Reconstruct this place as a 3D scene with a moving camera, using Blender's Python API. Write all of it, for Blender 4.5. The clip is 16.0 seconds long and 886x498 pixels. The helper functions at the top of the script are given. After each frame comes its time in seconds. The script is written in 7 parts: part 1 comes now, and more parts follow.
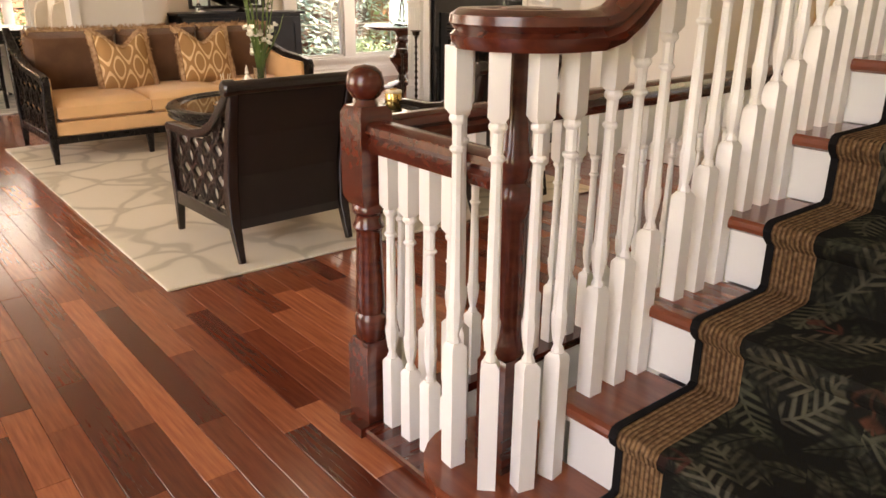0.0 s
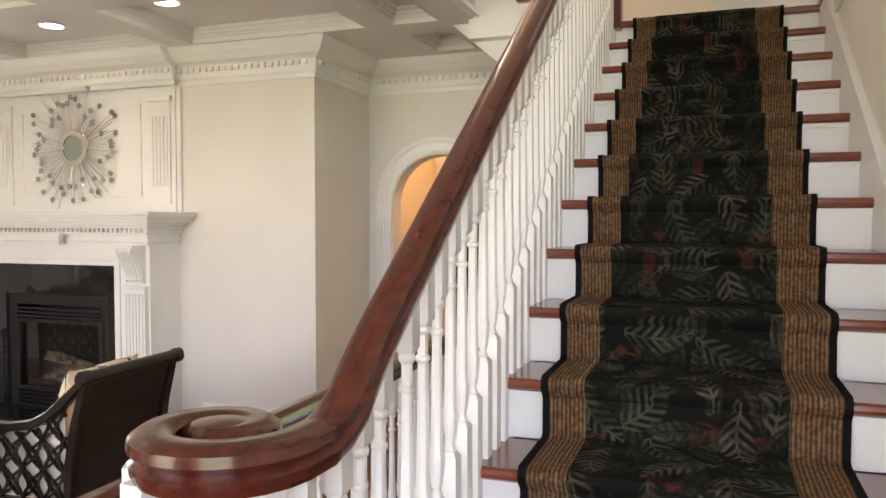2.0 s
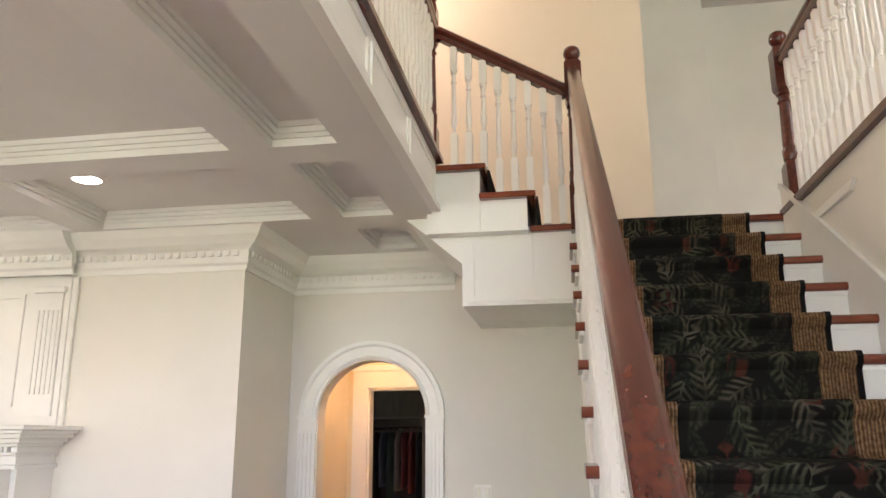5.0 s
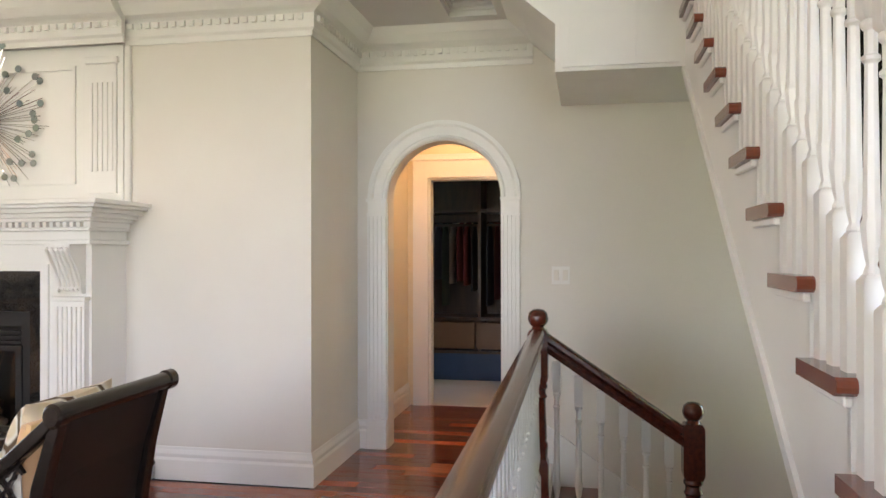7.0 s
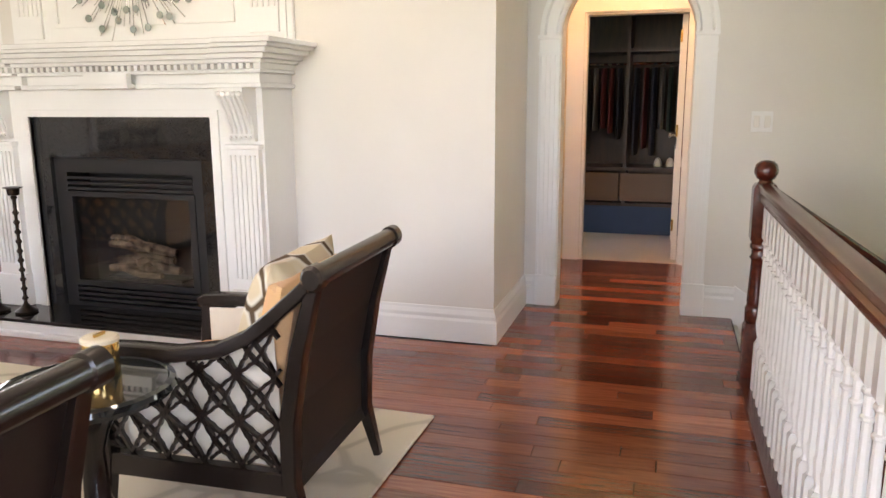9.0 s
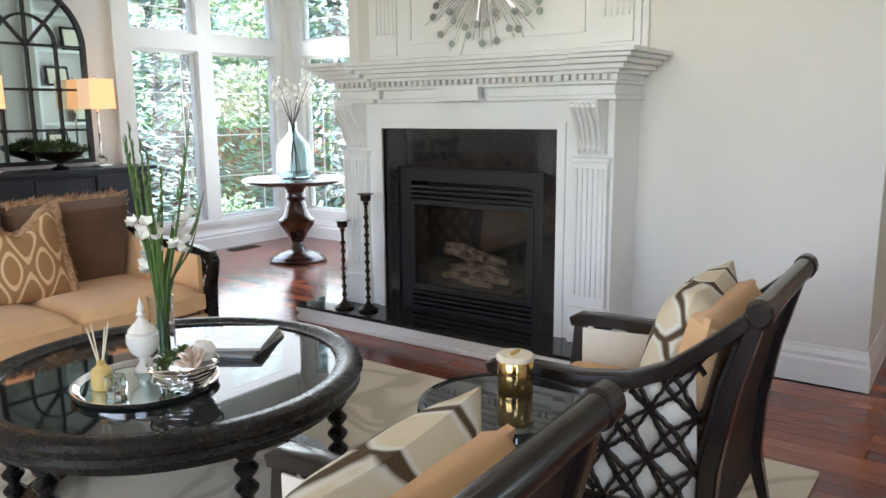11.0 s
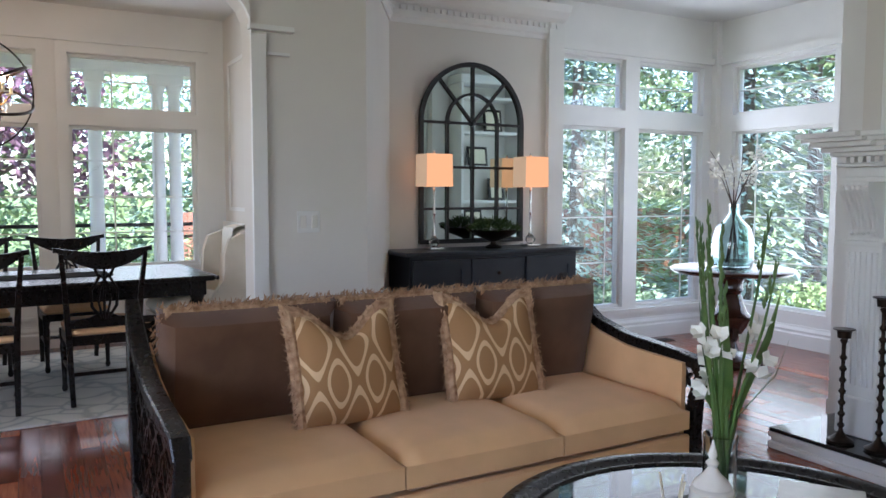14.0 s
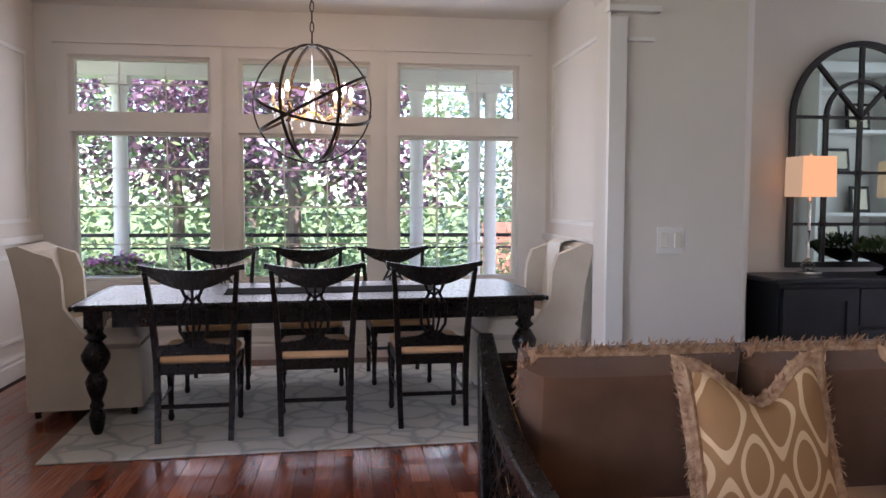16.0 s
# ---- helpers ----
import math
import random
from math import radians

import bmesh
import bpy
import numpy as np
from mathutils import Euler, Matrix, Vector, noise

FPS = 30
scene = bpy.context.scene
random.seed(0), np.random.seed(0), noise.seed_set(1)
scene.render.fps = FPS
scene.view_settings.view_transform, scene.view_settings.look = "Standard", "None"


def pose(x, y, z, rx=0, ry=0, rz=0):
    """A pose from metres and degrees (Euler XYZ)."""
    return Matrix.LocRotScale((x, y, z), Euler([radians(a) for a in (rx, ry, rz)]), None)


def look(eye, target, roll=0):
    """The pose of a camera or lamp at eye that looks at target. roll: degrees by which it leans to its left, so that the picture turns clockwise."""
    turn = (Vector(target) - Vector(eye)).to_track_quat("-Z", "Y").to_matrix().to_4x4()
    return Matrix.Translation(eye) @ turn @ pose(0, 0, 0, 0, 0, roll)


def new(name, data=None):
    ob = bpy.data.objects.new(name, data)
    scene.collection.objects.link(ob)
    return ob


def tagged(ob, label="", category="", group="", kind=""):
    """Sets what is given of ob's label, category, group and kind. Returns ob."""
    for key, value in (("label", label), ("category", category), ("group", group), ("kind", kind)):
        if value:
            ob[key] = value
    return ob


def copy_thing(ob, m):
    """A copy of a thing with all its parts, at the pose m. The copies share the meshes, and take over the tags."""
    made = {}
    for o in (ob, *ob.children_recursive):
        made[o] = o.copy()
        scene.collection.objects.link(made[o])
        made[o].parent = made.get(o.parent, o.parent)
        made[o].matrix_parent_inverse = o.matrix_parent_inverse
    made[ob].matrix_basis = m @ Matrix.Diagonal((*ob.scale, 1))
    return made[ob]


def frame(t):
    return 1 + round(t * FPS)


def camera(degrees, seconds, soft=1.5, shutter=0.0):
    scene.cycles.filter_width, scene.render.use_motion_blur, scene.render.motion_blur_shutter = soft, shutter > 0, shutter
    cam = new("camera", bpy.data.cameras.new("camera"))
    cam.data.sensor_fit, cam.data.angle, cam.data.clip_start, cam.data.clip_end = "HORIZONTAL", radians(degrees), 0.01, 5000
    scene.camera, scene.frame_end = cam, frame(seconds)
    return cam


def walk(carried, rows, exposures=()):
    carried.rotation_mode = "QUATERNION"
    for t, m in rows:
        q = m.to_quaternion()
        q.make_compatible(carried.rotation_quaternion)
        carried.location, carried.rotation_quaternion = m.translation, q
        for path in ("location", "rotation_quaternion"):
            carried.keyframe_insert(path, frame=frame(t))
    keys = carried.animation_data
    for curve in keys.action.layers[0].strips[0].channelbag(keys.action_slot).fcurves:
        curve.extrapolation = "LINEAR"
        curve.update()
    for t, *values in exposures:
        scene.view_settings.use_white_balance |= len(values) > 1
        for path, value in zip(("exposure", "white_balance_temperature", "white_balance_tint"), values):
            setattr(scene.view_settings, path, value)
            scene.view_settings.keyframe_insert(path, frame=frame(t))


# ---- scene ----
cam = camera(60.6, 16.0)
PATH = [
    (0, (0.628, 0.582, 1.285), (1.820, 2.038, 0.610), 0.5),
    (0.5, (0.634, 0.692, 1.324), (2.100, 1.910, 0.721), 0.5),
    (1, (0.657, 0.778, 1.409), (2.323, 1.773, 0.923), 0.3),
    (1.5, (0.717, 0.884, 1.479), (2.521, 1.699, 1.195), 0.3),
    (2, (0.75, 0.977, 1.542), (2.63, 1.654, 1.466), 0.0),
    (2.5, (0.806, 1.093, 1.552), (2.712, 1.687, 1.668), 0.5),
    (3, (0.836, 1.21, 1.58), (2.753, 1.733, 1.81), 0.4),
    (5.3, (1.127, 1.724, 1.498), (3.043, 2.028, 1.986), -0.3),
    (5.5, (1.146, 1.761, 1.477), (3.067, 2.075, 1.936), -0.1),
    (6, (1.23, 1.87, 1.41), (3.172, 2.204, 1.751), -0.2),
    (6.5, (1.316, 1.976, 1.358), (3.276, 2.33, 1.536), 0.0),
    (7, (1.37, 2.078, 1.315), (3.335, 2.452, 1.323), -0.1),
    (7.5, (1.41, 2.215, 1.302), (3.364, 2.609, 1.145), -0.2),
    (8, (1.434, 2.393, 1.303), (3.374, 2.793, 1.026), -0.3),
    (8.5, (1.492, 2.554, 1.291), (3.41, 3.0, 0.942), -0.2),
    (9, (1.573, 2.728, 1.302), (3.452, 3.293, 0.913), -0.3),
    (9.5, (1.593, 2.864, 1.306), (3.397, 3.631, 0.908), -0.6),
    (9.7, (1.589, 2.918, 1.314), (3.358, 3.759, 0.913), -0.6),
    (11.8, (1.494, 3.436, 1.303), (2.986, 4.738, 1.019), -0.2),
    (12, (1.496, 3.497, 1.311), (2.951, 4.844, 1.048), -0.1),
    (12.5, (1.491, 3.647, 1.31), (2.825, 5.122, 1.1), -0.1),
    (13, (1.469, 3.837, 1.307), (2.688, 5.412, 1.133), -0.1),
    (13.5, (1.453, 3.989, 1.306), (2.555, 5.651, 1.151), -0.0),
    (14, (1.489, 4.182, 1.298), (2.443, 5.934, 1.154), 0.1),
    (14.5, (1.485, 4.371, 1.312), (2.24, 6.218, 1.171), 0.2),
    (15, (1.46, 4.582, 1.301), (2.005, 6.501, 1.169), 0.2),
    (15.5, (1.406, 4.74, 1.311), (1.792, 6.698, 1.182), 0.2),
    (16, (1.385, 4.897, 1.314), (1.633, 6.877, 1.191), 0.2),
]

EXPOSURES = [(0.0, 3.2, 9900, 27), (1.5, 3.3, 7700, 24), (3.0, 3.6, 7000, 24), (5.5, 3.6, 6700, 24), (6.5, 3.35, 6700, 20), (8.5, 3.7, 7250, 23), (9.7, 3.65, 6700, 19),
             (11.8, 2.85, 6000, 11), (12.5, 2.72, 5850, 10), (14.0, 2.48, 5750, 17), (15.0, 2.45, 5850, 24), (16.0, 2.45, 6050, 27)]
walk(cam, [(t, look(eye, target, roll)) for t, eye, target, roll in PATH], EXPOSURES)

# ---- world, sun and lamps ----
world = bpy.data.worlds.new("sky")
scene.world = world
world.use_nodes = True
sky = world.node_tree.nodes.new("ShaderNodeTexSky")
sky.sky_type, sky.sun_disc = "NISHITA", False
sky.sun_elevation, sky.sun_rotation = radians(59), radians(185)
background = world.node_tree.nodes["Background"]
background.inputs["Strength"].default_value = 0.15
world.node_tree.links.new(sky.outputs["Color"], background.inputs["Color"])


def lamp(name, kind, place, energy, colour, target=None, size=0.2, size_y=None, angle=None):
    data = bpy.data.lights.new(name, kind)
    data.energy, data.color = energy, colour
    ob = new(name, data)
    ob.matrix_world = look(place, target) if target else Matrix.Translation(place)
    if kind == "AREA":
        data.shape, data.size, data.size_y = "RECTANGLE", size, size_y or size
    elif kind == "SUN":
        data.angle = angle
    elif kind == "POINT":
        data.shadow_soft_size = size
    elif kind == "SPOT":
        data.spot_size, data.spot_blend, data.shadow_soft_size = radians(angle), 0.6, size
    return ob


DAY, WARM = (0.92, 0.97, 1.0), (1.0, 0.66, 0.36)
lamp("sun", "SUN", (0, 0, 20), 5.0, (1.0, 0.96, 0.88), (-0.6, 6.2, 9.6), angle=radians(1.0))
# area lamps just inside the dining and bay windows stand in for sky light
lamp("window_light", "AREA", (1.0, 11.08, 1.6), 4.6, DAY, (1.0, 5, 1.5), 3.4, 1.7)
lamp("window_light", "AREA", (6.2, 9.08, 1.4), 3.8, DAY, (6.2, 5, 1.4), 1.6, 2.0)
lamp("window_light", "AREA", (6.93, 8.0, 1.4), 3.2, DAY, (2.0, 8.0, 1.4), 1.2, 2.0)
# two lamps added on the unseen west side to bring in daylight
lamp("window_light", "AREA", (-1.95, 5.0, 1.6), 9.5, (1.0, 0.95, 0.9), (4, 5.0, 1.2), 3.6, 1.9)
lamp("window_light", "AREA", (-1.95, 0.2, 2.4), 5.0, (1.0, 0.93, 0.84), (4, 1.2, 1.6), 2.6, 3.6)
# no window here: lamp added to brighten the landing and upper hall
lamp("window_light", "AREA", (3.0, -2.4, 4.4), 6.6, (1.0, 0.97, 0.93), (6.4, 1.0, 3.5), 3.0, 1.6)
lamp("hall_lamp", "POINT", (7.0, 3.0, 2.45), 2.0, WARM, size=0.08)
# added fill without a fixture, brightens the walls above the landing
lamp("upper_hall_lamp", "POINT", (5.6, 3.4, 5.0), 6.5, (1.0, 0.84, 0.66), size=0.1)

# ---- materials ----
def material(name, colour, rough=0.5, metal=0.0, second=None, scale=6.0, detail=6.0, bump=0.0, bump_scale=60.0, stretch=(1, 1, 1), coat=0.0, spec=0.5, sheen=0.0, low=0.35, high=0.65):
    """Two-tone noise over object coordinates, a finer grain in the bump and the gloss."""
    m = bpy.data.materials.new(name)
    m.use_nodes = True
    t = m.node_tree
    n, l = t.nodes, t.links
    b = n["Principled BSDF"]
    b.inputs["Metallic"].default_value = metal
    b.inputs["Coat Weight"].default_value = coat
    b.inputs["Coat Roughness"].default_value = 0.12
    b.inputs["Specular IOR Level"].default_value = spec
    b.inputs["Sheen Weight"].default_value = sheen
    co = n.new("ShaderNodeTexCoord")
    mp = n.new("ShaderNodeMapping")
    mp.inputs["Scale"].default_value = stretch
    l.new(co.outputs["Object"], mp.inputs["Vector"])
    nz = n.new("ShaderNodeTexNoise")
    nz.inputs["Scale"].default_value, nz.inputs["Detail"].default_value = scale, detail
    l.new(mp.outputs["Vector"], nz.inputs["Vector"])
    ramp = n.new("ShaderNodeValToRGB")
    ramp.color_ramp.elements[0].position, ramp.color_ramp.elements[1].position = low, high
    ramp.color_ramp.elements[0].color = (*colour, 1)
    ramp.color_ramp.elements[1].color = (*(second or [min(1, c * 1.07) for c in colour]), 1)
    l.new(nz.outputs["Fac"], ramp.inputs["Fac"])
    l.new(ramp.outputs["Color"], b.inputs["Base Color"])
    fine = n.new("ShaderNodeTexNoise")
    fine.inputs["Scale"].default_value, fine.inputs["Detail"].default_value = bump_scale, 3.0
    l.new(mp.outputs["Vector"], fine.inputs["Vector"])
    rg = n.new("ShaderNodeMapRange")
    rg.inputs["To Min"].default_value, rg.inputs["To Max"].default_value = max(0.02, rough * 0.8), min(1, rough * 1.2)
    l.new(fine.outputs["Fac"], rg.inputs["Value"])
    l.new(rg.outputs["Result"], b.inputs["Roughness"])
    if bump:
        bp = n.new("ShaderNodeBump")
        bp.inputs["Strength"].default_value, bp.inputs["Distance"].default_value = bump, 0.004
        l.new(fine.outputs["Fac"], bp.inputs["Height"])
        l.new(bp.outputs["Normal"], b.inputs["Normal"])
    return m


def ramp_of(n, stops):
    node = n.new("ShaderNodeValToRGB")
    r = node.color_ramp
    while len(r.elements) < len(stops):
        r.elements.new(0.5)
    for e, (p, c) in zip(r.elements, stops):
        e.position, e.color = p, (*c, 1)
    return node


def plank_material(name, per_object):
    """Polished cherry boards: each takes its own tone, with grain along y."""
    m = material(name, (0.2, 0.05, 0.025), 0.16, second=(0.3, 0.085, 0.04), scale=5, stretch=(14, 1, 14), bump=0.08, bump_scale=30, coat=0.25)
    n, l = m.node_tree.nodes, m.node_tree.links
    own = n.new("ShaderNodeObjectInfo").outputs["Random"] if per_object else n.new("ShaderNodeNewGeometry").outputs["Random Per Island"]
    tone = ramp_of(n, [(0.0, (0.33, 0.2, 0.2)), (0.16, (0.6, 0.5, 0.5)), (0.45, (0.85, 0.8, 0.78)), (0.75, (1.05, 1.05, 1.0)), (1.0, (1.75, 2.0, 1.9))])
    l.new(own, tone.inputs["Fac"])
    mix = n.new("ShaderNodeMix")
    mix.data_type, mix.blend_type = "RGBA", "MULTIPLY"
    mix.inputs["Factor"].default_value = 1.0
    base = n["Principled BSDF"].inputs["Base Color"]
    l.new(base.links[0].from_socket, mix.inputs["A"])
    l.new(tone.outputs["Color"], mix.inputs["B"])
    l.new(mix.outputs["Result"], base)
    return m


def ornament_material(name, ground, figure, scale, edge=0.09, rough=0.95, third=None):
    """Woven cloth with a large curling figure, drawn by warped bands."""
    m = material(name, ground, rough, bump=0.5, bump_scale=260, spec=0.15)
    n, l = m.node_tree.nodes, m.node_tree.links
    co = n.new("ShaderNodeTexCoord")
    warp = n.new("ShaderNodeTexNoise")
    warp.inputs["Scale"].default_value, warp.inputs["Detail"].default_value = scale * 0.7, 1.5
    l.new(co.outputs["Object"], warp.inputs["Vector"])
    add = n.new("ShaderNodeVectorMath")
    add.operation = "MULTIPLY_ADD"
    add.inputs[1].default_value = (1.4 / scale,) * 3
    l.new(warp.outputs["Color"], add.inputs[0])
    l.new(co.outputs["Object"], add.inputs[2])
    vo = n.new("ShaderNodeTexVoronoi")
    vo.feature, vo.inputs["Scale"].default_value = "DISTANCE_TO_EDGE", scale
    l.new(add.outputs["Vector"], vo.inputs["Vector"])
    ramp = ramp_of(n, [(0.0, figure), (edge, figure), (edge + 0.05, ground), (edge * 3.2, ground), (edge * 3.2 + 0.05, third or figure)])
    l.new(vo.outputs["Distance"], ramp.inputs["Fac"])
    l.new(ramp.outputs["Color"], n["Principled BSDF"].inputs["Base Color"])
    return m


def leaf_carpet_material():
    """Nearly black wool woven with fern fronds, broad veined leaves and a few rust blooms.

    The figure runs along the runner: y across it, x + z along its treads and risers."""
    m = material("leaf_carpet", (0.013, 0.012, 0.01), 1.0, bump=0.7, bump_scale=330, spec=0.05)
    n, l = m.node_tree.nodes, m.node_tree.links
    def put(socket, value):
        if isinstance(value, (int, float)):
            socket.default_value = value
        else:
            l.new(value, socket)
    def calc(op, a, b=0.0, c=0.0):
        q = n.new("ShaderNodeMath")
        q.operation = op
        for k, v in enumerate((a, b, c)):
            put(q.inputs[k], v)
        return q.outputs[0]
    def band(value, lo, hi, to0=0.0, to1=1.0):
        q = n.new("ShaderNodeMapRange")
        q.interpolation_type = "SMOOTHSTEP"
        put(q.inputs["Value"], value)
        q.inputs["From Min"].default_value, q.inputs["From Max"].default_value = lo, hi
        q.inputs["To Min"].default_value, q.inputs["To Max"].default_value = to0, to1
        return q.outputs["Result"]
    co = n.new("ShaderNodeTexCoord")
    xyz = n.new("ShaderNodeSeparateXYZ")
    l.new(co.outputs["Object"], xyz.inputs[0])
    across, along = xyz.outputs["Y"], calc("ADD", xyz.outputs["X"], xyz.outputs["Z"])
    def motif(scale, shift, half, slim, barbs):
        """One leaf or frond in each cell: its cover and its drawn lines."""
        at = n.new("ShaderNodeCombineXYZ")
        l.new(calc("ADD", across, shift), at.inputs[0])
        l.new(calc("ADD", along, shift * 1.7), at.inputs[1])
        cell = n.new("ShaderNodeTexVoronoi")
        cell.voronoi_dimensions = "2D"
        cell.inputs["Scale"].default_value, cell.inputs["Randomness"].default_value = scale, 0.9
        l.new(at.outputs[0], cell.inputs["Vector"])
        off = n.new("ShaderNodeVectorMath")
        off.operation = "SUBTRACT"
        l.new(at.outputs[0], off.inputs[0])
        l.new(cell.outputs["Position"], off.inputs[1])
        tone = n.new("ShaderNodeSeparateColor")
        l.new(cell.outputs["Color"], tone.inputs[0])
        spin = n.new("ShaderNodeVectorRotate")
        spin.rotation_type = "Z_AXIS"
        l.new(off.outputs[0], spin.inputs["Vector"])
        l.new(calc("MULTIPLY", tone.outputs["Red"], 6.283), spin.inputs["Angle"])
        uv = n.new("ShaderNodeSeparateXYZ")
        l.new(spin.outputs[0], uv.inputs[0])
        u = uv.outputs["X"]
        v = calc("ABSOLUTE", calc("ADD", uv.outputs["Y"], calc("MULTIPLY", calc("MULTIPLY", u, u), 2.2)))
        k = calc("DIVIDE", u, half)
        width = calc("MULTIPLY", calc("SUBTRACT", 1.0, calc("MULTIPLY", k, k)), slim)
        cover = band(calc("SUBTRACT", width, v), 0.0, 0.012)
        if barbs:
            lines = calc("SINE", calc("MULTIPLY", calc("SUBTRACT", u, calc("MULTIPLY", v, 0.9)), barbs))
            lines = calc("MAXIMUM", band(lines, -0.6, 0.9), band(v, 0.005, 0.002))
        else:
            veins = calc("SINE", calc("MULTIPLY", calc("SUBTRACT", u, calc("MULTIPLY", v, 0.7)), 260.0))
            lines = calc("MULTIPLY", band(v, 0.001, 0.004), calc("ADD", 0.65, calc("MULTIPLY", veins, 0.35)))
            lines = calc("MULTIPLY", lines, band(calc("SUBTRACT", width, v), 0.0, 0.02, 1.0, 0.45))
        return calc("MULTIPLY", cover, lines), tone
    base = None
    worn = n.new("ShaderNodeTexNoise")
    worn.inputs["Scale"].default_value, worn.inputs["Detail"].default_value = 14.0, 4.0
    l.new(co.outputs["Object"], worn.inputs["Vector"])
    for scale, shift, half, slim, barbs, hues in (
            (9.0, 3.1, 0.075, 0.03, 0, ((0.035, 0.045, 0.026), (0.06, 0.055, 0.035), (0.03, 0.04, 0.03))),
            (5.5, 0.4, 0.13, 0.05, 210.0, ((0.085, 0.077, 0.052), (0.055, 0.06, 0.038), (0.1, 0.086, 0.064))),
            (6.5, 7.7, 0.1, 0.032, 0, ((0.07, 0.066, 0.046), (0.04, 0.048, 0.03), (0.08, 0.07, 0.055))),
            (3.4, 5.2, 0.05, 0.042, 95.0, ((0.085, 0.022, 0.015), (0.06, 0.018, 0.015), (0.09, 0.034, 0.02)))):
        mask, tone = motif(scale, shift, half, slim, barbs)
        hue = ramp_of(n, [(0.0, hues[0]), (0.5, hues[1]), (1.0, hues[2])])
        l.new(tone.outputs["Green"], hue.inputs["Fac"])
        mix = n.new("ShaderNodeMix")
        mix.data_type = "RGBA"
        l.new(calc("MULTIPLY", mask, band(worn.outputs["Fac"], 0.35, 0.65, 0.25, 1.0)), mix.inputs["Factor"])
        if base is None:
            mix.inputs["A"].default_value = (0.011, 0.0105, 0.009, 1)
        else:
            l.new(base, mix.inputs["A"])
        l.new(hue.outputs["Color"], mix.inputs["B"])
        base = mix.outputs["Result"]
    l.new(base, n["Principled BSDF"].inputs["Base Color"])
    return m


def glass_material(name, colour=(1, 1, 1), rough=0.0):
    m = bpy.data.materials.new(name)
    m.use_nodes = True
    b = m.node_tree.nodes["Principled BSDF"]
    b.inputs["Base Color"].default_value = (*colour, 1)
    b.inputs["Transmission Weight"].default_value, b.inputs["Roughness"].default_value, b.inputs["IOR"].default_value = 1.0, rough, 1.45
    return m


def glow_material(name, colour, strength):
    m = bpy.data.materials.new(name)
    m.use_nodes = True
    b = m.node_tree.nodes["Principled BSDF"]
    b.inputs["Base Color"].default_value = (*colour, 1)
    b.inputs["Emission Color"].default_value, b.inputs["Emission Strength"].default_value = (*colour, 1), strength
    return m


WALL = material("wall_paint", (0.7, 0.665, 0.61), 0.6, scale=1.2, bump=0.12, bump_scale=240)
CREAM = material("cream_wall_paint", (0.74, 0.65, 0.54), 0.6, scale=1.2, bump=0.12, bump_scale=240)
HALL = material("hall_paint", (0.74, 0.64, 0.46), 0.6, scale=1.5, bump=0.12, bump_scale=240)
TRIM = material("white_trim_paint", (0.78, 0.77, 0.74), 0.32, scale=2.0, bump=0.04, bump_scale=90)
CEIL = material("ceiling_paint", (0.72, 0.71, 0.69), 0.7, scale=1.5, bump=0.1, bump_scale=200)
PLANK = plank_material("cherry_plank", True)
PLANKS = plank_material("cherry_planks_joined", False)
# dark joints between boards; the same near-black paints the basement floor's dimness
GAP_DIM = material("plank_joint_and_dim_floor", (0.03, 0.01, 0.006), 0.8)
STAIR = material("stair_cherry", (0.15, 0.03, 0.014), 0.2, second=(0.23, 0.055, 0.025), scale=4, stretch=(9, 1.2, 9), bump=0.05, bump_scale=40, coat=0.4)
RAIL = material("rail_mahogany", (0.06, 0.011, 0.007), 0.24, second=(0.105, 0.021, 0.011), scale=6, stretch=(1.2, 8, 8), coat=0.35)
ESPRESSO = material("espresso_wood", (0.011, 0.0075, 0.006), 0.25, second=(0.018, 0.011, 0.009), scale=5, stretch=(8, 8, 1), coat=0.15)
EBONY = material("black_lacquer_wood", (0.006, 0.005, 0.005), 0.28, second=(0.009, 0.007, 0.006), scale=6, coat=0.05, spec=0.3)
LEATHER = material("dark_leather", (0.009, 0.005, 0.004), 0.5, second=(0.014, 0.007, 0.005), scale=8, bump=0.3, bump_scale=300)
LINING = material("pale_woven_cloth", (0.74, 0.68, 0.57), 0.95, scale=9, bump=0.45, bump_scale=420, spec=0.15)
LINEN = material("cream_linen", (0.73, 0.44, 0.22), 0.95, scale=9, bump=0.45, bump_scale=420, spec=0.15, sheen=0.2)
VELVET = material("brown_velvet", (0.1, 0.048, 0.026), 0.9, second=(0.155, 0.078, 0.043), scale=5, bump=0.3, bump_scale=300, sheen=0.35, spec=0.1)
FRINGE = material("tan_fringe", (0.36, 0.21, 0.12), 1.0, second=(0.6, 0.4, 0.25), scale=40, bump=0.6, bump_scale=300, spec=0.1)
BRONZE = material("dark_bronze", (0.02, 0.014, 0.01), 0.4, metal=0.8, second=(0.04, 0.026, 0.018), scale=30)
CHROME = material("polished_silver", (0.8, 0.79, 0.77), 0.08, metal=1.0)
BRASS = material("polished_brass", (0.75, 0.52, 0.2), 0.14, metal=1.0)
GRANITE = material("black_granite", (0.008, 0.008, 0.009), 0.05, second=(0.025, 0.025, 0.025), scale=160, detail=8, spec=0.6)
IRON = material("black_iron", (0.012, 0.012, 0.013), 0.45, bump=0.2, bump_scale=200)
MIRROR = material("mirror_silver", (0.47, 0.56, 0.54), 0.02, metal=1.0)
PANE = glass_material("window_glass")
CLEAR = glass_material("clear_glass", (0.93, 0.98, 0.97))
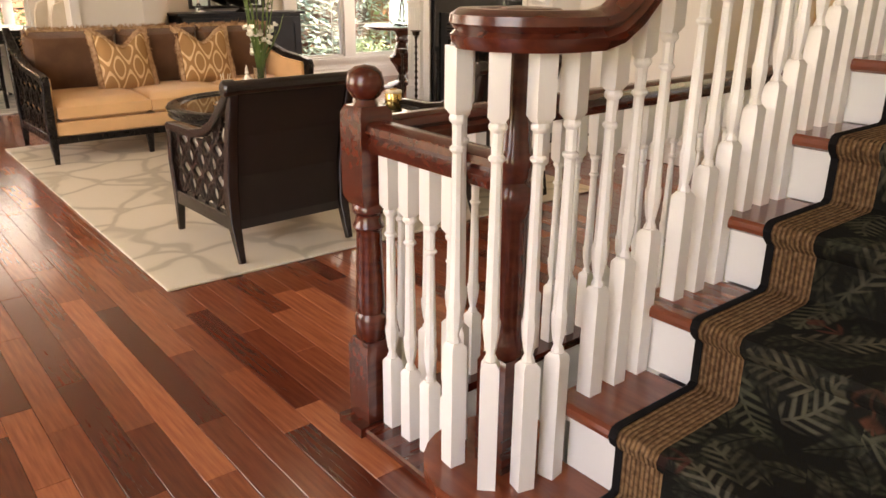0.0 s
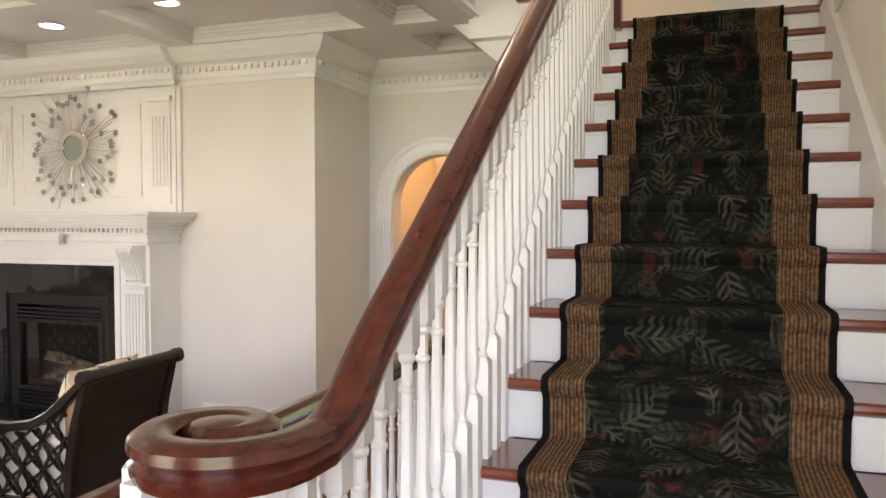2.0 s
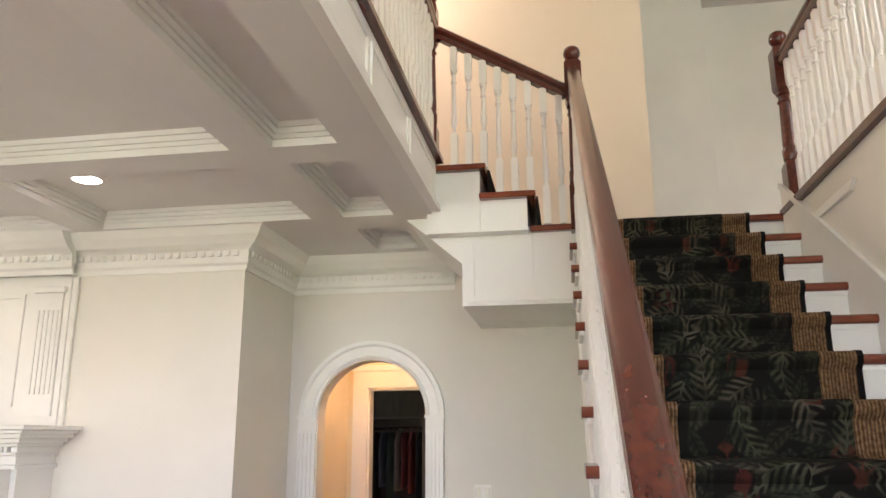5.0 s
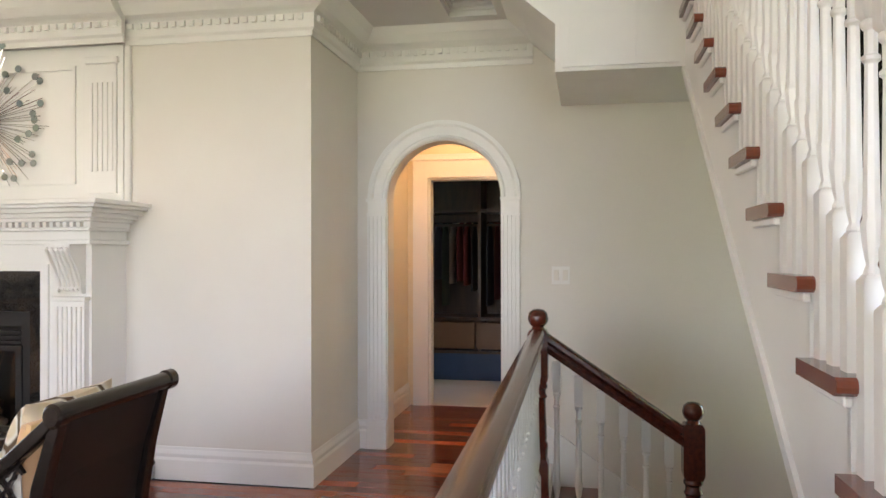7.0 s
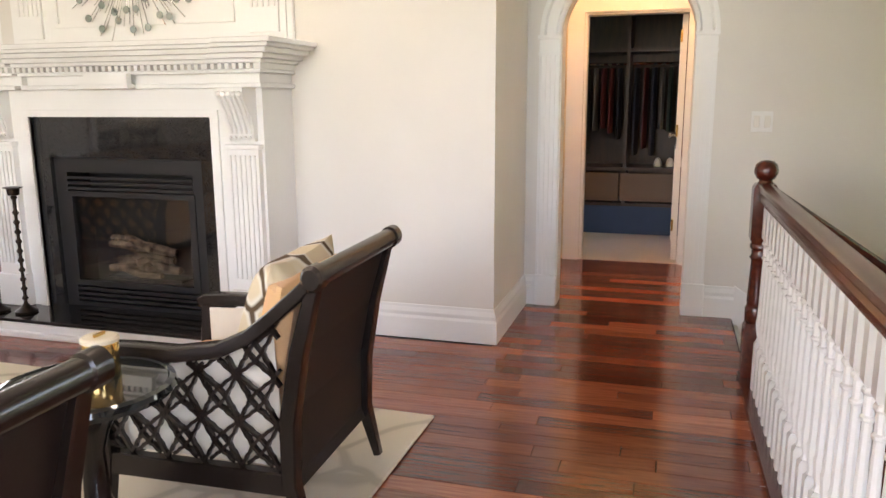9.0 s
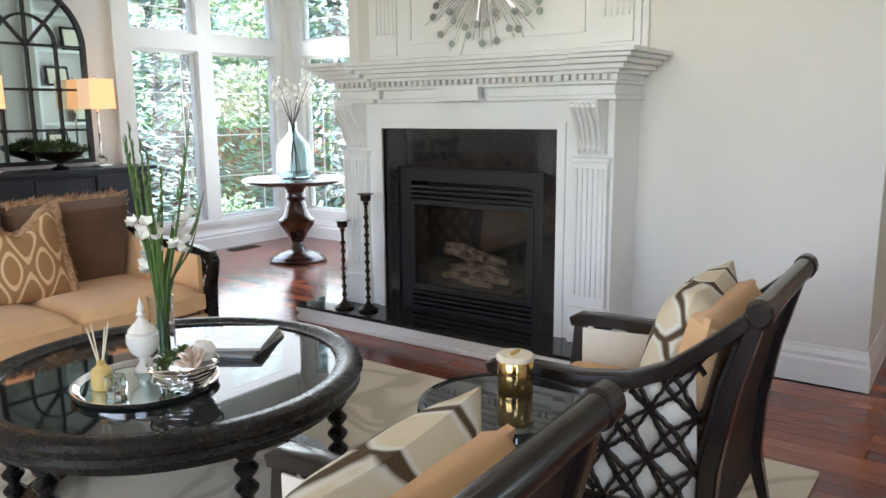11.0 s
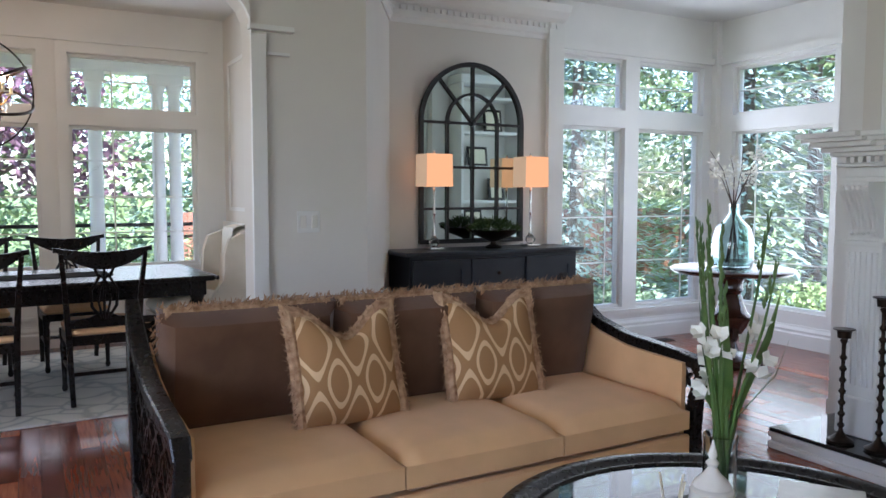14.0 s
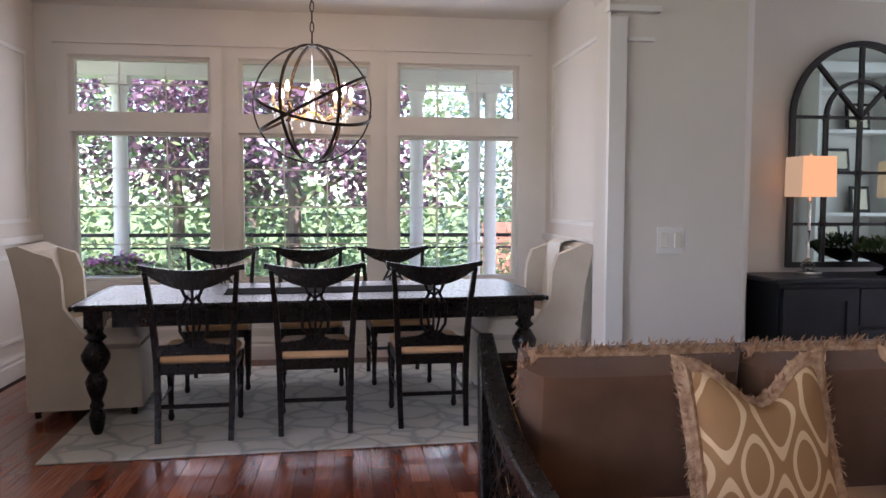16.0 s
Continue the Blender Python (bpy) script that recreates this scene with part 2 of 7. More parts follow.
BLUEGLASS = glass_material("blue_green_glass", (0.75, 0.92, 0.93))
SMOKED = material("smoked_glass_top", (0.01, 0.014, 0.016), 0.03, spec=0.6)
LEAFCARPET = leaf_carpet_material()
SISAL = material("sisal_border", (0.15, 0.085, 0.045), 1.0, second=(0.25, 0.15, 0.082), scale=70, detail=2, bump=1.0, bump_scale=150, spec=0.05, low=0.4, high=0.6)
BLACKTAPE = material("black_binding", (0.012, 0.011, 0.011), 1.0, bump=0.6, bump_scale=300, spec=0.05)
def rib(m, scale, axis, strength):
    """Adds woven ribs across one axis to a material's relief and tone."""
    n, l = m.node_tree.nodes, m.node_tree.links
    co = n.new("ShaderNodeTexCoord")
    wv = n.new("ShaderNodeTexWave")
    wv.bands_direction = axis
    wv.inputs["Scale"].default_value, wv.inputs["Distortion"].default_value = scale, 0.6
    l.new(co.outputs["Object"], wv.inputs["Vector"])
    bp = n.new("ShaderNodeBump")
    bp.inputs["Strength"].default_value, bp.inputs["Distance"].default_value = strength, 0.006
    l.new(wv.outputs["Fac"], bp.inputs["Height"])
    b = n["Principled BSDF"]
    l.new(b.inputs["Normal"].links[0].from_socket, bp.inputs["Normal"])
    l.new(bp.outputs["Normal"], b.inputs["Normal"])
    # same wave in the base colour: grooves darker, crests slightly paler
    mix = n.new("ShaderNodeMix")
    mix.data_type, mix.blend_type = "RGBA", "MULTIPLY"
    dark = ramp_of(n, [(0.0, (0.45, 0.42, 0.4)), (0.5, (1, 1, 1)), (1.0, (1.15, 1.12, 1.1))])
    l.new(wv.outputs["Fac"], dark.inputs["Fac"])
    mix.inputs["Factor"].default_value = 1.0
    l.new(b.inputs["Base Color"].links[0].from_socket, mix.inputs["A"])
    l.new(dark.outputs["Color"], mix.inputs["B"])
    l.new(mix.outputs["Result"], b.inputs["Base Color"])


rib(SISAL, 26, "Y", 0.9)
RUG = ornament_material("pale_wool_rug", (0.66, 0.6, 0.48), (0.5, 0.45, 0.35), 2.6, 0.03, third=(0.68, 0.62, 0.5))
RUGBLUE = ornament_material("grey_wool_rug", (0.56, 0.55, 0.5), (0.4, 0.41, 0.39), 4.2, 0.03, third=(0.6, 0.59, 0.54))
def contour_material(name, ground, figure, wide, tall, rings):
    """Cloth with nested cream outlines on a waved grid, as on an ogee print."""
    m = material(name, ground, 0.95, bump=0.5, bump_scale=260, spec=0.12)
    n, l = m.node_tree.nodes, m.node_tree.links
    def calc(op, a, b=None):
        q = n.new("ShaderNodeMath")
        q.operation = op
        for k, v in enumerate((a, b)):
            if isinstance(v, (int, float)):
                q.inputs[k].default_value = v
            elif v is not None:
                l.new(v, q.inputs[k])
        return q.outputs[0]
    co = n.new("ShaderNodeTexCoord")
    xyz = n.new("ShaderNodeSeparateXYZ")
    l.new(co.outputs["Object"], xyz.inputs[0])
    cx = calc("COSINE", calc("MULTIPLY", xyz.outputs["X"], 2 * math.pi / wide))
    cz = calc("COSINE", calc("MULTIPLY", xyz.outputs["Z"], 2 * math.pi / tall))
    level = calc("ADD", cx, cz)
    wave = calc("SINE", calc("MULTIPLY", level, rings))
    wave = calc("MULTIPLY", wave, calc("LESS_THAN", calc("ABSOLUTE", calc("ADD", level, 0.15)), 1.25))
    ramp = ramp_of(n, [(0.0, ground), (0.2, ground), (0.4, figure), (1.0, figure)])
    l.new(wave, ramp.inputs["Fac"])
    l.new(ramp.outputs["Color"], n["Principled BSDF"].inputs["Base Color"])
    return m


FIGURED = contour_material("tan_ogee_cloth", (0.38, 0.21, 0.095), (0.72, 0.51, 0.3), 0.15, 0.3, 5.2)
LEAFCLOTH = ornament_material("leaf_print_cloth", (0.76, 0.72, 0.62), (0.1, 0.065, 0.035), 5.0, 0.035, third=(0.7, 0.6, 0.42))
SHADE = glow_material("lamp_shade_linen", (0.66, 0.45, 0.27), 0.11)
BULB = glow_material("bulb_glow", (1.0, 0.7, 0.38), 9.5)
CAN = glow_material("recessed_lamp_glow", (1.0, 0.93, 0.82), 2.2)
GREEN = material("leaf_green", (0.05, 0.11, 0.02), 0.5, second=(0.1, 0.17, 0.04), scale=12)
MOSS = material("moss_green", (0.03, 0.06, 0.015), 0.8, second=(0.06, 0.1, 0.03), scale=20)
PETAL = material("white_petal", (0.8, 0.78, 0.7), 0.6)
CERAMIC = material("white_ceramic", (0.75, 0.72, 0.66), 0.15, spec=0.6)
WAX = material("ivory_wax", (0.75, 0.68, 0.52), 0.4)

# ---- building helpers ----
class Geo:
    """Collects vertices and faces of one mesh."""
    def __init__(self):
        self.v, self.f = [], []

    def add(self, verts, faces):
        k = len(self.v)
        self.v += [tuple(p) for p in verts]
        self.f += [tuple(i + k for i in f) for f in faces]
        return self

    def box(self, x0, x1, y0, y1, z0, z1, c=0.0):
        """A box; with c > 0 its upper and side edges are chamfered."""
        if c <= 0:
            return self.add([(x, y, z) for z in (z0, z1) for y in (y0, y1) for x in (x0, x1)],
                            [(0, 2, 3, 1), (4, 5, 7, 6), (0, 1, 5, 4), (2, 6, 7, 3), (0, 4, 6, 2), (1, 3, 7, 5)])
        def ring(i, z):
            return [(x0 + i, y0 + c, z), (x0 + c, y0 + i, z), (x1 - c, y0 + i, z), (x1 - i, y0 + c, z), (x1 - i, y1 - c, z), (x1 - c, y1 - i, z), (x0 + c, y1 - i, z), (x0 + i, y1 - c, z)]
        def inner(z):
            return [(x0 + c, y0 + c, z), (x0 + c, y0 + c, z), (x1 - c, y0 + c, z), (x1 - c, y0 + c, z), (x1 - c, y1 - c, z), (x1 - c, y1 - c, z), (x0 + c, y1 - c, z), (x0 + c, y1 - c, z)]
        rings = [inner(z0), ring(0, z0 + c), ring(0, z1 - c), inner(z1)]
        v = [p for r in rings for p in r]
        f = [tuple(range(7, -1, -1)), tuple(range(24, 32))]
        for r in range(3):
            for i in range(8):
                j = (i + 1) % 8
                f.append((r * 8 + i, r * 8 + j, r * 8 + 8 + j, r * 8 + 8 + i))
        return self.add(v, f)

    def lathe(self, profile, at=(0, 0, 0), seg=16, axis="z", sx=1.0, sy=1.0, ring=False):
        v, f = [], []
        for r, z in profile:
            for i in range(seg):
                a = 2 * math.pi * i / seg
                v.append((r * math.cos(a) * sx, r * math.sin(a) * sy, z))
        for k in range(len(profile) - 1):
            for i in range(seg):
                j = (i + 1) % seg
                f.append((k * seg + i, k * seg + j, k * seg + seg + j, k * seg + seg + i))
        if ring:
            k = (len(profile) - 1) * seg
            f += [(k + i, k + (i + 1) % seg, (i + 1) % seg, i) for i in range(seg)]
        else:
            f.append(tuple(range(seg - 1, -1, -1)))
            f.append(tuple(range((len(profile) - 1) * seg, len(profile) * seg)))
        if axis == "x":
            v = [(z, x, y) for x, y, z in v]
        elif axis == "y":
            v = [(y, z, x) for x, y, z in v]
        return self.add([(x + at[0], y + at[1], z + at[2]) for x, y, z in v], f)

    def square_run(self, profile, at=(0, 0, 0)):
        """Stacked square sections: (half width, z)."""
        v, f = [], []
        for h, z in profile:
            v += [(at[0] - h, at[1] - h, at[2] + z), (at[0] + h, at[1] - h, at[2] + z), (at[0] + h, at[1] + h, at[2] + z), (at[0] - h, at[1] + h, at[2] + z)]
        for k in range(len(profile) - 1):
            for i in range(4):
                j = (i + 1) % 4
                f.append((k * 4 + i, k * 4 + j, k * 4 + 4 + j, k * 4 + 4 + i))
        n = len(profile) * 4
        f += [(3, 2, 1, 0), (n - 4, n - 3, n - 2, n - 1)]
        return self.add(v, f)

    def sweep(self, section, path, up=(0, 0, 1), closed=False, caps=True, scales=None):
        """Carries a closed 2D section (side, up) along a 3D path; scales sizes it on the way."""
        pts = [Vector(p) for p in path]
        up = Vector(up)
        n, m = len(pts), len(section)
        v, f = [], []
        for i, p in enumerate(pts):
            a = pts[i - 1] if (i or closed) else p
            b = pts[(i + 1) % n] if (i < n - 1 or closed) else p
            d1, d2 = (p - a), (b - p)
            d = ((d1.normalized() if d1.length > 1e-9 else Vector()) + (d2.normalized() if d2.length > 1e-9 else Vector()))
            d = d.normalized() if d.length > 1e-9 else Vector((1, 0, 0))
            side = d.cross(up)
            side = side.normalized() if side.length > 1e-6 else Vector((1, 0, 0))
            top = side.cross(d).normalized()
            stretch = 1.0
            if d1.length > 1e-9 and d2.length > 1e-9:
                stretch = min(2.0, 1.0 / max(0.5, d.dot(d2.normalized())))
            k = scales[i] if scales else 1.0
            for s, h in section:
                v.append(p + side * s * stretch * k + top * h * k)
        for i in range(n if closed else n - 1):
            for j in range(m):
                a, b = i * m + j, i * m + (j + 1) % m
                c, d = ((i + 1) % n) * m + (j + 1) % m, ((i + 1) % n) * m + j
                f.append((a, b, c, d))
        if caps and not closed:
            f += [tuple(range(m - 1, -1, -1)), tuple(range((n - 1) * m, n * m))]
        return self.add(v, f)

    def tube(self, path, r, seg=8, closed=False, scales=None, up=(0, 0, 1)):
        return self.sweep([(r * math.cos(2 * math.pi * i / seg), r * math.sin(2 * math.pi * i / seg)) for i in range(seg)], path, up, closed, scales=scales)

    def prism(self, outline, y0, y1, plane="xz"):
        """An outline drawn in a plane, pulled through its third axis."""
        n = len(outline)
        put = {"xz": lambda a, b, c: (a, c, b), "yz": lambda a, b, c: (c, a, b), "xy": lambda a, b, c: (a, b, c)}[plane]
        v = [put(a, b, c) for c in (y0, y1) for a, b in outline]
        f = [tuple(range(n)), tuple(range(2 * n - 1, n - 1, -1))] + [(i, i + n, (i + 1) % n + n, (i + 1) % n) for i in range(n)]
        return self.add(v, f)

    def grid(self, fn, nu, nv, wrap_u=False):
        """A sheet fn(u, v) with u, v from 0 to 1."""
        v = [fn(i / (nu if wrap_u else nu - 1), j / (nv - 1)) for j in range(nv) for i in range(nu)]
        f = []
        for j in range(nv - 1):
            for i in range(nu if wrap_u else nu - 1):
                k = (i + 1) % nu
                f.append((j * nu + i, j * nu + k, (j + 1) * nu + k, (j + 1) * nu + i))
        return self.add(v, f)

    def mesh(self, name, mat, smooth=False):
        me = bpy.data.meshes.new(name)
        me.from_pydata(self.v, [], self.f)
        me.materials.append(mat)
        bm = bmesh.new()
        bm.from_mesh(me)
        bmesh.ops.recalc_face_normals(bm, faces=bm.faces)
        bm.to_mesh(me)
        bm.free()
        if smooth:
            me.polygons.foreach_set("use_smooth", [True] * len(me.polygons))
            me.set_sharp_from_angle(angle=radians(38))
        return me


def part(name, geo, mat, parent=None, label="", smooth=False, at=None):
    """One mesh object, as a part of parent or alone."""
    me = geo if isinstance(geo, bpy.types.Mesh) else geo.mesh(name, mat, smooth)
    ob = new(name, me)
    if parent:
        ob.parent = parent
    if at is not None:
        ob.matrix_basis = at if isinstance(at, Matrix) else Matrix.Translation(at)
    if label:
        ob["label"] = label
    return ob


def thing(name, label, category, group="", kind="", at=None):
    ob = tagged(new(name), label, category, group, kind)
    if at is not None:
        ob.matrix_basis = at if isinstance(at, Matrix) else Matrix.Translation(at)
    return ob


def structure(name, geo, mat, label, category, smooth=False):
    ob = part(name, geo, mat, smooth=smooth)
    if category == "wall":      # the blocks of one wall become one shell
        bm = bmesh.new()
        bm.from_mesh(ob.data)
        bmesh.ops.remove_doubles(bm, verts=bm.verts, dist=0.0002)
        bm.to_mesh(ob.data)
        bm.free()
    return tagged(ob, label, category, kind="structure")


def arc(cx, cy, r, a0, a1, n):
    return [(cx + r * math.cos(radians(a0 + (a1 - a0) * i / n)), cy + r * math.sin(radians(a0 + (a1 - a0) * i / n))) for i in range(n + 1)]

# ---- the plan ----
RUN, RISE = 0.268, 0.18
def nose(n):
    return 1.816 + RUN * (n - 2)
SIDE, WALLY = 1.625, 0.45          # open side of the stairs, wall beside them
WELL = 2.33                       # guard along the stairwell
ARCHX, PIERX, PIERY, PIEREND = 6.285, 5.41, 3.60, 6.70
LAND, UPPER = 2.70, 3.06
BEAM, COFFER = 2.78, 2.885
DINY, WINY = 8.10, 11.30

# ---- floors and ceilings ----
g = Geo()
g.box(-2.1, 1.79, -2.6, 2.33, -0.12, -0.012).box(-2.1, 7.4, 2.33, 11.45, -0.12, -0.012).box(6.285, 8.0, 2.33, 3.6, -0.119, -0.013)
floor = structure("floor", g, GAP_DIM, "polished cherry plank floor in mixed reddish tones", "floor")
g = Geo()
def coffer_cells():
    xs, ys = [(0.55, 2.2), (2.41, 4.10), (4.31, 5.22)], [(2.62, 2.92), (3.12, 4.46), (4.66, 6.0), (6.2, 7.9)]
    return [(a, b, c, d) for a, b in xs for c, d in ys]
bx, by = sorted({v for c in coffer_cells() for v in c[:2]}), sorted({v for c in coffer_cells() for v in c[2:]})
ex, ey = [-2.1] + bx + [PIERX + 0.0], [2.40] + by + [8.1]
cells = set(coffer_cells())
for i in range(len(ex) - 1):
    for j in range(len(ey) - 1):
        q = (ex[i], ex[i + 1], ey[j], ey[j + 1])
        if q in cells:
            g.box(*q, COFFER, COFFER + 0.08)
        else:
            g.box(*q, BEAM, COFFER + 0.08)
g.box(PIERX, 7.5, 2.40, 2.62, BEAM, COFFER + 0.08).box(PIERX, 7.5, 2.92, 3.6, BEAM, COFFER + 0.08).box(PIERX, 5.5, 2.62, 2.92, BEAM, COFFER + 0.08)
g.box(5.5, 6.02, 2.62, 2.92, COFFER, COFFER + 0.08).box(6.02, 7.5, 2.62, 2.92, BEAM, COFFER + 0.08)
for q in coffer_cells() + [(5.5, 6.02, 2.62, 2.92)]:      # crown inside each recess
    x0, x1, y0, y1 = q
    for k, (w, h) in enumerate(((0.04, 0.025), (0.026, 0.05), (0.012, 0.07))):
        z1, z0 = COFFER, COFFER - h
        g.box(x0, x1, y0, y0 + w, z0, z1).box(x0, x1, y1 - w, y1, z0, z1).box(x0, x0 + w, y0 + w, y1 - w, z0, z1).box(x1 - w, x1, y0 + w, y1 - w, z0, z1)
structure("ceiling_living", g, CEIL, "white coffered ceiling with moulded recesses", "ceiling")
structure("ceiling_sunroom", Geo().box(PIERX + 0.001, 7.5, 6.70, 9.5, 2.9, 3.0).box(PIERX - 0.2, PIERX, 8.1, 9.5, 2.9, 3.0).box(3.0, PIERX - 0.2, 8.1, 9.5, 2.9, 3.0), CEIL, "plain white ceiling of the window bay", "ceiling")
structure("ceiling_dining", Geo().box(-1.3, 3.2, 8.26, 11.5, 2.86, 2.96), CEIL, "plain white dining room ceiling", "ceiling")
structure("ceiling_upper", Geo().box(-2.2, 8.2, -2.7, 5.2, 5.5, 5.6), CEIL, "plain white ceiling over the stairwell", "ceiling")
structure("floor_upper", Geo().box(-2.1, 6.285, 2.42, 5.1, COFFER + 0.081, UPPER), STAIR, "upper hall floor above the living room", "floor")

# ---- walls ----
def wall_with_holes(axis, at, thick, a0, a1, z0, z1, holes):
    """A wall in the plane axis = at, reaching thick behind it, with through openings (a0, a1, z0, z1)."""
    g = Geo()
    aa = sorted({a0, a1, *[v for h in holes for v in h[:2]]})
    zz = sorted({z0, z1, *[v for h in holes for v in h[2:]]})
    for i in range(len(aa) - 1):
        for j in range(len(zz) - 1):
            m, n = (aa[i] + aa[i + 1]) / 2, (zz[j] + zz[j + 1]) / 2
            if any(h[0] < m < h[1] and h[2] < n < h[3] for h in holes):
                continue
            if axis == "y":
                g.box(aa[i], aa[i + 1], at, at + thick, zz[j], zz[j + 1])
            else:
                g.box(at, at + thick, aa[i], aa[i + 1], zz[j], zz[j + 1])
    return g

# arch wall: the arch spans y 2.63..3.39, springs at 1.67
AY0, AY1, ASPR = 2.631, 3.39, 1.67
ACY, AR = (AY0 + AY1) / 2, (AY1 - AY0) / 2
g = wall_with_holes("x", ARCHX, 0.16, WALLY, 3.75, -2.7, 2.9, [(AY0, AY1, -0.03, 2.06)])
fan = arc(ACY, ASPR, AR, 0, 180, 24)
for i in range(24):
    (ya, za), (yb, zb) = fan[i], fan[i + 1]
    g.prism([(ya, za), (ya, 2.06), (yb, 2.06), (yb, zb)], ARCHX, ARCHX + 0.16, "yz")
structure("wall_arch", g, WALL, "off-white wall with a round-headed opening", "wall")
structure("wall_upper_landing", wall_with_holes("x", ARCHX, 0.16, 1.02, 5.2, 2.9, 5.5, []), CREAM, "warm cream wall above the stair landing", "wall")
structure("wall_upper_hall", Geo().box(7.35, 7.5, 0.36, 1.6, 2.6, 5.5).box(7.9, 8.05, -2.6, 0.36, 2.6, 5.5).box(7.5, 7.9, 0.36, 0.42, 2.6, 5.5).box(6.445, 7.35, 1.45, 1.6, 2.6, 5.5), TRIM, "bright white walls of the upper hall", "wall")
structure("wall_upper_back", Geo().box(-2.2, 6.285, 5.1, 5.2, UPPER, 5.5), CREAM, "cream wall at the back of the upper hall", "wall")
g = wall_with_holes("x", PIERX, 0.9, PIERY, PIEREND, 0, 2.9, [(5.13, 6.17, 0.1, 1.0)])
structure("wall_pier", g, WALL, "off-white chimney breast wall", "wall")
structure("wall_pier_back", Geo().box(6.31, 6.40, PIERY, PIEREND, 0, 2.9), WALL, "plain wall behind the chimney breast", "wall")
structure("wall_stair", Geo().box(1.5, 5.3, WALLY - 0.14, WALLY, -2.7, LAND - 0.02), WALL, "off-white wall beside the stairs", "wall")
# unseen west and south walls close the rooms; west openings added for daylight
structure("wall_west", wall_with_holes("x", -2.1, 0.1, -2.6, 11.45, 0, 5.5, [(3.4, 6.7, 0.6, 2.55), (-1.1, 1.5, 0.5, 4.2)]), WALL, "unseen closing wall with tall openings added for daylight", "wall")
structure("wall_south", wall_with_holes("y", -2.6, 0.1, -2.2, 8.1, -0.1, 5.5, []), WALL, "unseen plain wall added to close the entrance hall", "wall")
structure("wall_east_upper", Geo().box(8.05, 8.15, -2.6, 5.2, 2.6, 5.5), WALL, "plain upper end wall", "wall")
# dining opening with a shallow arched head
OX0, OX1, OSPR, ORISE = -0.19, 2.50, 2.11, 0.42
g = wall_with_holes("y", DINY, 0.16, -2.1, 3.14, 0, 2.95, [(OX0, OX1, 0, 2.56)])
head = [(OX0 + (OX1 - OX0) * (0.5 - 0.5 * math.cos(math.pi * i / 28)), OSPR + ORISE * math.sin(math.pi * i / 28) ** 0.75) for i in range(29)]
for (xa, za), (xb, zb) in zip(head, head[1:]):
    g.prism([(xa, za), (xa, 2.56), (xb, 2.56), (xb, zb)], DINY, DINY + 0.16, "xz")
structure("wall_dining", g, WALL, "off-white wall with a wide arched opening", "wall")
g = Geo().prism([(3.14, 8.1), (3.14, 8.26), (3.70, 9.2), (3.78, 9.2)], 0, 2.95, "xy")
structure("wall_splay", g, WALL, "angled off-white wall by the mirror", "wall")
structure("wall_mirror", Geo().box(3.60, 5.30, 9.2, 9.4, 0, 2.95), WALL, "off-white wall behind the console", "wall")
g = wall_with_holes("y", 9.30, 0.14, 5.30, 7.34, 0, 2.95, [(5.41, 6.09, 0.3, 1.88), (6.25, 7.04, 0.3, 1.88), (5.41, 6.09, 2.03, 2.47), (6.25, 7.04, 2.03, 2.47)])
structure("wall_bay", g, TRIM, "white window wall of the bay", "wall")
g = wall_with_holes("x", 7.20, 0.14, 6.70, 9.30, 0, 2.95, [(8.1, 9.1, 0.3, 1.88), (8.1, 9.1, 2.03, 2.47), (6.9, 7.9, 0.3, 1.88), (6.9, 7.9, 2.03, 2.47)])
structure("wall_bay_side", g, TRIM, "white side window wall of the bay", "wall")
structure("wall_bay_end", Geo().box(6.40, 7.2, 6.60, 6.70, 0, 2.95), WALL, "plain end wall of the bay", "wall")
WIN = [(-0.81, 0.28), (0.50, 1.57), (1.80, 2.83)]
g = wall_with_holes("y", WINY, 0.15, -1.2, 3.2, 0, 2.95, [(a, b, z0, z1) for a, b in WIN for z0, z1 in ((0.66, 1.87), (2.01, 2.47))])
structure("wall_dining_windows", g, TRIM, "white panelled wall with three tall windows", "wall")
structure("wall_dining_east", Geo().box(3.08, 3.2, 8.26, 11.3, 0, 2.95), WALL, "off-white dining room side wall", "wall")
structure("wall_dining_west", Geo().box(-1.2, -1.06, 8.26, 11.3, 0, 2.95), WALL, "off-white dining room side wall", "wall")
# hall beyond the arch and the closet
structure("wall_hall", Geo().box(6.445, 7.75, 3.60, 3.75, 0, 2.9).box(6.445, 7.75, 2.15, 2.27, 0, 2.9).box(7.75, 7.87, 3.42, 3.75, 0, 2.9).box(7.75, 7.87, 2.15, 2.63, 0, 2.9).box(7.75, 7.87, 2.63, 3.42, 1.95, 2.9), HALL, "warm yellow hall walls", "wall")
structure("wall_closet", Geo().box(7.87, 9.5, 4.3, 4.4, 0, 2.6).box(7.87, 9.5, 2.0, 2.1, 0, 2.6).box(9.5, 9.6, 2.0, 4.4, 0, 2.6).box(7.87, 9.5, 2.1, 4.3, 2.5, 2.6), HALL, "closet walls", "wall")
structure("floor_closet", Geo().box(7.76, 9.5, 2.1, 4.3, -0.1, 0.004), material("pale_tile", (0.6, 0.58, 0.54), 0.35, scale=4), "pale stone closet floor", "floor")
structure("wall_well", Geo().box(1.66, 1.79, WALLY, 2.33, -2.7, -0.125).box(1.79, 6.285, 2.34, 2.46, -2.7, -0.125).box(1.5, 6.285, WALLY - 0.139, WALLY, -2.7, -0.0), WALL, "off-white walls of the stairwell below", "wall")
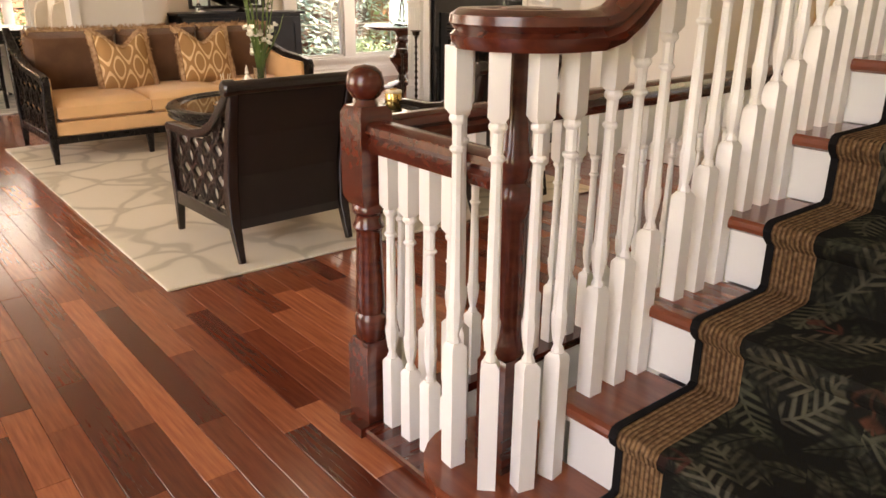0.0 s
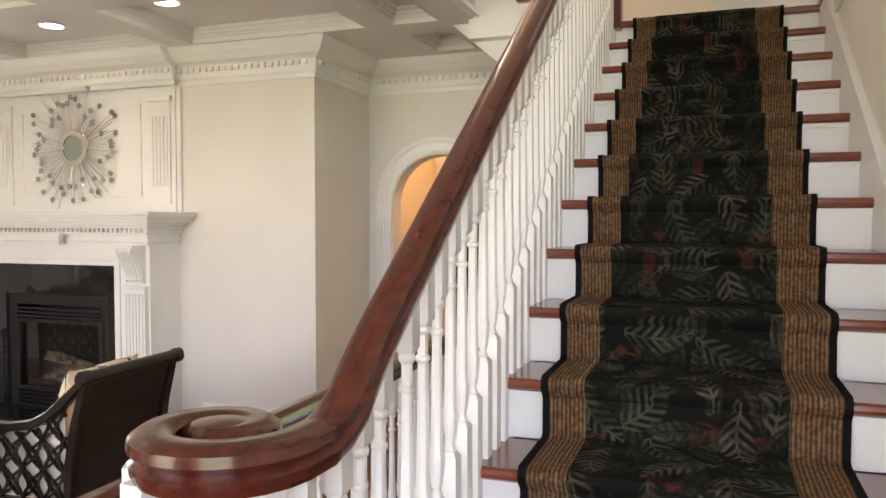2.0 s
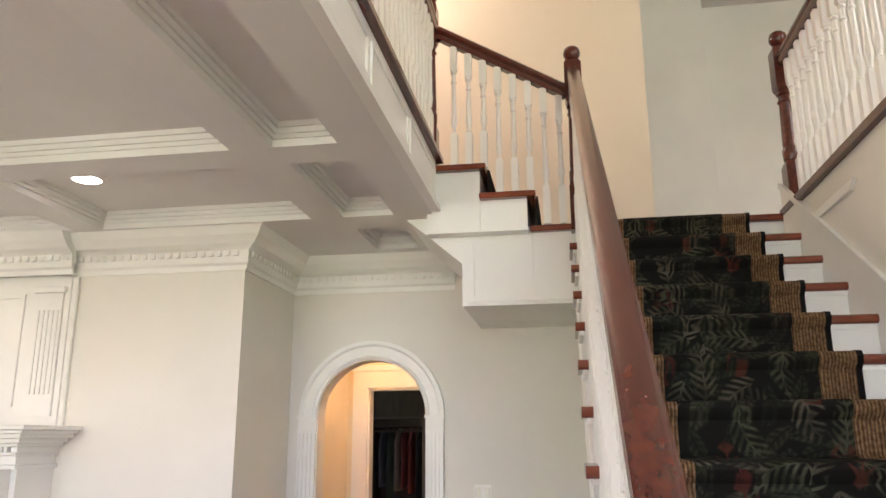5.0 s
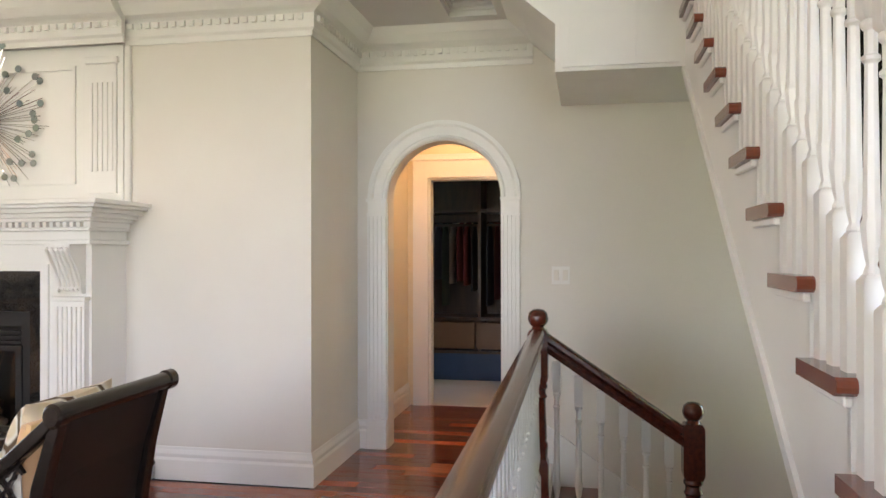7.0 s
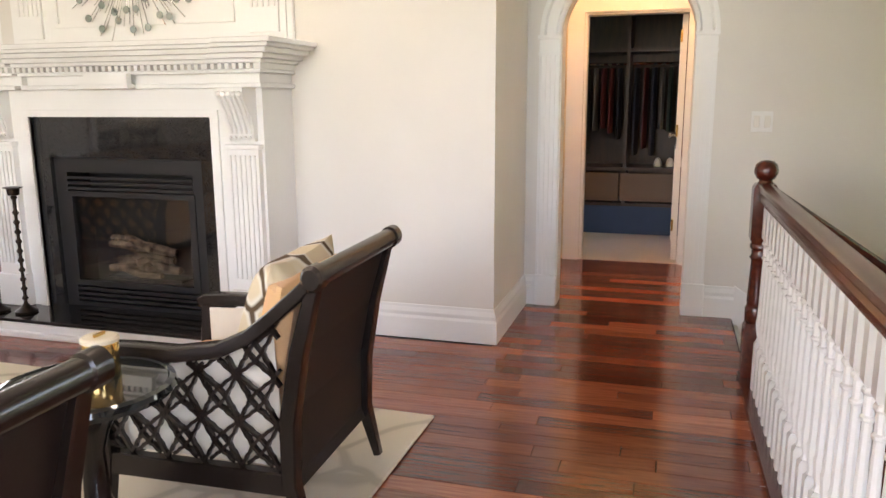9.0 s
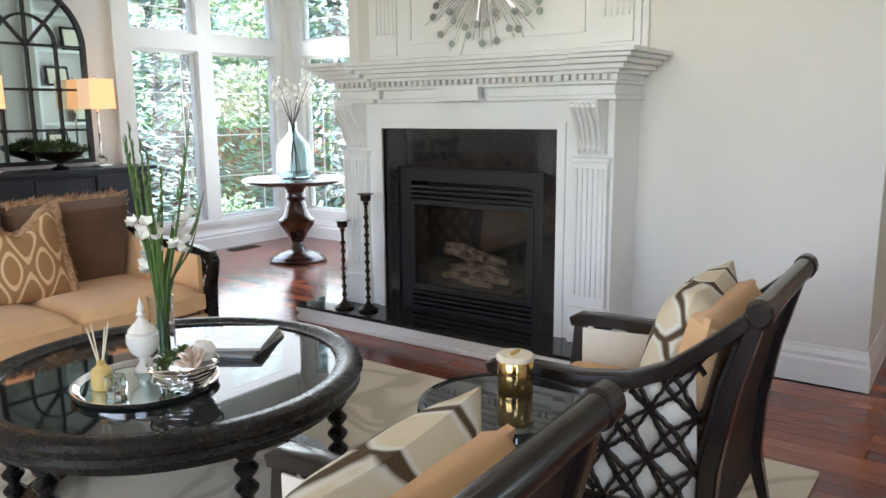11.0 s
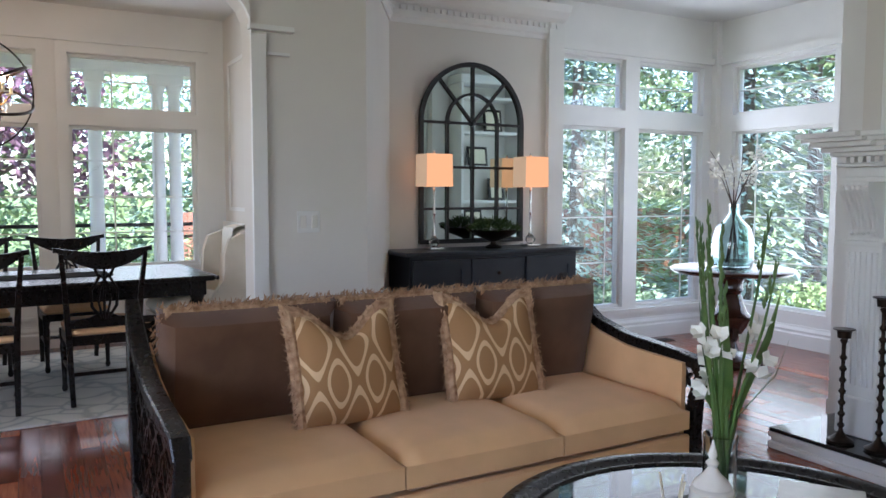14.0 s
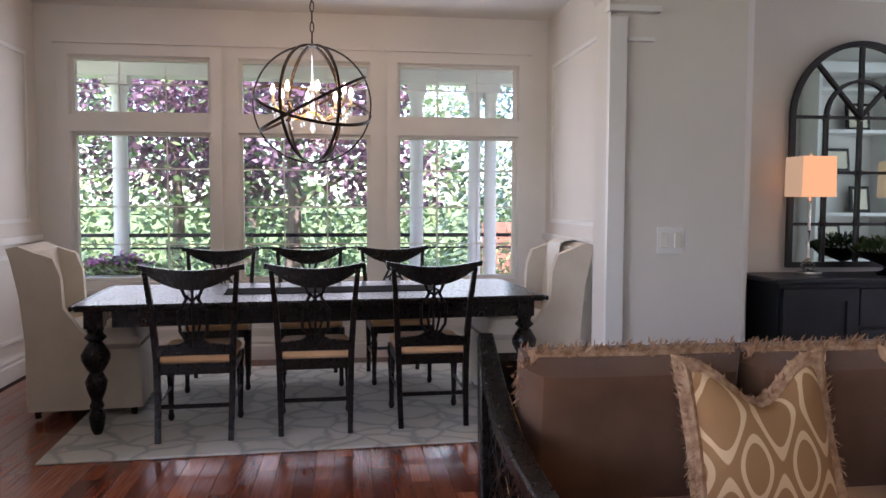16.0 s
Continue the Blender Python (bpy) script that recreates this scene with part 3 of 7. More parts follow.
# dimness down here is put into the floor's near-black colour
structure("floor_basement", Geo().box(1.5, 6.4, 0.3, 2.5, -2.8, -2.7), GAP_DIM, "floor at the foot of the lower stairs, painted near-black as dimness", "floor")

# ---- mouldings ----
def run_profile(name, profile, path, label, mat=TRIM, parent=None):
    return tagged(part(name, Geo().sweep(profile, path), mat, parent), label, name.replace("_", " "), kind="structure")

BASE = [(0, 0), (0.022, 0), (0.022, 0.115), (0.014, 0.13), (0.017, 0.15), (0.008, 0.175), (0.006, 0.19), (0, 0.19)]
# side is to the right of the path's direction
run_profile("baseboard", BASE, [(PIERX, 4.55, 0), (PIERX, PIERY, 0), (ARCHX, PIERY, 0), (ARCHX, 3.53, 0)], "tall white moulded baseboard")
run_profile("baseboard", BASE, [(ARCHX, 2.50, 0), (ARCHX, 2.33, 0)], "tall white moulded baseboard")
run_profile("baseboard", BASE, [(2.57, DINY, 0), (3.14, DINY, 0), (3.78, 9.2, 0), (5.30, 9.2, 0)], "tall white moulded baseboard")
run_profile("baseboard", BASE, [(5.31, 9.3, 0), (7.2, 9.3, 0), (7.2, 6.72, 0)], "tall white moulded baseboard")
run_profile("baseboard", BASE, [(-1.06, 8.30, 0), (-1.06, WINY, 0), (3.08, WINY, 0), (3.08, 8.27, 0)], "tall white moulded baseboard")
run_profile("baseboard", BASE, [(7.74, 3.60, 0), (6.46, 3.60, 0)][::-1], "tall white moulded baseboard")
CORN = [(0, 0), (0.012, 0), (0.016, 0.03), (0.03, 0.045), (0.03, 0.125), (0.05, 0.14), (0.085, 0.155), (0.13, 0.2), (0.15, 0.235), (0.16, 0.25), (0, 0.25)]
def cornice(path):
    ob = run_profile("cornice", CORN, [(x, y, BEAM - 0.25) for x, y in path], "white crown moulding with a row of dentils")
    g = Geo()
    for (xa, ya), (xb, yb) in zip(path, path[1:]):
        n = int(math.hypot(xb - xa, yb - ya) / 0.055)
        d = Vector((xb - xa, yb - ya, 0)).normalized()
        s = d.cross(Vector((0, 0, 1)))
        for i in range(n):
            c = Vector((xa, ya, BEAM - 0.165)) + d * (0.055 * (i + 0.5)) + s * 0.036
            g.box(c.x - 0.014, c.x + 0.014, c.y - 0.014, c.y + 0.014, c.z, c.z + 0.032)
    tagged(part("dentils", g, TRIM, ob), kind="stuff")
cornice([(PIERX, PIEREND), (PIERX, PIERY), (ARCHX, PIERY), (ARCHX, 2.42)])
cornice([(5.33, 6.585), (5.33, 4.705)])
cornice([(2.57, DINY), (3.14, DINY), (3.78, 9.2), (5.30, 9.2)])
# arch casing: fluted pilasters, capitals and a moulded archivolt
arch = tagged(new("arch_casing"), "white arch trim with fluted pilasters and capitals", "arch trim", kind="structure")
def pilaster(y0, y1, x, z0, z1, parent, flutes=4):
    g = Geo().box(x - 0.018, x, y0, y1, z0, z1)
    w = (y1 - y0) / (flutes * 2 + 1)
    for i in range(flutes + 1):
        g.box(x - 0.027, x - 0.018, y0 + w * 2 * i, y0 + w * (2 * i + 1), z0, z1)
    return part("pilaster", g, TRIM, parent)
for y0, y1 in ((AY1 + 0.008, 3.524), (2.506, AY0 - 0.008)):
    pilaster(y0, y1, ARCHX, 0.2, 1.555, arch)
    part("pilaster_base", Geo().box(ARCHX - 0.036, ARCHX, y0 - 0.006, y1 + 0.006, 0, 0.2, 0.004), TRIM, arch)
    part("capital", Geo().box(ARCHX - 0.03, ARCHX, y0 - 0.004, y1 + 0.004, 1.555, 1.575).box(ARCHX - 0.02, ARCHX, y0, y1, 1.575, 1.65).box(ARCHX - 0.038, ARCHX, y0 - 0.008, y1 + 0.008, 1.65, 1.672), TRIM, arch)
g = Geo()
sect = [(0.0, 0.0), (0.0, 0.022), (0.018, 0.03), (0.03, 0.02), (0.085, 0.02), (0.1, 0.034), (0.125, 0.034), (0.125, 0.0)]
rr = [(AR + 0.006 + a, b) for a, b in sect]
g.grid(lambda u, v: (ARCHX - rr[round(v * 7)][1], ACY + rr[round(v * 7)][0] * math.cos(math.pi * u), 1.672 + rr[round(v * 7)][0] * math.sin(math.pi * u)), 33, 8)
part("archivolt", g, TRIM, arch, smooth=True)
# dining opening casing
dop = tagged(new("opening_casing"), "white trim round the wide arched opening", "opening trim", kind="structure")
for x0, x1 in ((OX1 - 0.0, OX1 + 0.075), (OX0 - 0.075, OX0)):
    part("jamb", Geo().box(x0, x1, DINY - 0.03, DINY, 0.2, OSPR).box(x0, x1, DINY - 0.04, DINY, 0, 0.2), TRIM, dop)
part("capital", Geo().box(OX1 - 0.012, OX1 + 0.22, DINY - 0.05, DINY, OSPR + 0.02, OSPR + 0.045).box(OX1 + 0.08, OX1 + 0.2, DINY - 0.03, DINY, OSPR - 0.1, OSPR - 0.085), TRIM, dop)
g = Geo()
for (xa, za), (xb, zb) in zip(head, head[1:]):
    g.prism([(xa, za), (xa, za + 0.085), (xb, zb + 0.085), (xb, zb)], DINY - 0.03, DINY, "xz")
part("arch_trim", g, TRIM, dop)
# angled wall edge and bay post trims
structure("trim", Geo().box(5.16, 5.31, 9.16, 9.2, 0.19, 2.9).box(5.31, 5.34, 9.2, 9.3, 0, 2.9), TRIM, "white fluted post between mirror wall and bay", "trim")
# chair rail, panels in the dining room
structure("trim_chair_rail", Geo().box(3.05, 3.08, 8.28, WINY, 1.0, 1.05).box(-1.06, -1.03, 8.28, WINY, 1.0, 1.05), TRIM, "white chair rail in the dining room", "chair rail")
g = Geo()
def panel_frame(g, axis, at, a0, a1, z0, z1, w=0.03, t=0.014):
    for q in ((a0, a1, z0, z0 + w), (a0, a1, z1 - w, z1), (a0, a0 + w, z0 + w, z1 - w), (a1 - w, a1, z0 + w, z1 - w)):
        if axis == "x":
            g.box(min(at, at + t), max(at, at + t), q[0], q[1], q[2], q[3])
        else:
            g.box(q[0], q[1], min(at, at + t), max(at, at + t), q[2], q[3])
for a, b in ((8.5, 9.7), (9.85, 11.1)):
    for z0, z1 in ((0.28, 0.92), (1.15, 2.45)):
        panel_frame(g, "x", 3.08, a, b, z0, z1, t=-0.014)
        panel_frame(g, "x", -1.06, a, b, z0, z1)
for a, b in WIN:
    panel_frame(g, "y", WINY, a, b, 0.24, 0.55, t=-0.014)
structure("trim_panels", g, TRIM, "white picture-frame panel mouldings", "panel moulding")

# ---- windows ----
def window(name, axis, at, depth, a0, a1, z0, z1, bars_a, bars_z, label):
    """A window in its opening: frame, pane, thin glazing bars."""
    w = tagged(new(name), label, "window", kind="structure")
    def put(g, p0, p1, q0, q1, d0, d1):
        if axis == "y":
            g.box(p0, p1, at + d0, at + d1, q0, q1)
        else:
            g.box(at + d0, at + d1, p0, p1, q0, q1)
        return g
    f = 0.026
    g = Geo()
    for q in ((a0, a1, z0, z0 + f), (a0, a1, z1 - f, z1), (a0, a0 + f, z0 + f, z1 - f), (a1 - f, a1, z0 + f, z1 - f)):
        put(g, *q, depth * 0.35, depth * 0.8)
    part("window_frame", g, TRIM, w)
    pane = part("pane", put(Geo(), a0 + f, a1 - f, z0 + f, z1 - f, depth * 0.55, depth * 0.55 + 0.006), PANE, w)
    pane.visible_shadow = False
    for b in bars_a:
        part("glazing_bar", put(Geo(), b - 0.006, b + 0.006, z0 + f, z1 - f, depth * 0.55 - 0.008, depth * 0.55 - 0.002), TRIM, w)
    for b in bars_z:
        part("glazing_bar", put(Geo(), a0 + f, a1 - f, b - 0.006, b + 0.006, depth * 0.55 - 0.012, depth * 0.55 - 0.008), TRIM, w)
    return w

for i, (a, b) in enumerate(WIN):
    third = (b - a) / 3
    window("window_%d" % (i * 2 + 1), "y", WINY, 0.15, a, b, 0.66, 1.87, [a + third * 2] if i == 0 else [a + third, a + 2 * third], [0.96, 1.27, 1.58], "tall white framed window with fine glazing bars")
    window("window_%d" % (i * 2 + 2), "y", WINY, 0.15, a, b, 2.01, 2.47, [a + third, a + 2 * third], [2.26], "white framed transom window with fine glazing bars")
    g = Geo()
    for q in ((a - 0.09, a - 0.003, 0.6, 2.56), (b + 0.003, b + 0.09, 0.6, 2.56), (a - 0.003, b + 0.003, 1.873, 2.007), (a - 0.003, b + 0.003, 2.473, 2.56)):
        g.box(q[0], q[1], WINY - 0.022, WINY, q[2], q[3])
    g.box(a - 0.11, b + 0.11, WINY - 0.05, WINY - 0.0, 2.561, 2.59).box(a - 0.1, b + 0.1, WINY - 0.05, WINY, 0.6 - 0.03, 0.6 - 0.002)
    structure("trim_window", g, TRIM, "white moulded window casing", "window casing")
for k, (axis, at, cols) in enumerate((("y", 9.30, ((5.41, 6.09), (6.25, 7.04))), ("x", 7.20, ((8.1, 9.1), (6.9, 7.9))))):
    for a, b in cols:
        window("window_%d" % (7 + k), axis, at, 0.14, a, b, 0.3, 1.88, [a + (b - a) * 0.78], [0.7, 1.1, 1.5], "tall white bay window")
        window("window_%d" % (9 + k), axis, at, 0.14, a, b, 2.03, 2.47, [], [2.25], "white bay transom window")
structure("trim_bay", Geo().box(5.32, 7.18, 9.27, 9.30, 2.5, 2.56).box(5.33, 7.18, 9.27, 9.3, 0.24, 0.28).box(7.165, 7.2, 6.8, 9.26, 2.5, 2.56).box(7.14, 7.2, 9.24, 9.3, 0.2, 2.9), TRIM, "white trim round the bay windows", "window trim")

# ---- main staircase ----
stairs = thing("staircase", "cherry treads and white risers climbing to a landing", "staircase")
tread_mesh = None
for n in range(1, 15):
    x0 = nose(n)
    if n == 1:
        o = [(x0 + 0.03, WALLY), (x0, WALLY + 0.05)] + [(x0, 1.62)] + arc(1.745, 1.70, 0.2, 200, 20, 14) + [(x0 + RUN + 0.03, 1.60), (x0 + RUN + 0.03, WALLY)]
        part("tread", Geo().prism(o, 0.145, 0.18, "xy"), STAIR, stairs, "rounded starting tread")
        o = [(x0 + 0.03, WALLY), (x0 + 0.03, 1.62)] + arc(1.745, 1.70, 0.17, 200, 20, 14) + [(x0 + RUN + 0.03, 1.60), (x0 + RUN + 0.03, WALLY)]
        part("riser", Geo().prism(o, 0, 0.145, "xy"), TRIM, stairs)
        continue
    if tread_mesh is None:
        g = Geo()
        sec = [(0.012, -0.036), (0.0, -0.028), (-0.002, -0.018), (0.0, -0.006), (0.01, 0.0), (RUN + 0.012, 0.0), (RUN + 0.012, -0.036)]
        g.prism(sec, WALLY, SIDE, "xz")
        tread_mesh = g.mesh("tread", STAIR)
        riser_mesh = Geo().box(0.03, 0.05, WALLY, SIDE - 0.035, -RISE, -0.037).mesh("riser", TRIM)
        end_cove_mesh = Geo().box(0.012, RUN + 0.008, SIDE - 0.0345, SIDE - 0.016, -0.058, -0.0365, 0.004).mesh("end_cove", TRIM)
        cove_mesh = Geo().box(0.021, 0.03, WALLY, SIDE - 0.02, -0.056, -0.0365).mesh("cove", TRIM)
    part("tread", tread_mesh, None, stairs, at=(x0, 0, n * RISE))
    part("riser", riser_mesh, None, stairs, at=(x0, 0, n * RISE))
    part("end_cove", end_cove_mesh, None, stairs, at=(x0, 0, n * RISE))
    part("cove", cove_mesh, None, stairs, at=(x0, 0, n * RISE))
part("riser", riser_mesh, None, stairs, at=(nose(15), 0, LAND))
# stringers: open one follows the steps, the other lies on the wall
saw = []
for n in range(2, 16):
    saw += [(nose(n) + 0.04, (n - 1) * RISE), (nose(n) + 0.04, n * RISE - 0.037)]
saw += [(5.42, LAND - 0.037), (5.42, LAND - 0.42), (nose(3) + 0.1, 0.0), (nose(2) + 0.04, 0.0)]
part("stringer", Geo().prism(saw, SIDE - 0.09, SIDE - 0.035, "xz"), TRIM, stairs)
part("soffit", Geo().prism([(nose(3) + 0.12, -0.0), (5.42, LAND - 0.42), (5.42, LAND - 0.38), (nose(3) + 0.12, 0.04)], WALLY, SIDE - 0.091, "xz"), TRIM, stairs)
part("stringer_edge", Geo().prism([(nose(3) + 0.14, -0.02), (5.42, LAND - 0.44), (5.42, LAND - 0.395), (nose(3) + 0.14, 0.03)], SIDE - 0.1, SIDE - 0.022, "xz"), TRIM, stairs)
wall_string = [(1.53, 0.0), (1.53, 0.32), (1.62, 0.36)] + [(nose(2), 0.36 + 0.16), (nose(15), LAND + 0.14), (nose(15), LAND - 0.3), (nose(3), 0.0)]
part("wall_string", Geo().prism(wall_string, WALLY + 0.001, WALLY + 0.02, "xz"), TRIM, stairs)
part("string_cap", Geo().sweep([(-0.016, 0), (0.016, 0), (0.016, 0.02), (-0.016, 0.03)], [(1.6, WALLY + 0.016, 0.40), (nose(15), WALLY + 0.016, LAND + 0.14)]), TRIM, stairs)

# runner
def runner_path():
    p = [(nose(1) + 0.03 - 0.012, 0.004)]
    for n in range(1, 16):
        x, z = nose(n), n * RISE
        p += [(x + 0.018, z - 0.05), (x - 0.006, z - 0.03), (x - 0.013, z - 0.01), (x - 0.004, z + 0.008), (x + 0.012, z + 0.013)]
        if n < 15:
            p += [(x + RUN + 0.006, z + 0.013), (x + RUN + 0.018, z + 0.022)]
    return p + [(nose(15) + 0.03, LAND + 0.013)]
runner = thing("stair_runner", "dark leaf-patterned stair carpet with tan sisal borders", "stair carpet")
def strip(name, y0, y1, mat, lift, label=""):
    p = runner_path()
    g = Geo()
    n = len(p)
    top = [(x - lift * 0.7, z + lift * 0.7) for x, z in p]
    low = [(x + 0.012, z - 0.012) for x, z in p]
    g.add([(x, y, z) for y, line in ((y0, low), (y0, top), (y1, top), (y1, low)) for x, z in line],
          [(r * n + i, r * n + i + 1, (r + 1) * n + i + 1, (r + 1) * n + i) for r in range(3) for i in range(n - 1)])
    part(name, g, mat, runner, label, smooth=True)
strip("centre", 0.79, 1.32, LEAFCARPET, 0.003, "near-black wool with olive leaf fronds")
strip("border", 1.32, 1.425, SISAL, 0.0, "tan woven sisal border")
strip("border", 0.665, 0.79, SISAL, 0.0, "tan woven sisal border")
strip("binding", 1.425, 1.445, BLACKTAPE, 0.003, "black cloth binding")
strip("binding", 0.645, 0.665, BLACKTAPE, 0.003, "black cloth binding")

# landing, upper flight and the lower flight
land = thing("stair_landing", "white landing box with cherry nosings", "stair landing")
part("landing_body", Geo().box(5.345, 6.285, 1.0, 1.83, 2.25, LAND - 0.035).box(5.345, 6.285, 1.831, 2.24, 2.25, LAND + 0.0).box(5.345, 7.9, -2.6, 1.0, 2.45, LAND - 0.035).box(6.445, 7.35, 1.0, 1.45, 2.45, LAND - 0.035), TRIM, land)
part("landing_wedge", Geo().prism([(2.24, 2.5), (2.24, 2.78), (2.57, 2.78)], 5.345, 6.284, "yz"), TRIM, land)
part("landing_board", Geo().box(nose(15), 6.285, 0.44, 1.84, LAND - 0.035, LAND, 0.006), STAIR, land)
part("upper_body", Geo().box(5.25, 6.285, 1.85, 2.119, LAND - 0.04, 2.845).box(5.25, 6.285, 2.12, 2.43, LAND - 0.04, 3.025), TRIM, land)
part("upper_tread", Geo().box(5.2, 6.285, 1.80, 2.12, 2.845, 2.88, 0.006), STAIR, land)
part("upper_tread", Geo().box(5.2, 6.285, 2.08, 2.43, 3.025, 3.06, 0.006), STAIR, land)
part("hall_board", Geo().box(5.34, 7.9, -2.6, 0.43, LAND - 0.034, LAND - 0.002), STAIR, land)
part("carpet_edge", Geo().box(5.33, 6.2, 1.79, 1.80, 2.71, 2.88).box(5.33, 6.2, 2.07, 2.08, 2.89, 3.06), BLACKTAPE, land)
part("panel_moulding", Geo().box(5.33, 5.345, 1.62, 2.2, 2.27, 2.3).box(5.33, 5.345, 2.17, 2.2, 2.3, 2.62), TRIM, land)
structure("wall_mezzanine", Geo().box(2.6, 5.345, WALLY - 0.5, WALLY - 0.141, 2.45, LAND - 0.021), WALL, "white panelled edge of the mezzanine", "wall")
low = thing("lower_stairs", "cherry steps going down beside the arch wall", "staircase")
for i, (y0, y1) in enumerate(((2.0, 2.33), (1.73, 2.03), (0.46, 1.76))):
    z = -RISE * (i + 1)
    part("tread", Geo().box(5.22, 6.284, y0, y1, z - 0.04, z, 0.005), STAIR, low)
    part("riser", Geo().box(5.22, 6.284, y1 - 0.03, y1 - 0.01, z + 0.001, z + RISE - 0.04), TRIM, low)
for i in range(10):
    z = -0.54 - RISE * (i + 1)
    part("tread", Geo().box(5.22 - 0.27 * (i + 1), 5.22 - 0.27 * i + 0.03, 0.46, 2.3, z - 0.04, z, 0.005), STAIR, low)
    part("riser", Geo().box(5.22 - 0.27 * i - 0.0, 5.22 - 0.27 * i + 0.02, 0.46, 2.3, z + 0.001, z + RISE - 0.041), TRIM, low)
part("skirting", Geo().prism([(2.33, 0.2), (1.75, -0.2), (1.75, -0.54), (2.33, -0.2)], 6.262, 6.284, "yz"), TRIM, low)
run_profile("baseboard", BASE, [(ARCHX, 1.74, -0.54), (ARCHX, WALLY + 0.002, -0.54)], "tall white moulded baseboard on the lower landing")
structure("trim_well", Geo().box(1.70, 5.22, WELL - 0.1, WELL + 0.05, -0.3, -0.001).box(1.70, 1.79, 1.86, WELL - 0.1, -0.3, -0.001), TRIM, "white edge boards round the stairwell", "trim")
structure("trim_well_nosing", Geo().prism([(1.66, 2.215), (5.24, 2.262), (5.24, 2.38), (1.66, 2.335)], 0.0, 0.03, "xy").box(1.67, 1.80, 1.88, 2.214, 0.0, 0.03, 0.006), RAIL, "dark cherry shoe board under the balusters", "trim")
structure("wall_fascia", Geo().box(-2.1, 5.20, 2.37, 2.40, BEAM, 3.08), TRIM, "white panelled fascia of the upper hall", "wall")
g = Geo()
for k in range(7):
    panel_frame(g, "y", 2.37, 5.15 - k * 0.75 - 0.7, 5.15 - k * 0.75, BEAM + 0.06, 3.03, 0.02, -0.01)
g.box(-2.1, 5.21, 2.345, 2.37, BEAM, BEAM + 0.03)
structure("trim_fascia", g, TRIM, "white panel mouldings on the fascia", "panel moulding")
structure("trim_upper_shoe", Geo().box(-2.1, 5.24, 2.33, 2.45, 3.081, 3.11), RAIL, "dark cherry shoe of the upper balustrade", "trim")
structure("trim_mezzanine_shoe", Geo().box(2.6, 5.32, WALLY - 0.16, WALLY + 0.03, LAND - 0.018, LAND + 0.018), RAIL, "dark cherry shoe of the mezzanine balustrade", "trim")
g = Geo()
g.prism([(4.3, 2.56), (5.2, 2.56), (5.2, 2.52), (4.35, 2.52)], WALLY, WALLY + 0.016, "xz")
structure("trim_stair_wall", g, TRIM, "white panel moulding on the stair wall", "panel moulding")

# ---- balusters, newels, handrails ----
BAL = {}
def baluster_mesh(h, base=0.26, topb=0.13):
    """Square foot with a pyramid cap, turned vase, tapering shaft with two beads, square head."""
    key = (round(h, 3), base, topb)
    if key not in BAL:
        g = Geo()
        g.square_run([(0.0205, 0), (0.0205, base), (0.013, base + 0.012)])
        g.square_run([(0.013, h - topb - 0.012), (0.0205, h - topb), (0.0205, h)])
        a, b = base + 0.01, h - topb - 0.01
        prof = [(0.013, 0), (0.0155, 0.006), (0.0125, 0.014), (0.0095, 0.02), (0.0135, 0.036), (0.0175, 0.062), (0.019, 0.082), (0.0195, 0.09), (0.0195, 0.098), (0.0165, 0.104)]
        prof = [(r, a + z) for r, z in prof]
        prof += [(0.0155, a + 0.13), (0.0115, b - 0.085), (0.012, b - 0.082), (0.0175, b - 0.077), (0.0175, b - 0.071), (0.012, b - 0.066), (0.0125, b - 0.022), (0.0185, b - 0.016), (0.0195, b - 0.009), (0.0165, b - 0.003), (0.013, b)]
        g.lathe(prof, seg=8)
        BAL[key] = g.mesh("baluster", TRIM, smooth=True)
    return BAL[key]

def newel(parent, x, y, z0, h, w=0.05, label=""):
    """A turned newel with square blocks and a ball."""
    g = Geo()
    g.square_run([(w, 0), (w, 0.26), (w * 0.8, 0.285)], (x, y, z0))
    g.square_run([(w * 0.8, h - 0.375), (w, h - 0.35), (w, h - 0.125), (w * 0.8, h - 0.105)], (x, y, z0))
    b = h - 0.37
    g.lathe([(w * 0.75, 0.28), (w * 0.92, 0.295), (w * 0.95, 0.33), (w * 0.97, 0.355), (w * 0.8, 0.37), (w * 0.86, 0.385), (w * 0.84, 0.42), (w * 0.72, b - 0.085), (w * 0.76, b - 0.08), (w * 0.9, b - 0.07), (w * 0.76, b - 0.055), (w * 0.74, b - 0.035), (w * 0.92, b - 0.025), (w * 0.92, b - 0.01), (w * 0.8, b)], (x, y, z0), 16)
    t = h - 0.105
    g.lathe([(w * 0.7, t), (w * 0.6, t + 0.01), (w * 0.55, t + 0.015), (w * 0.8, t + 0.025), (w * 1.0, t + 0.045), (w * 1.02, t + 0.06), (w * 0.9, t + 0.085), (w * 0.55, t + 0.1), (0.002, t + 0.105)], (x, y, z0), 16)
    return part("newel_post", g, RAIL, parent, label, smooth=True)

HAND = [(-0.032, -0.02), (-0.034, -0.008), (-0.024, 0.002), (-0.036, 0.016), (-0.034, 0.034), (-0.018, 0.046), (0.018, 0.046), (0.034, 0.034), (0.036, 0.016), (0.024, 0.002), (0.034, -0.008), (0.032, -0.02), (0.026, -0.036), (-0.026, -0.036)]

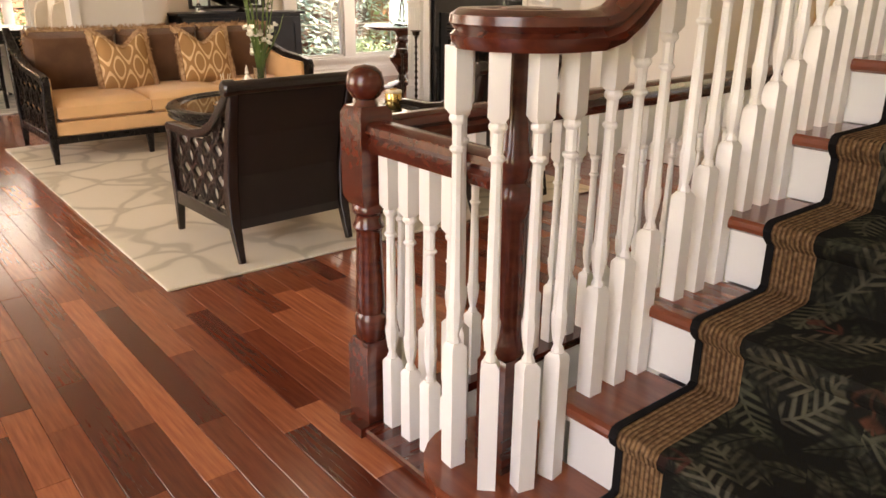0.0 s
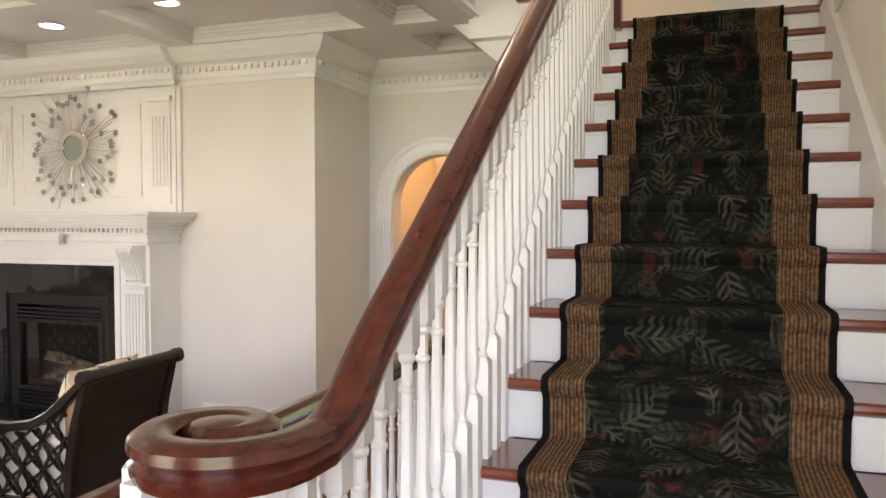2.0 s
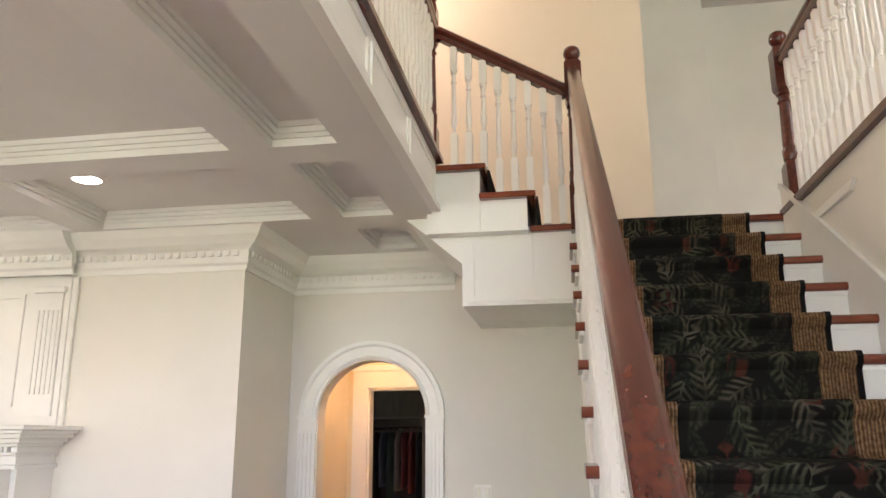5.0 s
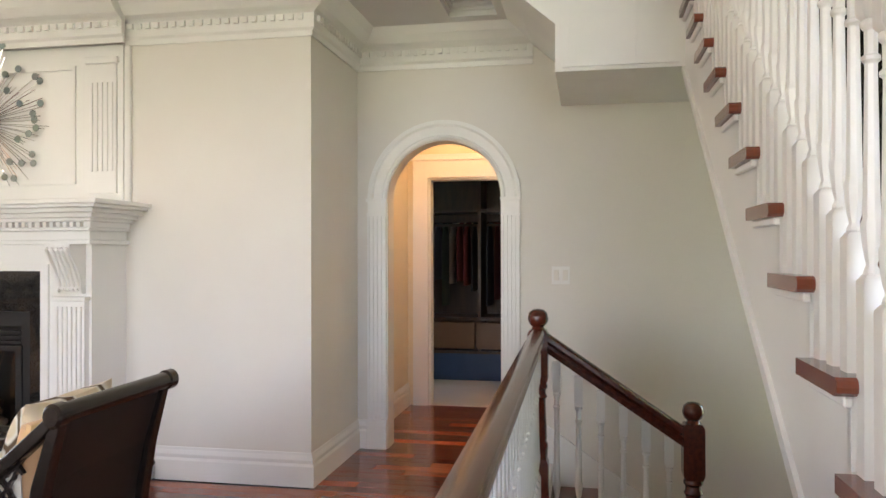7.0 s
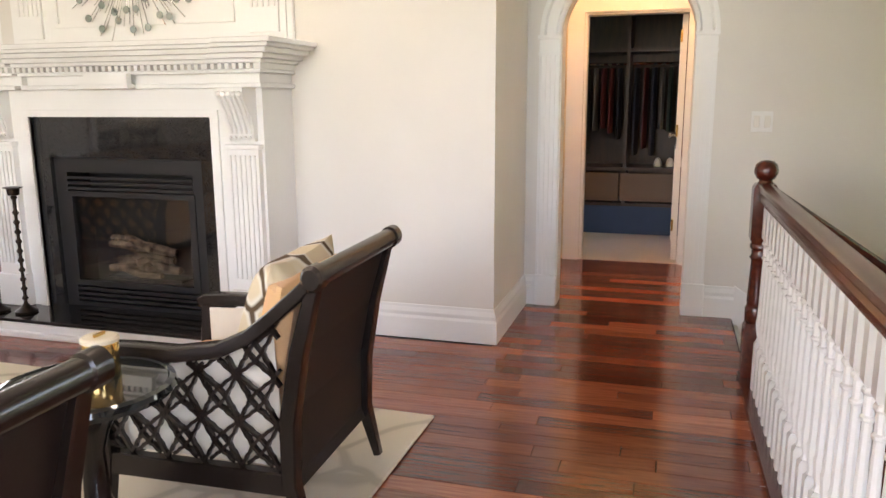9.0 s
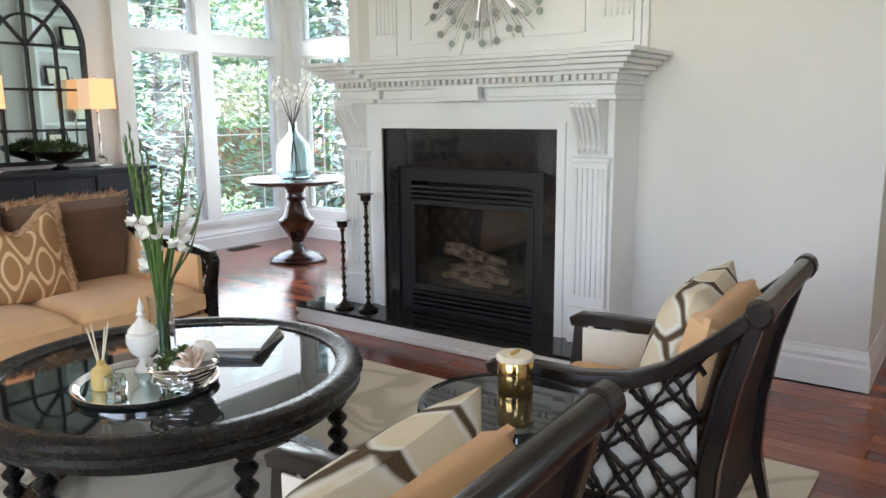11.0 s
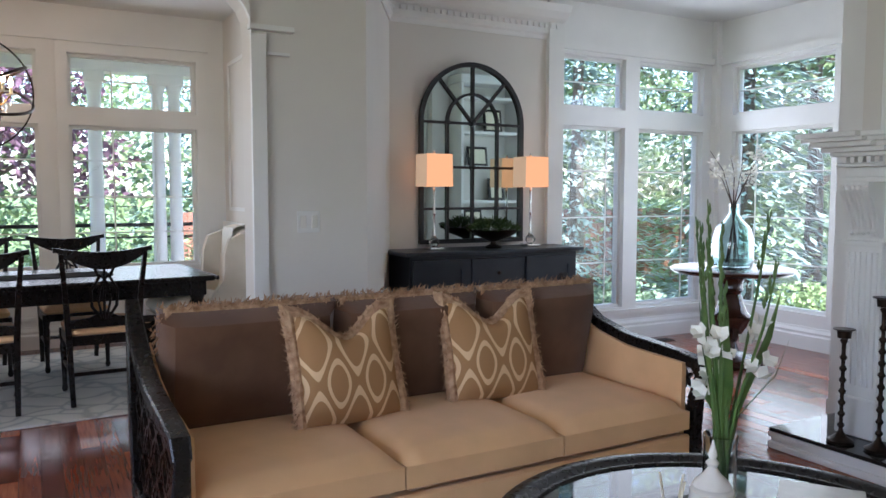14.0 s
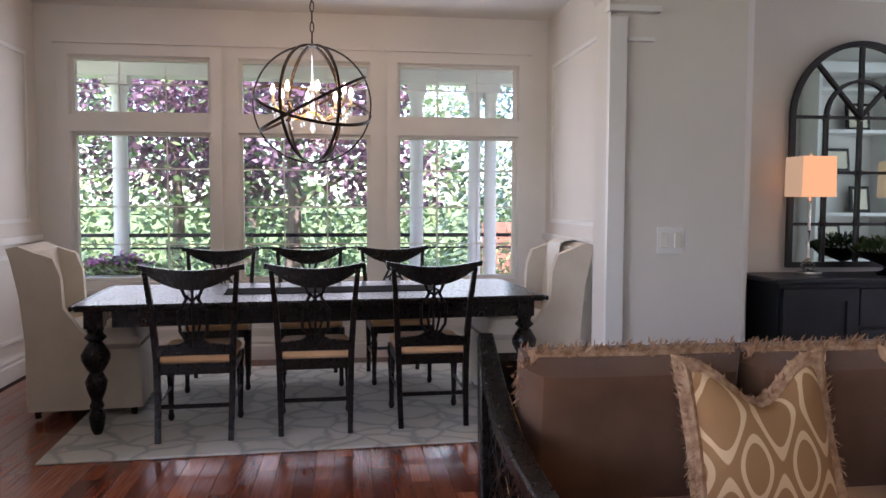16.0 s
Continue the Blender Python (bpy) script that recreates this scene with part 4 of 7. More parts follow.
rail = thing("stair_railing", "white turned balusters under a polished mahogany handrail with a volute", "stair railing")
BALY = 1.566
def rail_z(x):
    return -0.08 + x * 0.7
VZ = 1.188
VX, VY = 1.735, 1.70
EASE = [(1.80, VZ), (1.85, VZ + 0.01), (1.89, VZ + 0.038), (1.94, rail_z(1.94) - 0.006), (2.0, rail_z(2.0))]
def rail_at(x):
    """Height of the handrail's line, easing from the volute into the slope."""
    for (xa, za), (xb, zb) in zip(EASE, EASE[1:]):
        if x <= xb:
            return za + (zb - za) * max(0, x - xa) / (xb - xa)
    return rail_z(x)
pathr = [(x, BALY - 0.004 - 0.006 * (x > 1.85), z) for x, z in EASE] + [(x, BALY - 0.01, rail_z(x)) for x in (3.0, 4.0, 5.26)]
part("handrail", Geo().sweep([(s, h * 0.9) for s, h in HAND], pathr, (0, 0, 1)), RAIL, rail, smooth=True)
vol = [(VX + r * math.cos(a), VY + r * math.sin(a), VZ) for a, r in [(radians(-90 - 15 * i), 0.135 - 0.0036 * i) for i in range(0, 30)]]
g = Geo().sweep([(s, h * 0.9) for s, h in HAND], [(1.81, BALY - 0.004, VZ)] + vol)
g.lathe([(0.05, -0.03), (0.055, -0.01), (0.055, 0.025), (0.045, 0.04), (0.02, 0.045), (0.002, 0.045)], (VX, VY, VZ), 20)
part("volute", g, RAIL, rail, "scrolled mahogany volute", smooth=True)
g = Geo().square_run([(0.047, 0), (0.047, 0.27), (0.038, 0.29)], (VX, VY, 0.18))
g.lathe([(0.036, 0.28), (0.046, 0.30), (0.046, 0.33), (0.036, 0.35), (0.04, 0.37), (0.036, 0.62), (0.046, 0.64), (0.05, 0.665), (0.046, 0.69), (0.036, 0.70), (0.042, 0.73), (0.046, 0.75), (0.036, 0.77), (0.03, 0.85), (0.03, VZ - 0.21)], (VX, VY, 0.18), 16)
part("newel_post", g, RAIL, rail, "dark turned post under the volute", smooth=True)
for x, y, turn in ((1.785, 1.59, 10), (1.70, 1.597, -15), (1.638, 1.65, -45), (1.636, 1.768, -5), (1.70, 1.83, 30)):
    part("baluster", baluster_mesh(VZ - 0.03 - 0.18, 0.31, 0.125), None, rail, at=pose(x, y, 0.18, 0, 0, turn))
for n in range(2, 15):
    for k in range(3):
        x = nose(n) + 0.085 + 0.088 * k
        h = round(rail_at(x) - 0.03 - n * RISE, 3)
        part("baluster", baluster_mesh(h, 0.26 + 0.05 * k, 0.125 + 0.015 * k), None, rail, at=(x, BALY + 0.02 if n < 3 else BALY, n * RISE))
newel(rail, 5.30, BALY - 0.008, LAND - 0.05, 1.15)
# upper flight rail
upz = lambda y: LAND + 0.80 + (y - 1.6) * 0.60
part("handrail", Geo().sweep(HAND, [(5.30, 1.60, upz(1.6)), (5.30, 2.38, upz(2.38))]), RAIL, rail, smooth=True)
for i in range(8):
    y = 1.65 + 0.089 * i
    zb = LAND if y < 1.8 else (2.88 if y < 2.08 else 3.06)
    part("baluster", baluster_mesh(round(upz(y) - 0.045 - zb, 3), 0.22, 0.15), None, rail, at=(5.30, y, zb))
newel(rail, 5.28, 2.42, 3.06, 1.2)

guard = thing("stairwell_guard", "white baluster guard with mahogany rail round the stairwell", "balustrade")
GZ = 0.885
def well_y(x):
    """Line of the guard, a little askew to the floor's edge."""
    return 2.275 + (x - 1.745) * 0.0135
newel(guard, 1.745, well_y(1.745), 0.0, 1.07)
newel(guard, 5.20, well_y(5.2), 0.0, 1.03)
newel(guard, 5.20, 1.578, -0.54, 1.13)
part("handrail", Geo().sweep(HAND, [(1.76, well_y(1.76), GZ), (5.17, well_y(5.17), GZ)]), RAIL, guard, smooth=True)
part("handrail", Geo().sweep(HAND, [(1.745, 2.25, GZ), (1.745, 1.74, GZ)]), RAIL, guard, smooth=True)
part("handrail", Geo().sweep(HAND, [(5.20, WELL - 0.03, 0.87), (5.20, 1.60, 0.40)]), RAIL, guard, smooth=True)
for i in range(34):
    part("baluster", baluster_mesh(GZ - 0.06, 0.21, 0.145), None, guard, at=(1.86 + 0.0955 * i, well_y(1.86 + 0.0955 * i), 0.03))
for i in range(4):
    part("baluster", baluster_mesh(GZ - 0.06, 0.21, 0.145), None, guard, at=(1.755, 2.185 - 0.088 * i, 0.03))
for i in range(6):
    y = WELL - 0.1 - 0.108 * i
    zb = -RISE * (1 if y > 2.03 else 2 if y > 1.76 else 3)
    part("baluster", baluster_mesh(round(0.87 - (WELL - y) * 0.64 - 0.04 - zb, 3), 0.24, 0.14), None, guard, at=(5.20, y, zb))

def balcony(name, x0, x1, y, z, label):
    b = thing(name, label, "balustrade")
    part("handrail", Geo().sweep(HAND, [(x0, y, z + 0.86), (x1, y, z + 0.86)]), RAIL, b, smooth=True)
    n = int((x1 - x0) / 0.1)
    for i in range(n):
        part("baluster", baluster_mesh(0.82, 0.24, 0.14), None, b, at=(x1 - 0.1 - 0.1 * i, y, z))
    return b
balcony("upper_balustrade", 2.0, 5.22, 2.39, 3.11, "white balusters with mahogany rail along the upper hall")
mz = balcony("mezzanine_balustrade", 2.7, 5.26, WALLY - 0.06, LAND + 0.018, "white balusters with mahogany rail along the mezzanine")
newel(mz, 5.29, WALLY - 0.06, LAND, 1.08)

# ---- fireplace wall ----
FY = 5.646
fire = thing("fireplace", "white mantelpiece with dentils round a black granite gas fireplace", "fireplace")
g = Geo()
part("hearth_slab", Geo().box(4.80, 5.41, FY - 1.10, FY + 1.10, 0.085, 0.105, 0.003), GRANITE, fire, "polished black granite hearth")
part("hearth_base", Geo().box(4.83, 5.41, FY - 1.08, FY + 1.08, 0.0, 0.085).box(4.79, 4.83, FY - 1.1, FY + 1.1, 0.0, 0.035, 0.006).box(4.81, 4.83, FY - 1.09, FY + 1.09, 0.035, 0.06).box(4.796, 4.83, FY - 1.1, FY + 1.1, 0.06, 0.0845), TRIM, fire)
for y0, y1, z0, z1 in ((FY - 0.593, FY - 0.50, 0.106, 1.212), (FY + 0.50, FY + 0.593, 0.106, 1.212), (FY - 0.499, FY + 0.499, 0.985, 1.212)):
    part("granite_slip", Geo().box(5.11, 5.41, y0, y1, z0, z1), GRANITE, fire, "polished black granite slip")
for s in (-1, 1):
    y0, y1 = sorted((FY + s * 0.593, FY + s * 0.9))
    part("leg", Geo().box(5.09, 5.41, y0, y1, 0.105, 1.36), TRIM, fire)
    p0, p1 = sorted((FY + s * 0.70, FY + s * 0.885))
    q = part("pilaster", Geo().box(5.05, 5.09, p0, p1, 0.30, 1.05), TRIM, fire)
    w = (p1 - p0) / 13
    for i in range(6):
        part("flute", Geo().box(5.038, 5.05, p0 + w * (2 * i + 1), p0 + w * (2 * i + 2), 0.36, 1.02, 0.003), TRIM, q)
    part("plinth", Geo().box(5.03, 5.09, p0 - 0.012, p1 + 0.012, 0.105, 0.30, 0.006), TRIM, fire)
    part("capital", Geo().box(5.035, 5.09, p0 - 0.012, p1 + 0.012, 1.05, 1.075, 0.004), TRIM, fire)
    # carved corbel
    cg = Geo()
    sec = [(5.09, 1.09), (5.06, 1.09), (5.045, 1.12), (5.05, 1.16), (5.03, 1.21), (4.995, 1.26), (4.96, 1.31), (4.955, 1.36), (5.09, 1.36)]
    cg.prism(sec, p0 + 0.02, p1 - 0.02, "xz")
    for k in range(5):
        yy = p0 + 0.035 + k * (p1 - p0 - 0.07) / 4
        cg.tube([(5.052, yy, 1.13), (5.03, yy + 0.004, 1.19), (4.99, yy - 0.004, 1.25), (4.95, yy, 1.32)], 0.012, 6)
        cg.lathe([(0.002, -0.016), (0.013, -0.01), (0.016, 0), (0.013, 0.01), (0.002, 0.016)], (4.948, yy, 1.33), 8)
        cg.lathe([(0.002, -0.012), (0.011, 0), (0.002, 0.012)], (5.04, yy, 1.11), 8)
    part("corbel", cg, TRIM, fire, "carved white corbel", smooth=True)
part("inner_moulding", Geo().box(5.075, 5.11, FY - 0.64, FY - 0.593, 0.105, 1.25).box(5.075, 5.11, FY + 0.593, FY + 0.64, 0.105, 1.25).box(5.075, 5.11, FY - 0.593, FY + 0.593, 1.213, 1.25), TRIM, fire)
part("frieze", Geo().box(5.09, 5.41, FY - 0.593, FY + 0.593, 1.251, 1.36), TRIM, fire)
steps_m = [(5.03, 0.93, 1.361, 1.385), (5.06, 0.91, 1.385, 1.435), (5.02, 0.935, 1.435, 1.452), (5.035, 0.93, 1.452, 1.485), (5.0, 0.955, 1.485, 1.505), (4.97, 0.985, 1.505, 1.53), (4.93, 1.02, 1.53, 1.555), (4.90, 1.05, 1.555, 1.575), (4.885, 1.07, 1.575, 1.60)]
g = Geo()
for x, hw, z0, z1 in steps_m:
    g.box(x + 0.04, 5.41, FY - hw + 0.01, FY + hw - 0.01, z0, z1, 0.003)
    for a, b in ((FY - hw, FY - hw + 0.32), (FY + hw - 0.32, FY + hw)):
        g.box(x, 5.40, a, b, z0 + 0.0005, z1 - 0.0005, 0.003)
part("shelf", g, TRIM, fire, "stepped white mantel shelf")
g = Geo()
x0 = 5.045
n = 44
for i in range(n):
    y = FY - 0.9 + 1.8 * (i + 0.5) / n
    d = 0.04 if abs(y - FY) > 0.62 else 0.0
    g.box(x0 - d, x0 + 0.05 - d, y - 0.011, y + 0.011, 1.455, 1.482)
tagged(part("dentils", g, TRIM, fire), kind="stuff")
part("keystone", Geo().box(5.0, 5.06, FY - 0.16, FY + 0.16, 1.365, 1.385).box(5.02, 5.06, FY - 0.14, FY + 0.14, 1.386, 1.44), TRIM, fire)
insert = part("firebox", Geo().box(5.14, 5.16, FY - 0.5, FY - 0.42, 0.106, 0.98).box(5.14, 5.16, FY + 0.42, FY + 0.5, 0.106, 0.98).box(5.14, 5.16, FY - 0.42, FY + 0.42, 0.90, 0.98).box(5.14, 5.16, FY - 0.42, FY + 0.42, 0.106, 0.13), IRON, fire, "black metal gas firebox")
for z in (0.145, 0.175, 0.205, 0.80, 0.83, 0.86):
    part("louvre", Geo().box(5.135, 5.165, FY - 0.42, FY + 0.42, z, z + 0.014), IRON, insert)
part("firebox_frame", Geo().box(5.13, 5.16, FY - 0.43, FY - 0.39, 0.235, 0.79).box(5.13, 5.16, FY + 0.39, FY + 0.43, 0.235, 0.79).box(5.13, 5.16, FY - 0.39, FY + 0.39, 0.235, 0.265).box(5.13, 5.16, FY - 0.39, FY + 0.39, 0.76, 0.79), IRON, insert)
part("firebox_back", Geo().box(5.40, 5.42, FY - 0.5, FY + 0.5, 0.11, 0.98).box(5.16, 5.42, FY - 0.5, FY - 0.49, 0.11, 0.98).box(5.16, 5.42, FY + 0.49, FY + 0.5, 0.11, 0.98).box(5.16, 5.42, FY - 0.5, FY + 0.5, 0.105, 0.115).box(5.16, 5.4, FY - 0.5, FY + 0.5, 0.975, 0.98), IRON, insert)
gl = part("firebox_glass", Geo().box(5.15, 5.154, FY - 0.39, FY + 0.39, 0.265, 0.76), PANE, insert)
BARK = material("gas_log", (0.07, 0.048, 0.034), 0.9, second=(0.26, 0.19, 0.13), scale=18, bump=0.9, bump_scale=60)
lr = random.Random(3)
for k in range(12):
    a, b = Vector((5.24 + lr.uniform(-0.04, 0.08), FY + lr.uniform(-0.24, 0.0), 0.295 + k * 0.014)), Vector((5.26 + lr.uniform(-0.05, 0.08), FY + lr.uniform(0.02, 0.26), 0.30 + k * 0.015 + lr.uniform(-0.02, 0.04)))
    m = (a + b) / 2 + Vector((lr.uniform(-0.02, 0.02), 0, lr.uniform(-0.01, 0.03)))
    part("log", Geo().tube([a, (a + m) / 2, m, (m + b) / 2, b], 0.024, 8, scales=[0.8, 1.1, 0.95, 1.1, 0.8]), BARK, insert, smooth=True)
part("grate", Geo().box(5.2, 5.34, FY - 0.26, FY + 0.26, 0.265, 0.28), IRON, insert)

# overmantel panels
over = tagged(new("overmantel"), "white panelled overmantel with fluted pilasters", "overmantel", kind="structure")
part("panel_board", Geo().box(5.37, 5.41, FY - 0.905, FY + 0.905, 1.60, 2.53), TRIM, over)
for s in (-1, 1):
    p0, p1 = sorted((FY + s * 0.69, FY + s * 0.87))
    part("pilaster", Geo().box(5.352, 5.37, p0, p1, 1.66, 2.42), TRIM, over)
    for i in range(5):
        w = (p1 - p0) / 11
        part("flute", Geo().box(5.343, 5.352, p0 + w * (2 * i + 1), p0 + w * (2 * i + 2), 1.79, 2.31, 0.002), TRIM, over)
    part("capital", Geo().box(5.335, 5.37, p0 - 0.015, p1 + 0.015, 2.421, 2.46, 0.004), TRIM, over)
    e0, e1 = sorted((FY + s * 0.905, FY + s * 0.94))
    part("edge_bead", Geo().box(5.38, 5.41, e0, e1, 1.60, 2.53, 0.006), TRIM, over)
g = Geo()
panel_frame(g, "x", 5.37, FY - 0.6, FY + 0.6, 1.72, 2.42, 0.025, -0.014)
part("panel_moulding", g, TRIM, over)

# sunburst mirror
sun_ob = thing("sunburst_mirror", "silver sunburst wall mirror with small round mirrors on rods", "mirror")
sr = random.Random(11)
SC = Vector((5.34, FY + 0.03, 2.10))
part("frame", Geo().lathe([(0.10, -0.012), (0.135, -0.012), (0.14, 0.0), (0.13, 0.014), (0.105, 0.014), (0.10, 0.0)], SC, 32, "x", ring=True), CHROME, sun_ob, smooth=True)
part("mirror_disc", Geo().lathe([(0.112, -0.006), (0.112, 0.004)], SC, 32, "x"), MIRROR, sun_ob)
discs = [(0.42, 9), (0.30, 13), (0.48, 11), (0.36, 7)]
for i in range(104):
    a = 2 * math.pi * i / 104 + sr.uniform(-0.02, 0.02)
    L = sr.uniform(0.3, 0.5)
    dx = sr.uniform(-0.02, 0.0)
    d = Vector((0, math.cos(a), math.sin(a)))
    part("rod", Geo().tube([SC + d * 0.12, SC + d * L + Vector((dx, 0, 0))], 0.0028, 5, up=(1, 0, 0)), CHROME, sun_ob)
    if i % 2 == 0:
        part("small_mirror", Geo().lathe([(0.004, -0.004), (0.02, -0.004), (0.022, 0.0), (0.02, 0.004), (0.004, 0.004)], SC + d * (L * sr.uniform(0.8, 1.0)) + Vector((dx - 0.008, 0, 0)), 14, "x"), MIRROR, sun_ob)

def candlestick(x, y, h):
    c = thing("candlestick", "dark turned metal candlestick holding an ivory candle", "candlestick", "candlesticks on the hearth", at=(x, y, 0.105))
    prof = [(0.06, 0), (0.062, 0.012), (0.04, 0.024), (0.022, 0.04), (0.012, 0.055)]
    z = 0.07
    while z < h - 0.1:
        prof += [(0.009, z), (0.017, z + 0.012), (0.017, z + 0.018), (0.009, z + 0.03)]
        z += 0.055
    prof += [(0.01, h - 0.07), (0.018, h - 0.055), (0.012, h - 0.04)]
    part("stem", Geo().lathe(prof, seg=14), BRONZE, c, smooth=True)
    part("cup", Geo().lathe([(0.012, h - 0.045), (0.03, h - 0.04), (0.034, h - 0.005), (0.05, h), (0.05, h + 0.004), (0.03, h + 0.004)], seg=16), BRONZE, c, smooth=True)
    part("candle", Geo().lathe([(0.03, h - 0.04), (0.03, h - 0.002 - 0.004)], seg=16), WAX, c)
candlestick(4.90, 6.42, 0.55)
candlestick(4.93, 6.25, 0.72)

# ---- living room furniture ----
def rug(name, x0, x1, y0, y1, rot, mat, label):
    cx, cy = (x0 + x1) / 2, (y0 + y1) / 2
    hx, hy = (x1 - x0) / 2, (y1 - y0) / 2
    return tagged(part(name, Geo().box(-hx, hx, -hy, hy, 0.001, 0.014, 0.005), mat, at=pose(cx, cy, 0, 0, 0, rot)), label, "rug")
rug("area_rug", 1.63, 4.41, 3.63, 7.15, -0.6, RUG, "pale cream wool rug with faint curving lines")

def cushion(w, d, h, r=0.04, puff=0.03, n=9):
    """A soft box centred on x and y, standing on z = 0."""
    g = Geo()
    def fn(u, v):
        a, b = 2 * u - 1, 2 * v - 1
        sx = math.copysign(abs(a) ** 0.75, a) if a else 0
        sy = math.copysign(abs(b) ** 0.75, b) if b else 0
        e = (1 - abs(a) ** 4) * (1 - abs(b) ** 4)
        return sx, sy, e
    top = lambda u, v: ((lambda q: (q[0] * w / 2, q[1] * d / 2, h - r + (r + puff * q[2]) * min(1, q[2] * 5) ** 0.5))(fn(u, v)))
    bot = lambda u, v: ((lambda q: (q[0] * w / 2, q[1] * d / 2, r - r * min(1, q[2] * 5) ** 0.5))(fn(u, v)))
    k = 13
    g.grid(top, k, k).grid(bot, k, k)
    ring = []
    for lvl in (0, 1):
        base = 0 if lvl == 0 else k * k
        idx = [i for i in range(k)] + [k * j + k - 1 for j in range(1, k)] + [k * (k - 1) + i for i in range(k - 2, -1, -1)] + [k * j for j in range(k - 2, 0, -1)]
        ring.append([base + i for i in idx])
    m = len(ring[0])
    g.f += [(ring[0][i], ring[0][(i + 1) % m], ring[1][(i + 1) % m], ring[1][i]) for i in range(m)]
    return g

def pillow_geo(w, h, t, dent=0.0, n=17):
    """A scatter cushion standing on its edge in the xz plane, with a dented top."""
    g = Geo()
    def side(s):
        def fn(u, v):
            a, b = 2 * u - 1, 2 * v - 1
            e = max(0, (1 - abs(a) ** 3) * (1 - abs(b) ** 3)) ** 0.55
            pinch = 1 - 0.07 * (1 - abs(a)) * 0 - 0.06 * (1 - a * a) * abs(b) - 0.0
            z = (b + 1) / 2 * h
            z -= dent * max(0, b) ** 1.5 * (0.5 + 0.5 * math.cos(math.pi * min(1, abs(a) * 1.2)))
            return (a * w / 2 * (1 - 0.05 * (1 - b * b)), s * t / 2 * e, z * pinch)
        return fn
    g.grid(side(1), n, n).grid(side(-1), n, n)
    return g

def fringe_geo(points, length, seed, spread=0.012, out=Vector((0, -0.2, 1))):
    """Many short tufts standing along a line."""
    r = random.Random(seed)
    g = Geo()
    for a, b in zip(points, points[1:]):
        a, b = Vector(a), Vector(b)
        n = max(2, int((b - a).length / 0.0026))
        for i in range(n):
            p = a.lerp(b, (i + r.random()) / n) + Vector((r.uniform(-1, 1), r.uniform(-1, 1), r.uniform(-0.5, 0.5))) * spread * 0.5
            d = (out + Vector((r.uniform(-0.7, 0.7), r.uniform(-0.7, 0.7), r.uniform(-0.3, 0.3)))).normalized() * length * r.uniform(0.5, 1.0)
            s = Vector((r.uniform(-1, 1), r.uniform(-1, 1), 0)).normalized() * 0.0045
            g.add([p - s, p + s, p + d * 0.6 + s * 0.8, p + d], [(0, 1, 2, 3)])
    return g

def lattice_geo(x, y0, y1, ztop, z0, thick=0.016):
    """Fretwork in the plane x: double diagonal bars whose outlines step at mid-length, clipped below ztop(y)."""
    g = Geo()
    step = 0.15
    def stroke(pts):
        run = []
        for y, z in pts + [(y0 - 1, z0)]:
            if y0 <= y <= y1 and z0 <= z <= ztop(y):
                run.append((x, y, z))
            else:
                if len(run) > 1:
                    g.sweep([(-0.0055, -thick / 2), (0.0055, -thick / 2), (0.0055, thick / 2), (-0.0055, thick / 2)], run, (1, 0, 0))
                run = []
    ny, nz = int((y1 - y0) / step) + 2, int(0.7 / step) + 2
    for i in range(-1, ny):
        for j in range(-1, nz):
            a, b = y0 + i * step + 0.02, z0 + j * step
            for e in (-1, 1):
                for side in (-1, 1):
                    pts = []
                    for f, w in ((0, 0.004), (0.14, 0.007), (0.22, 0.013), (0.30, 0.0125), (0.37, 0.019), (0.5, 0.0195), (0.63, 0.019), (0.70, 0.0125), (0.78, 0.013), (0.86, 0.007), (1, 0.004)):
                        yy, zz = f * step, (f if e > 0 else 1 - f) * step
                        pts.append((a + yy - side * e * w * 0.707, b + zz + side * w * 0.707))
                    stroke(pts)
    return g

def bar(path, w, h, up=(1, 0, 0), scales=None):
    return Geo().sweep([(-h / 2, -w / 2 * 0.8), (-h / 2 * 0.8, -w / 2), (h / 2 * 0.8, -w / 2), (h / 2, -w / 2 * 0.8), (h / 2, w / 2 * 0.8), (h / 2 * 0.8, w / 2), (-h / 2 * 0.8, w / 2), (-h / 2, w / 2 * 0.8)], path, up, scales=scales)

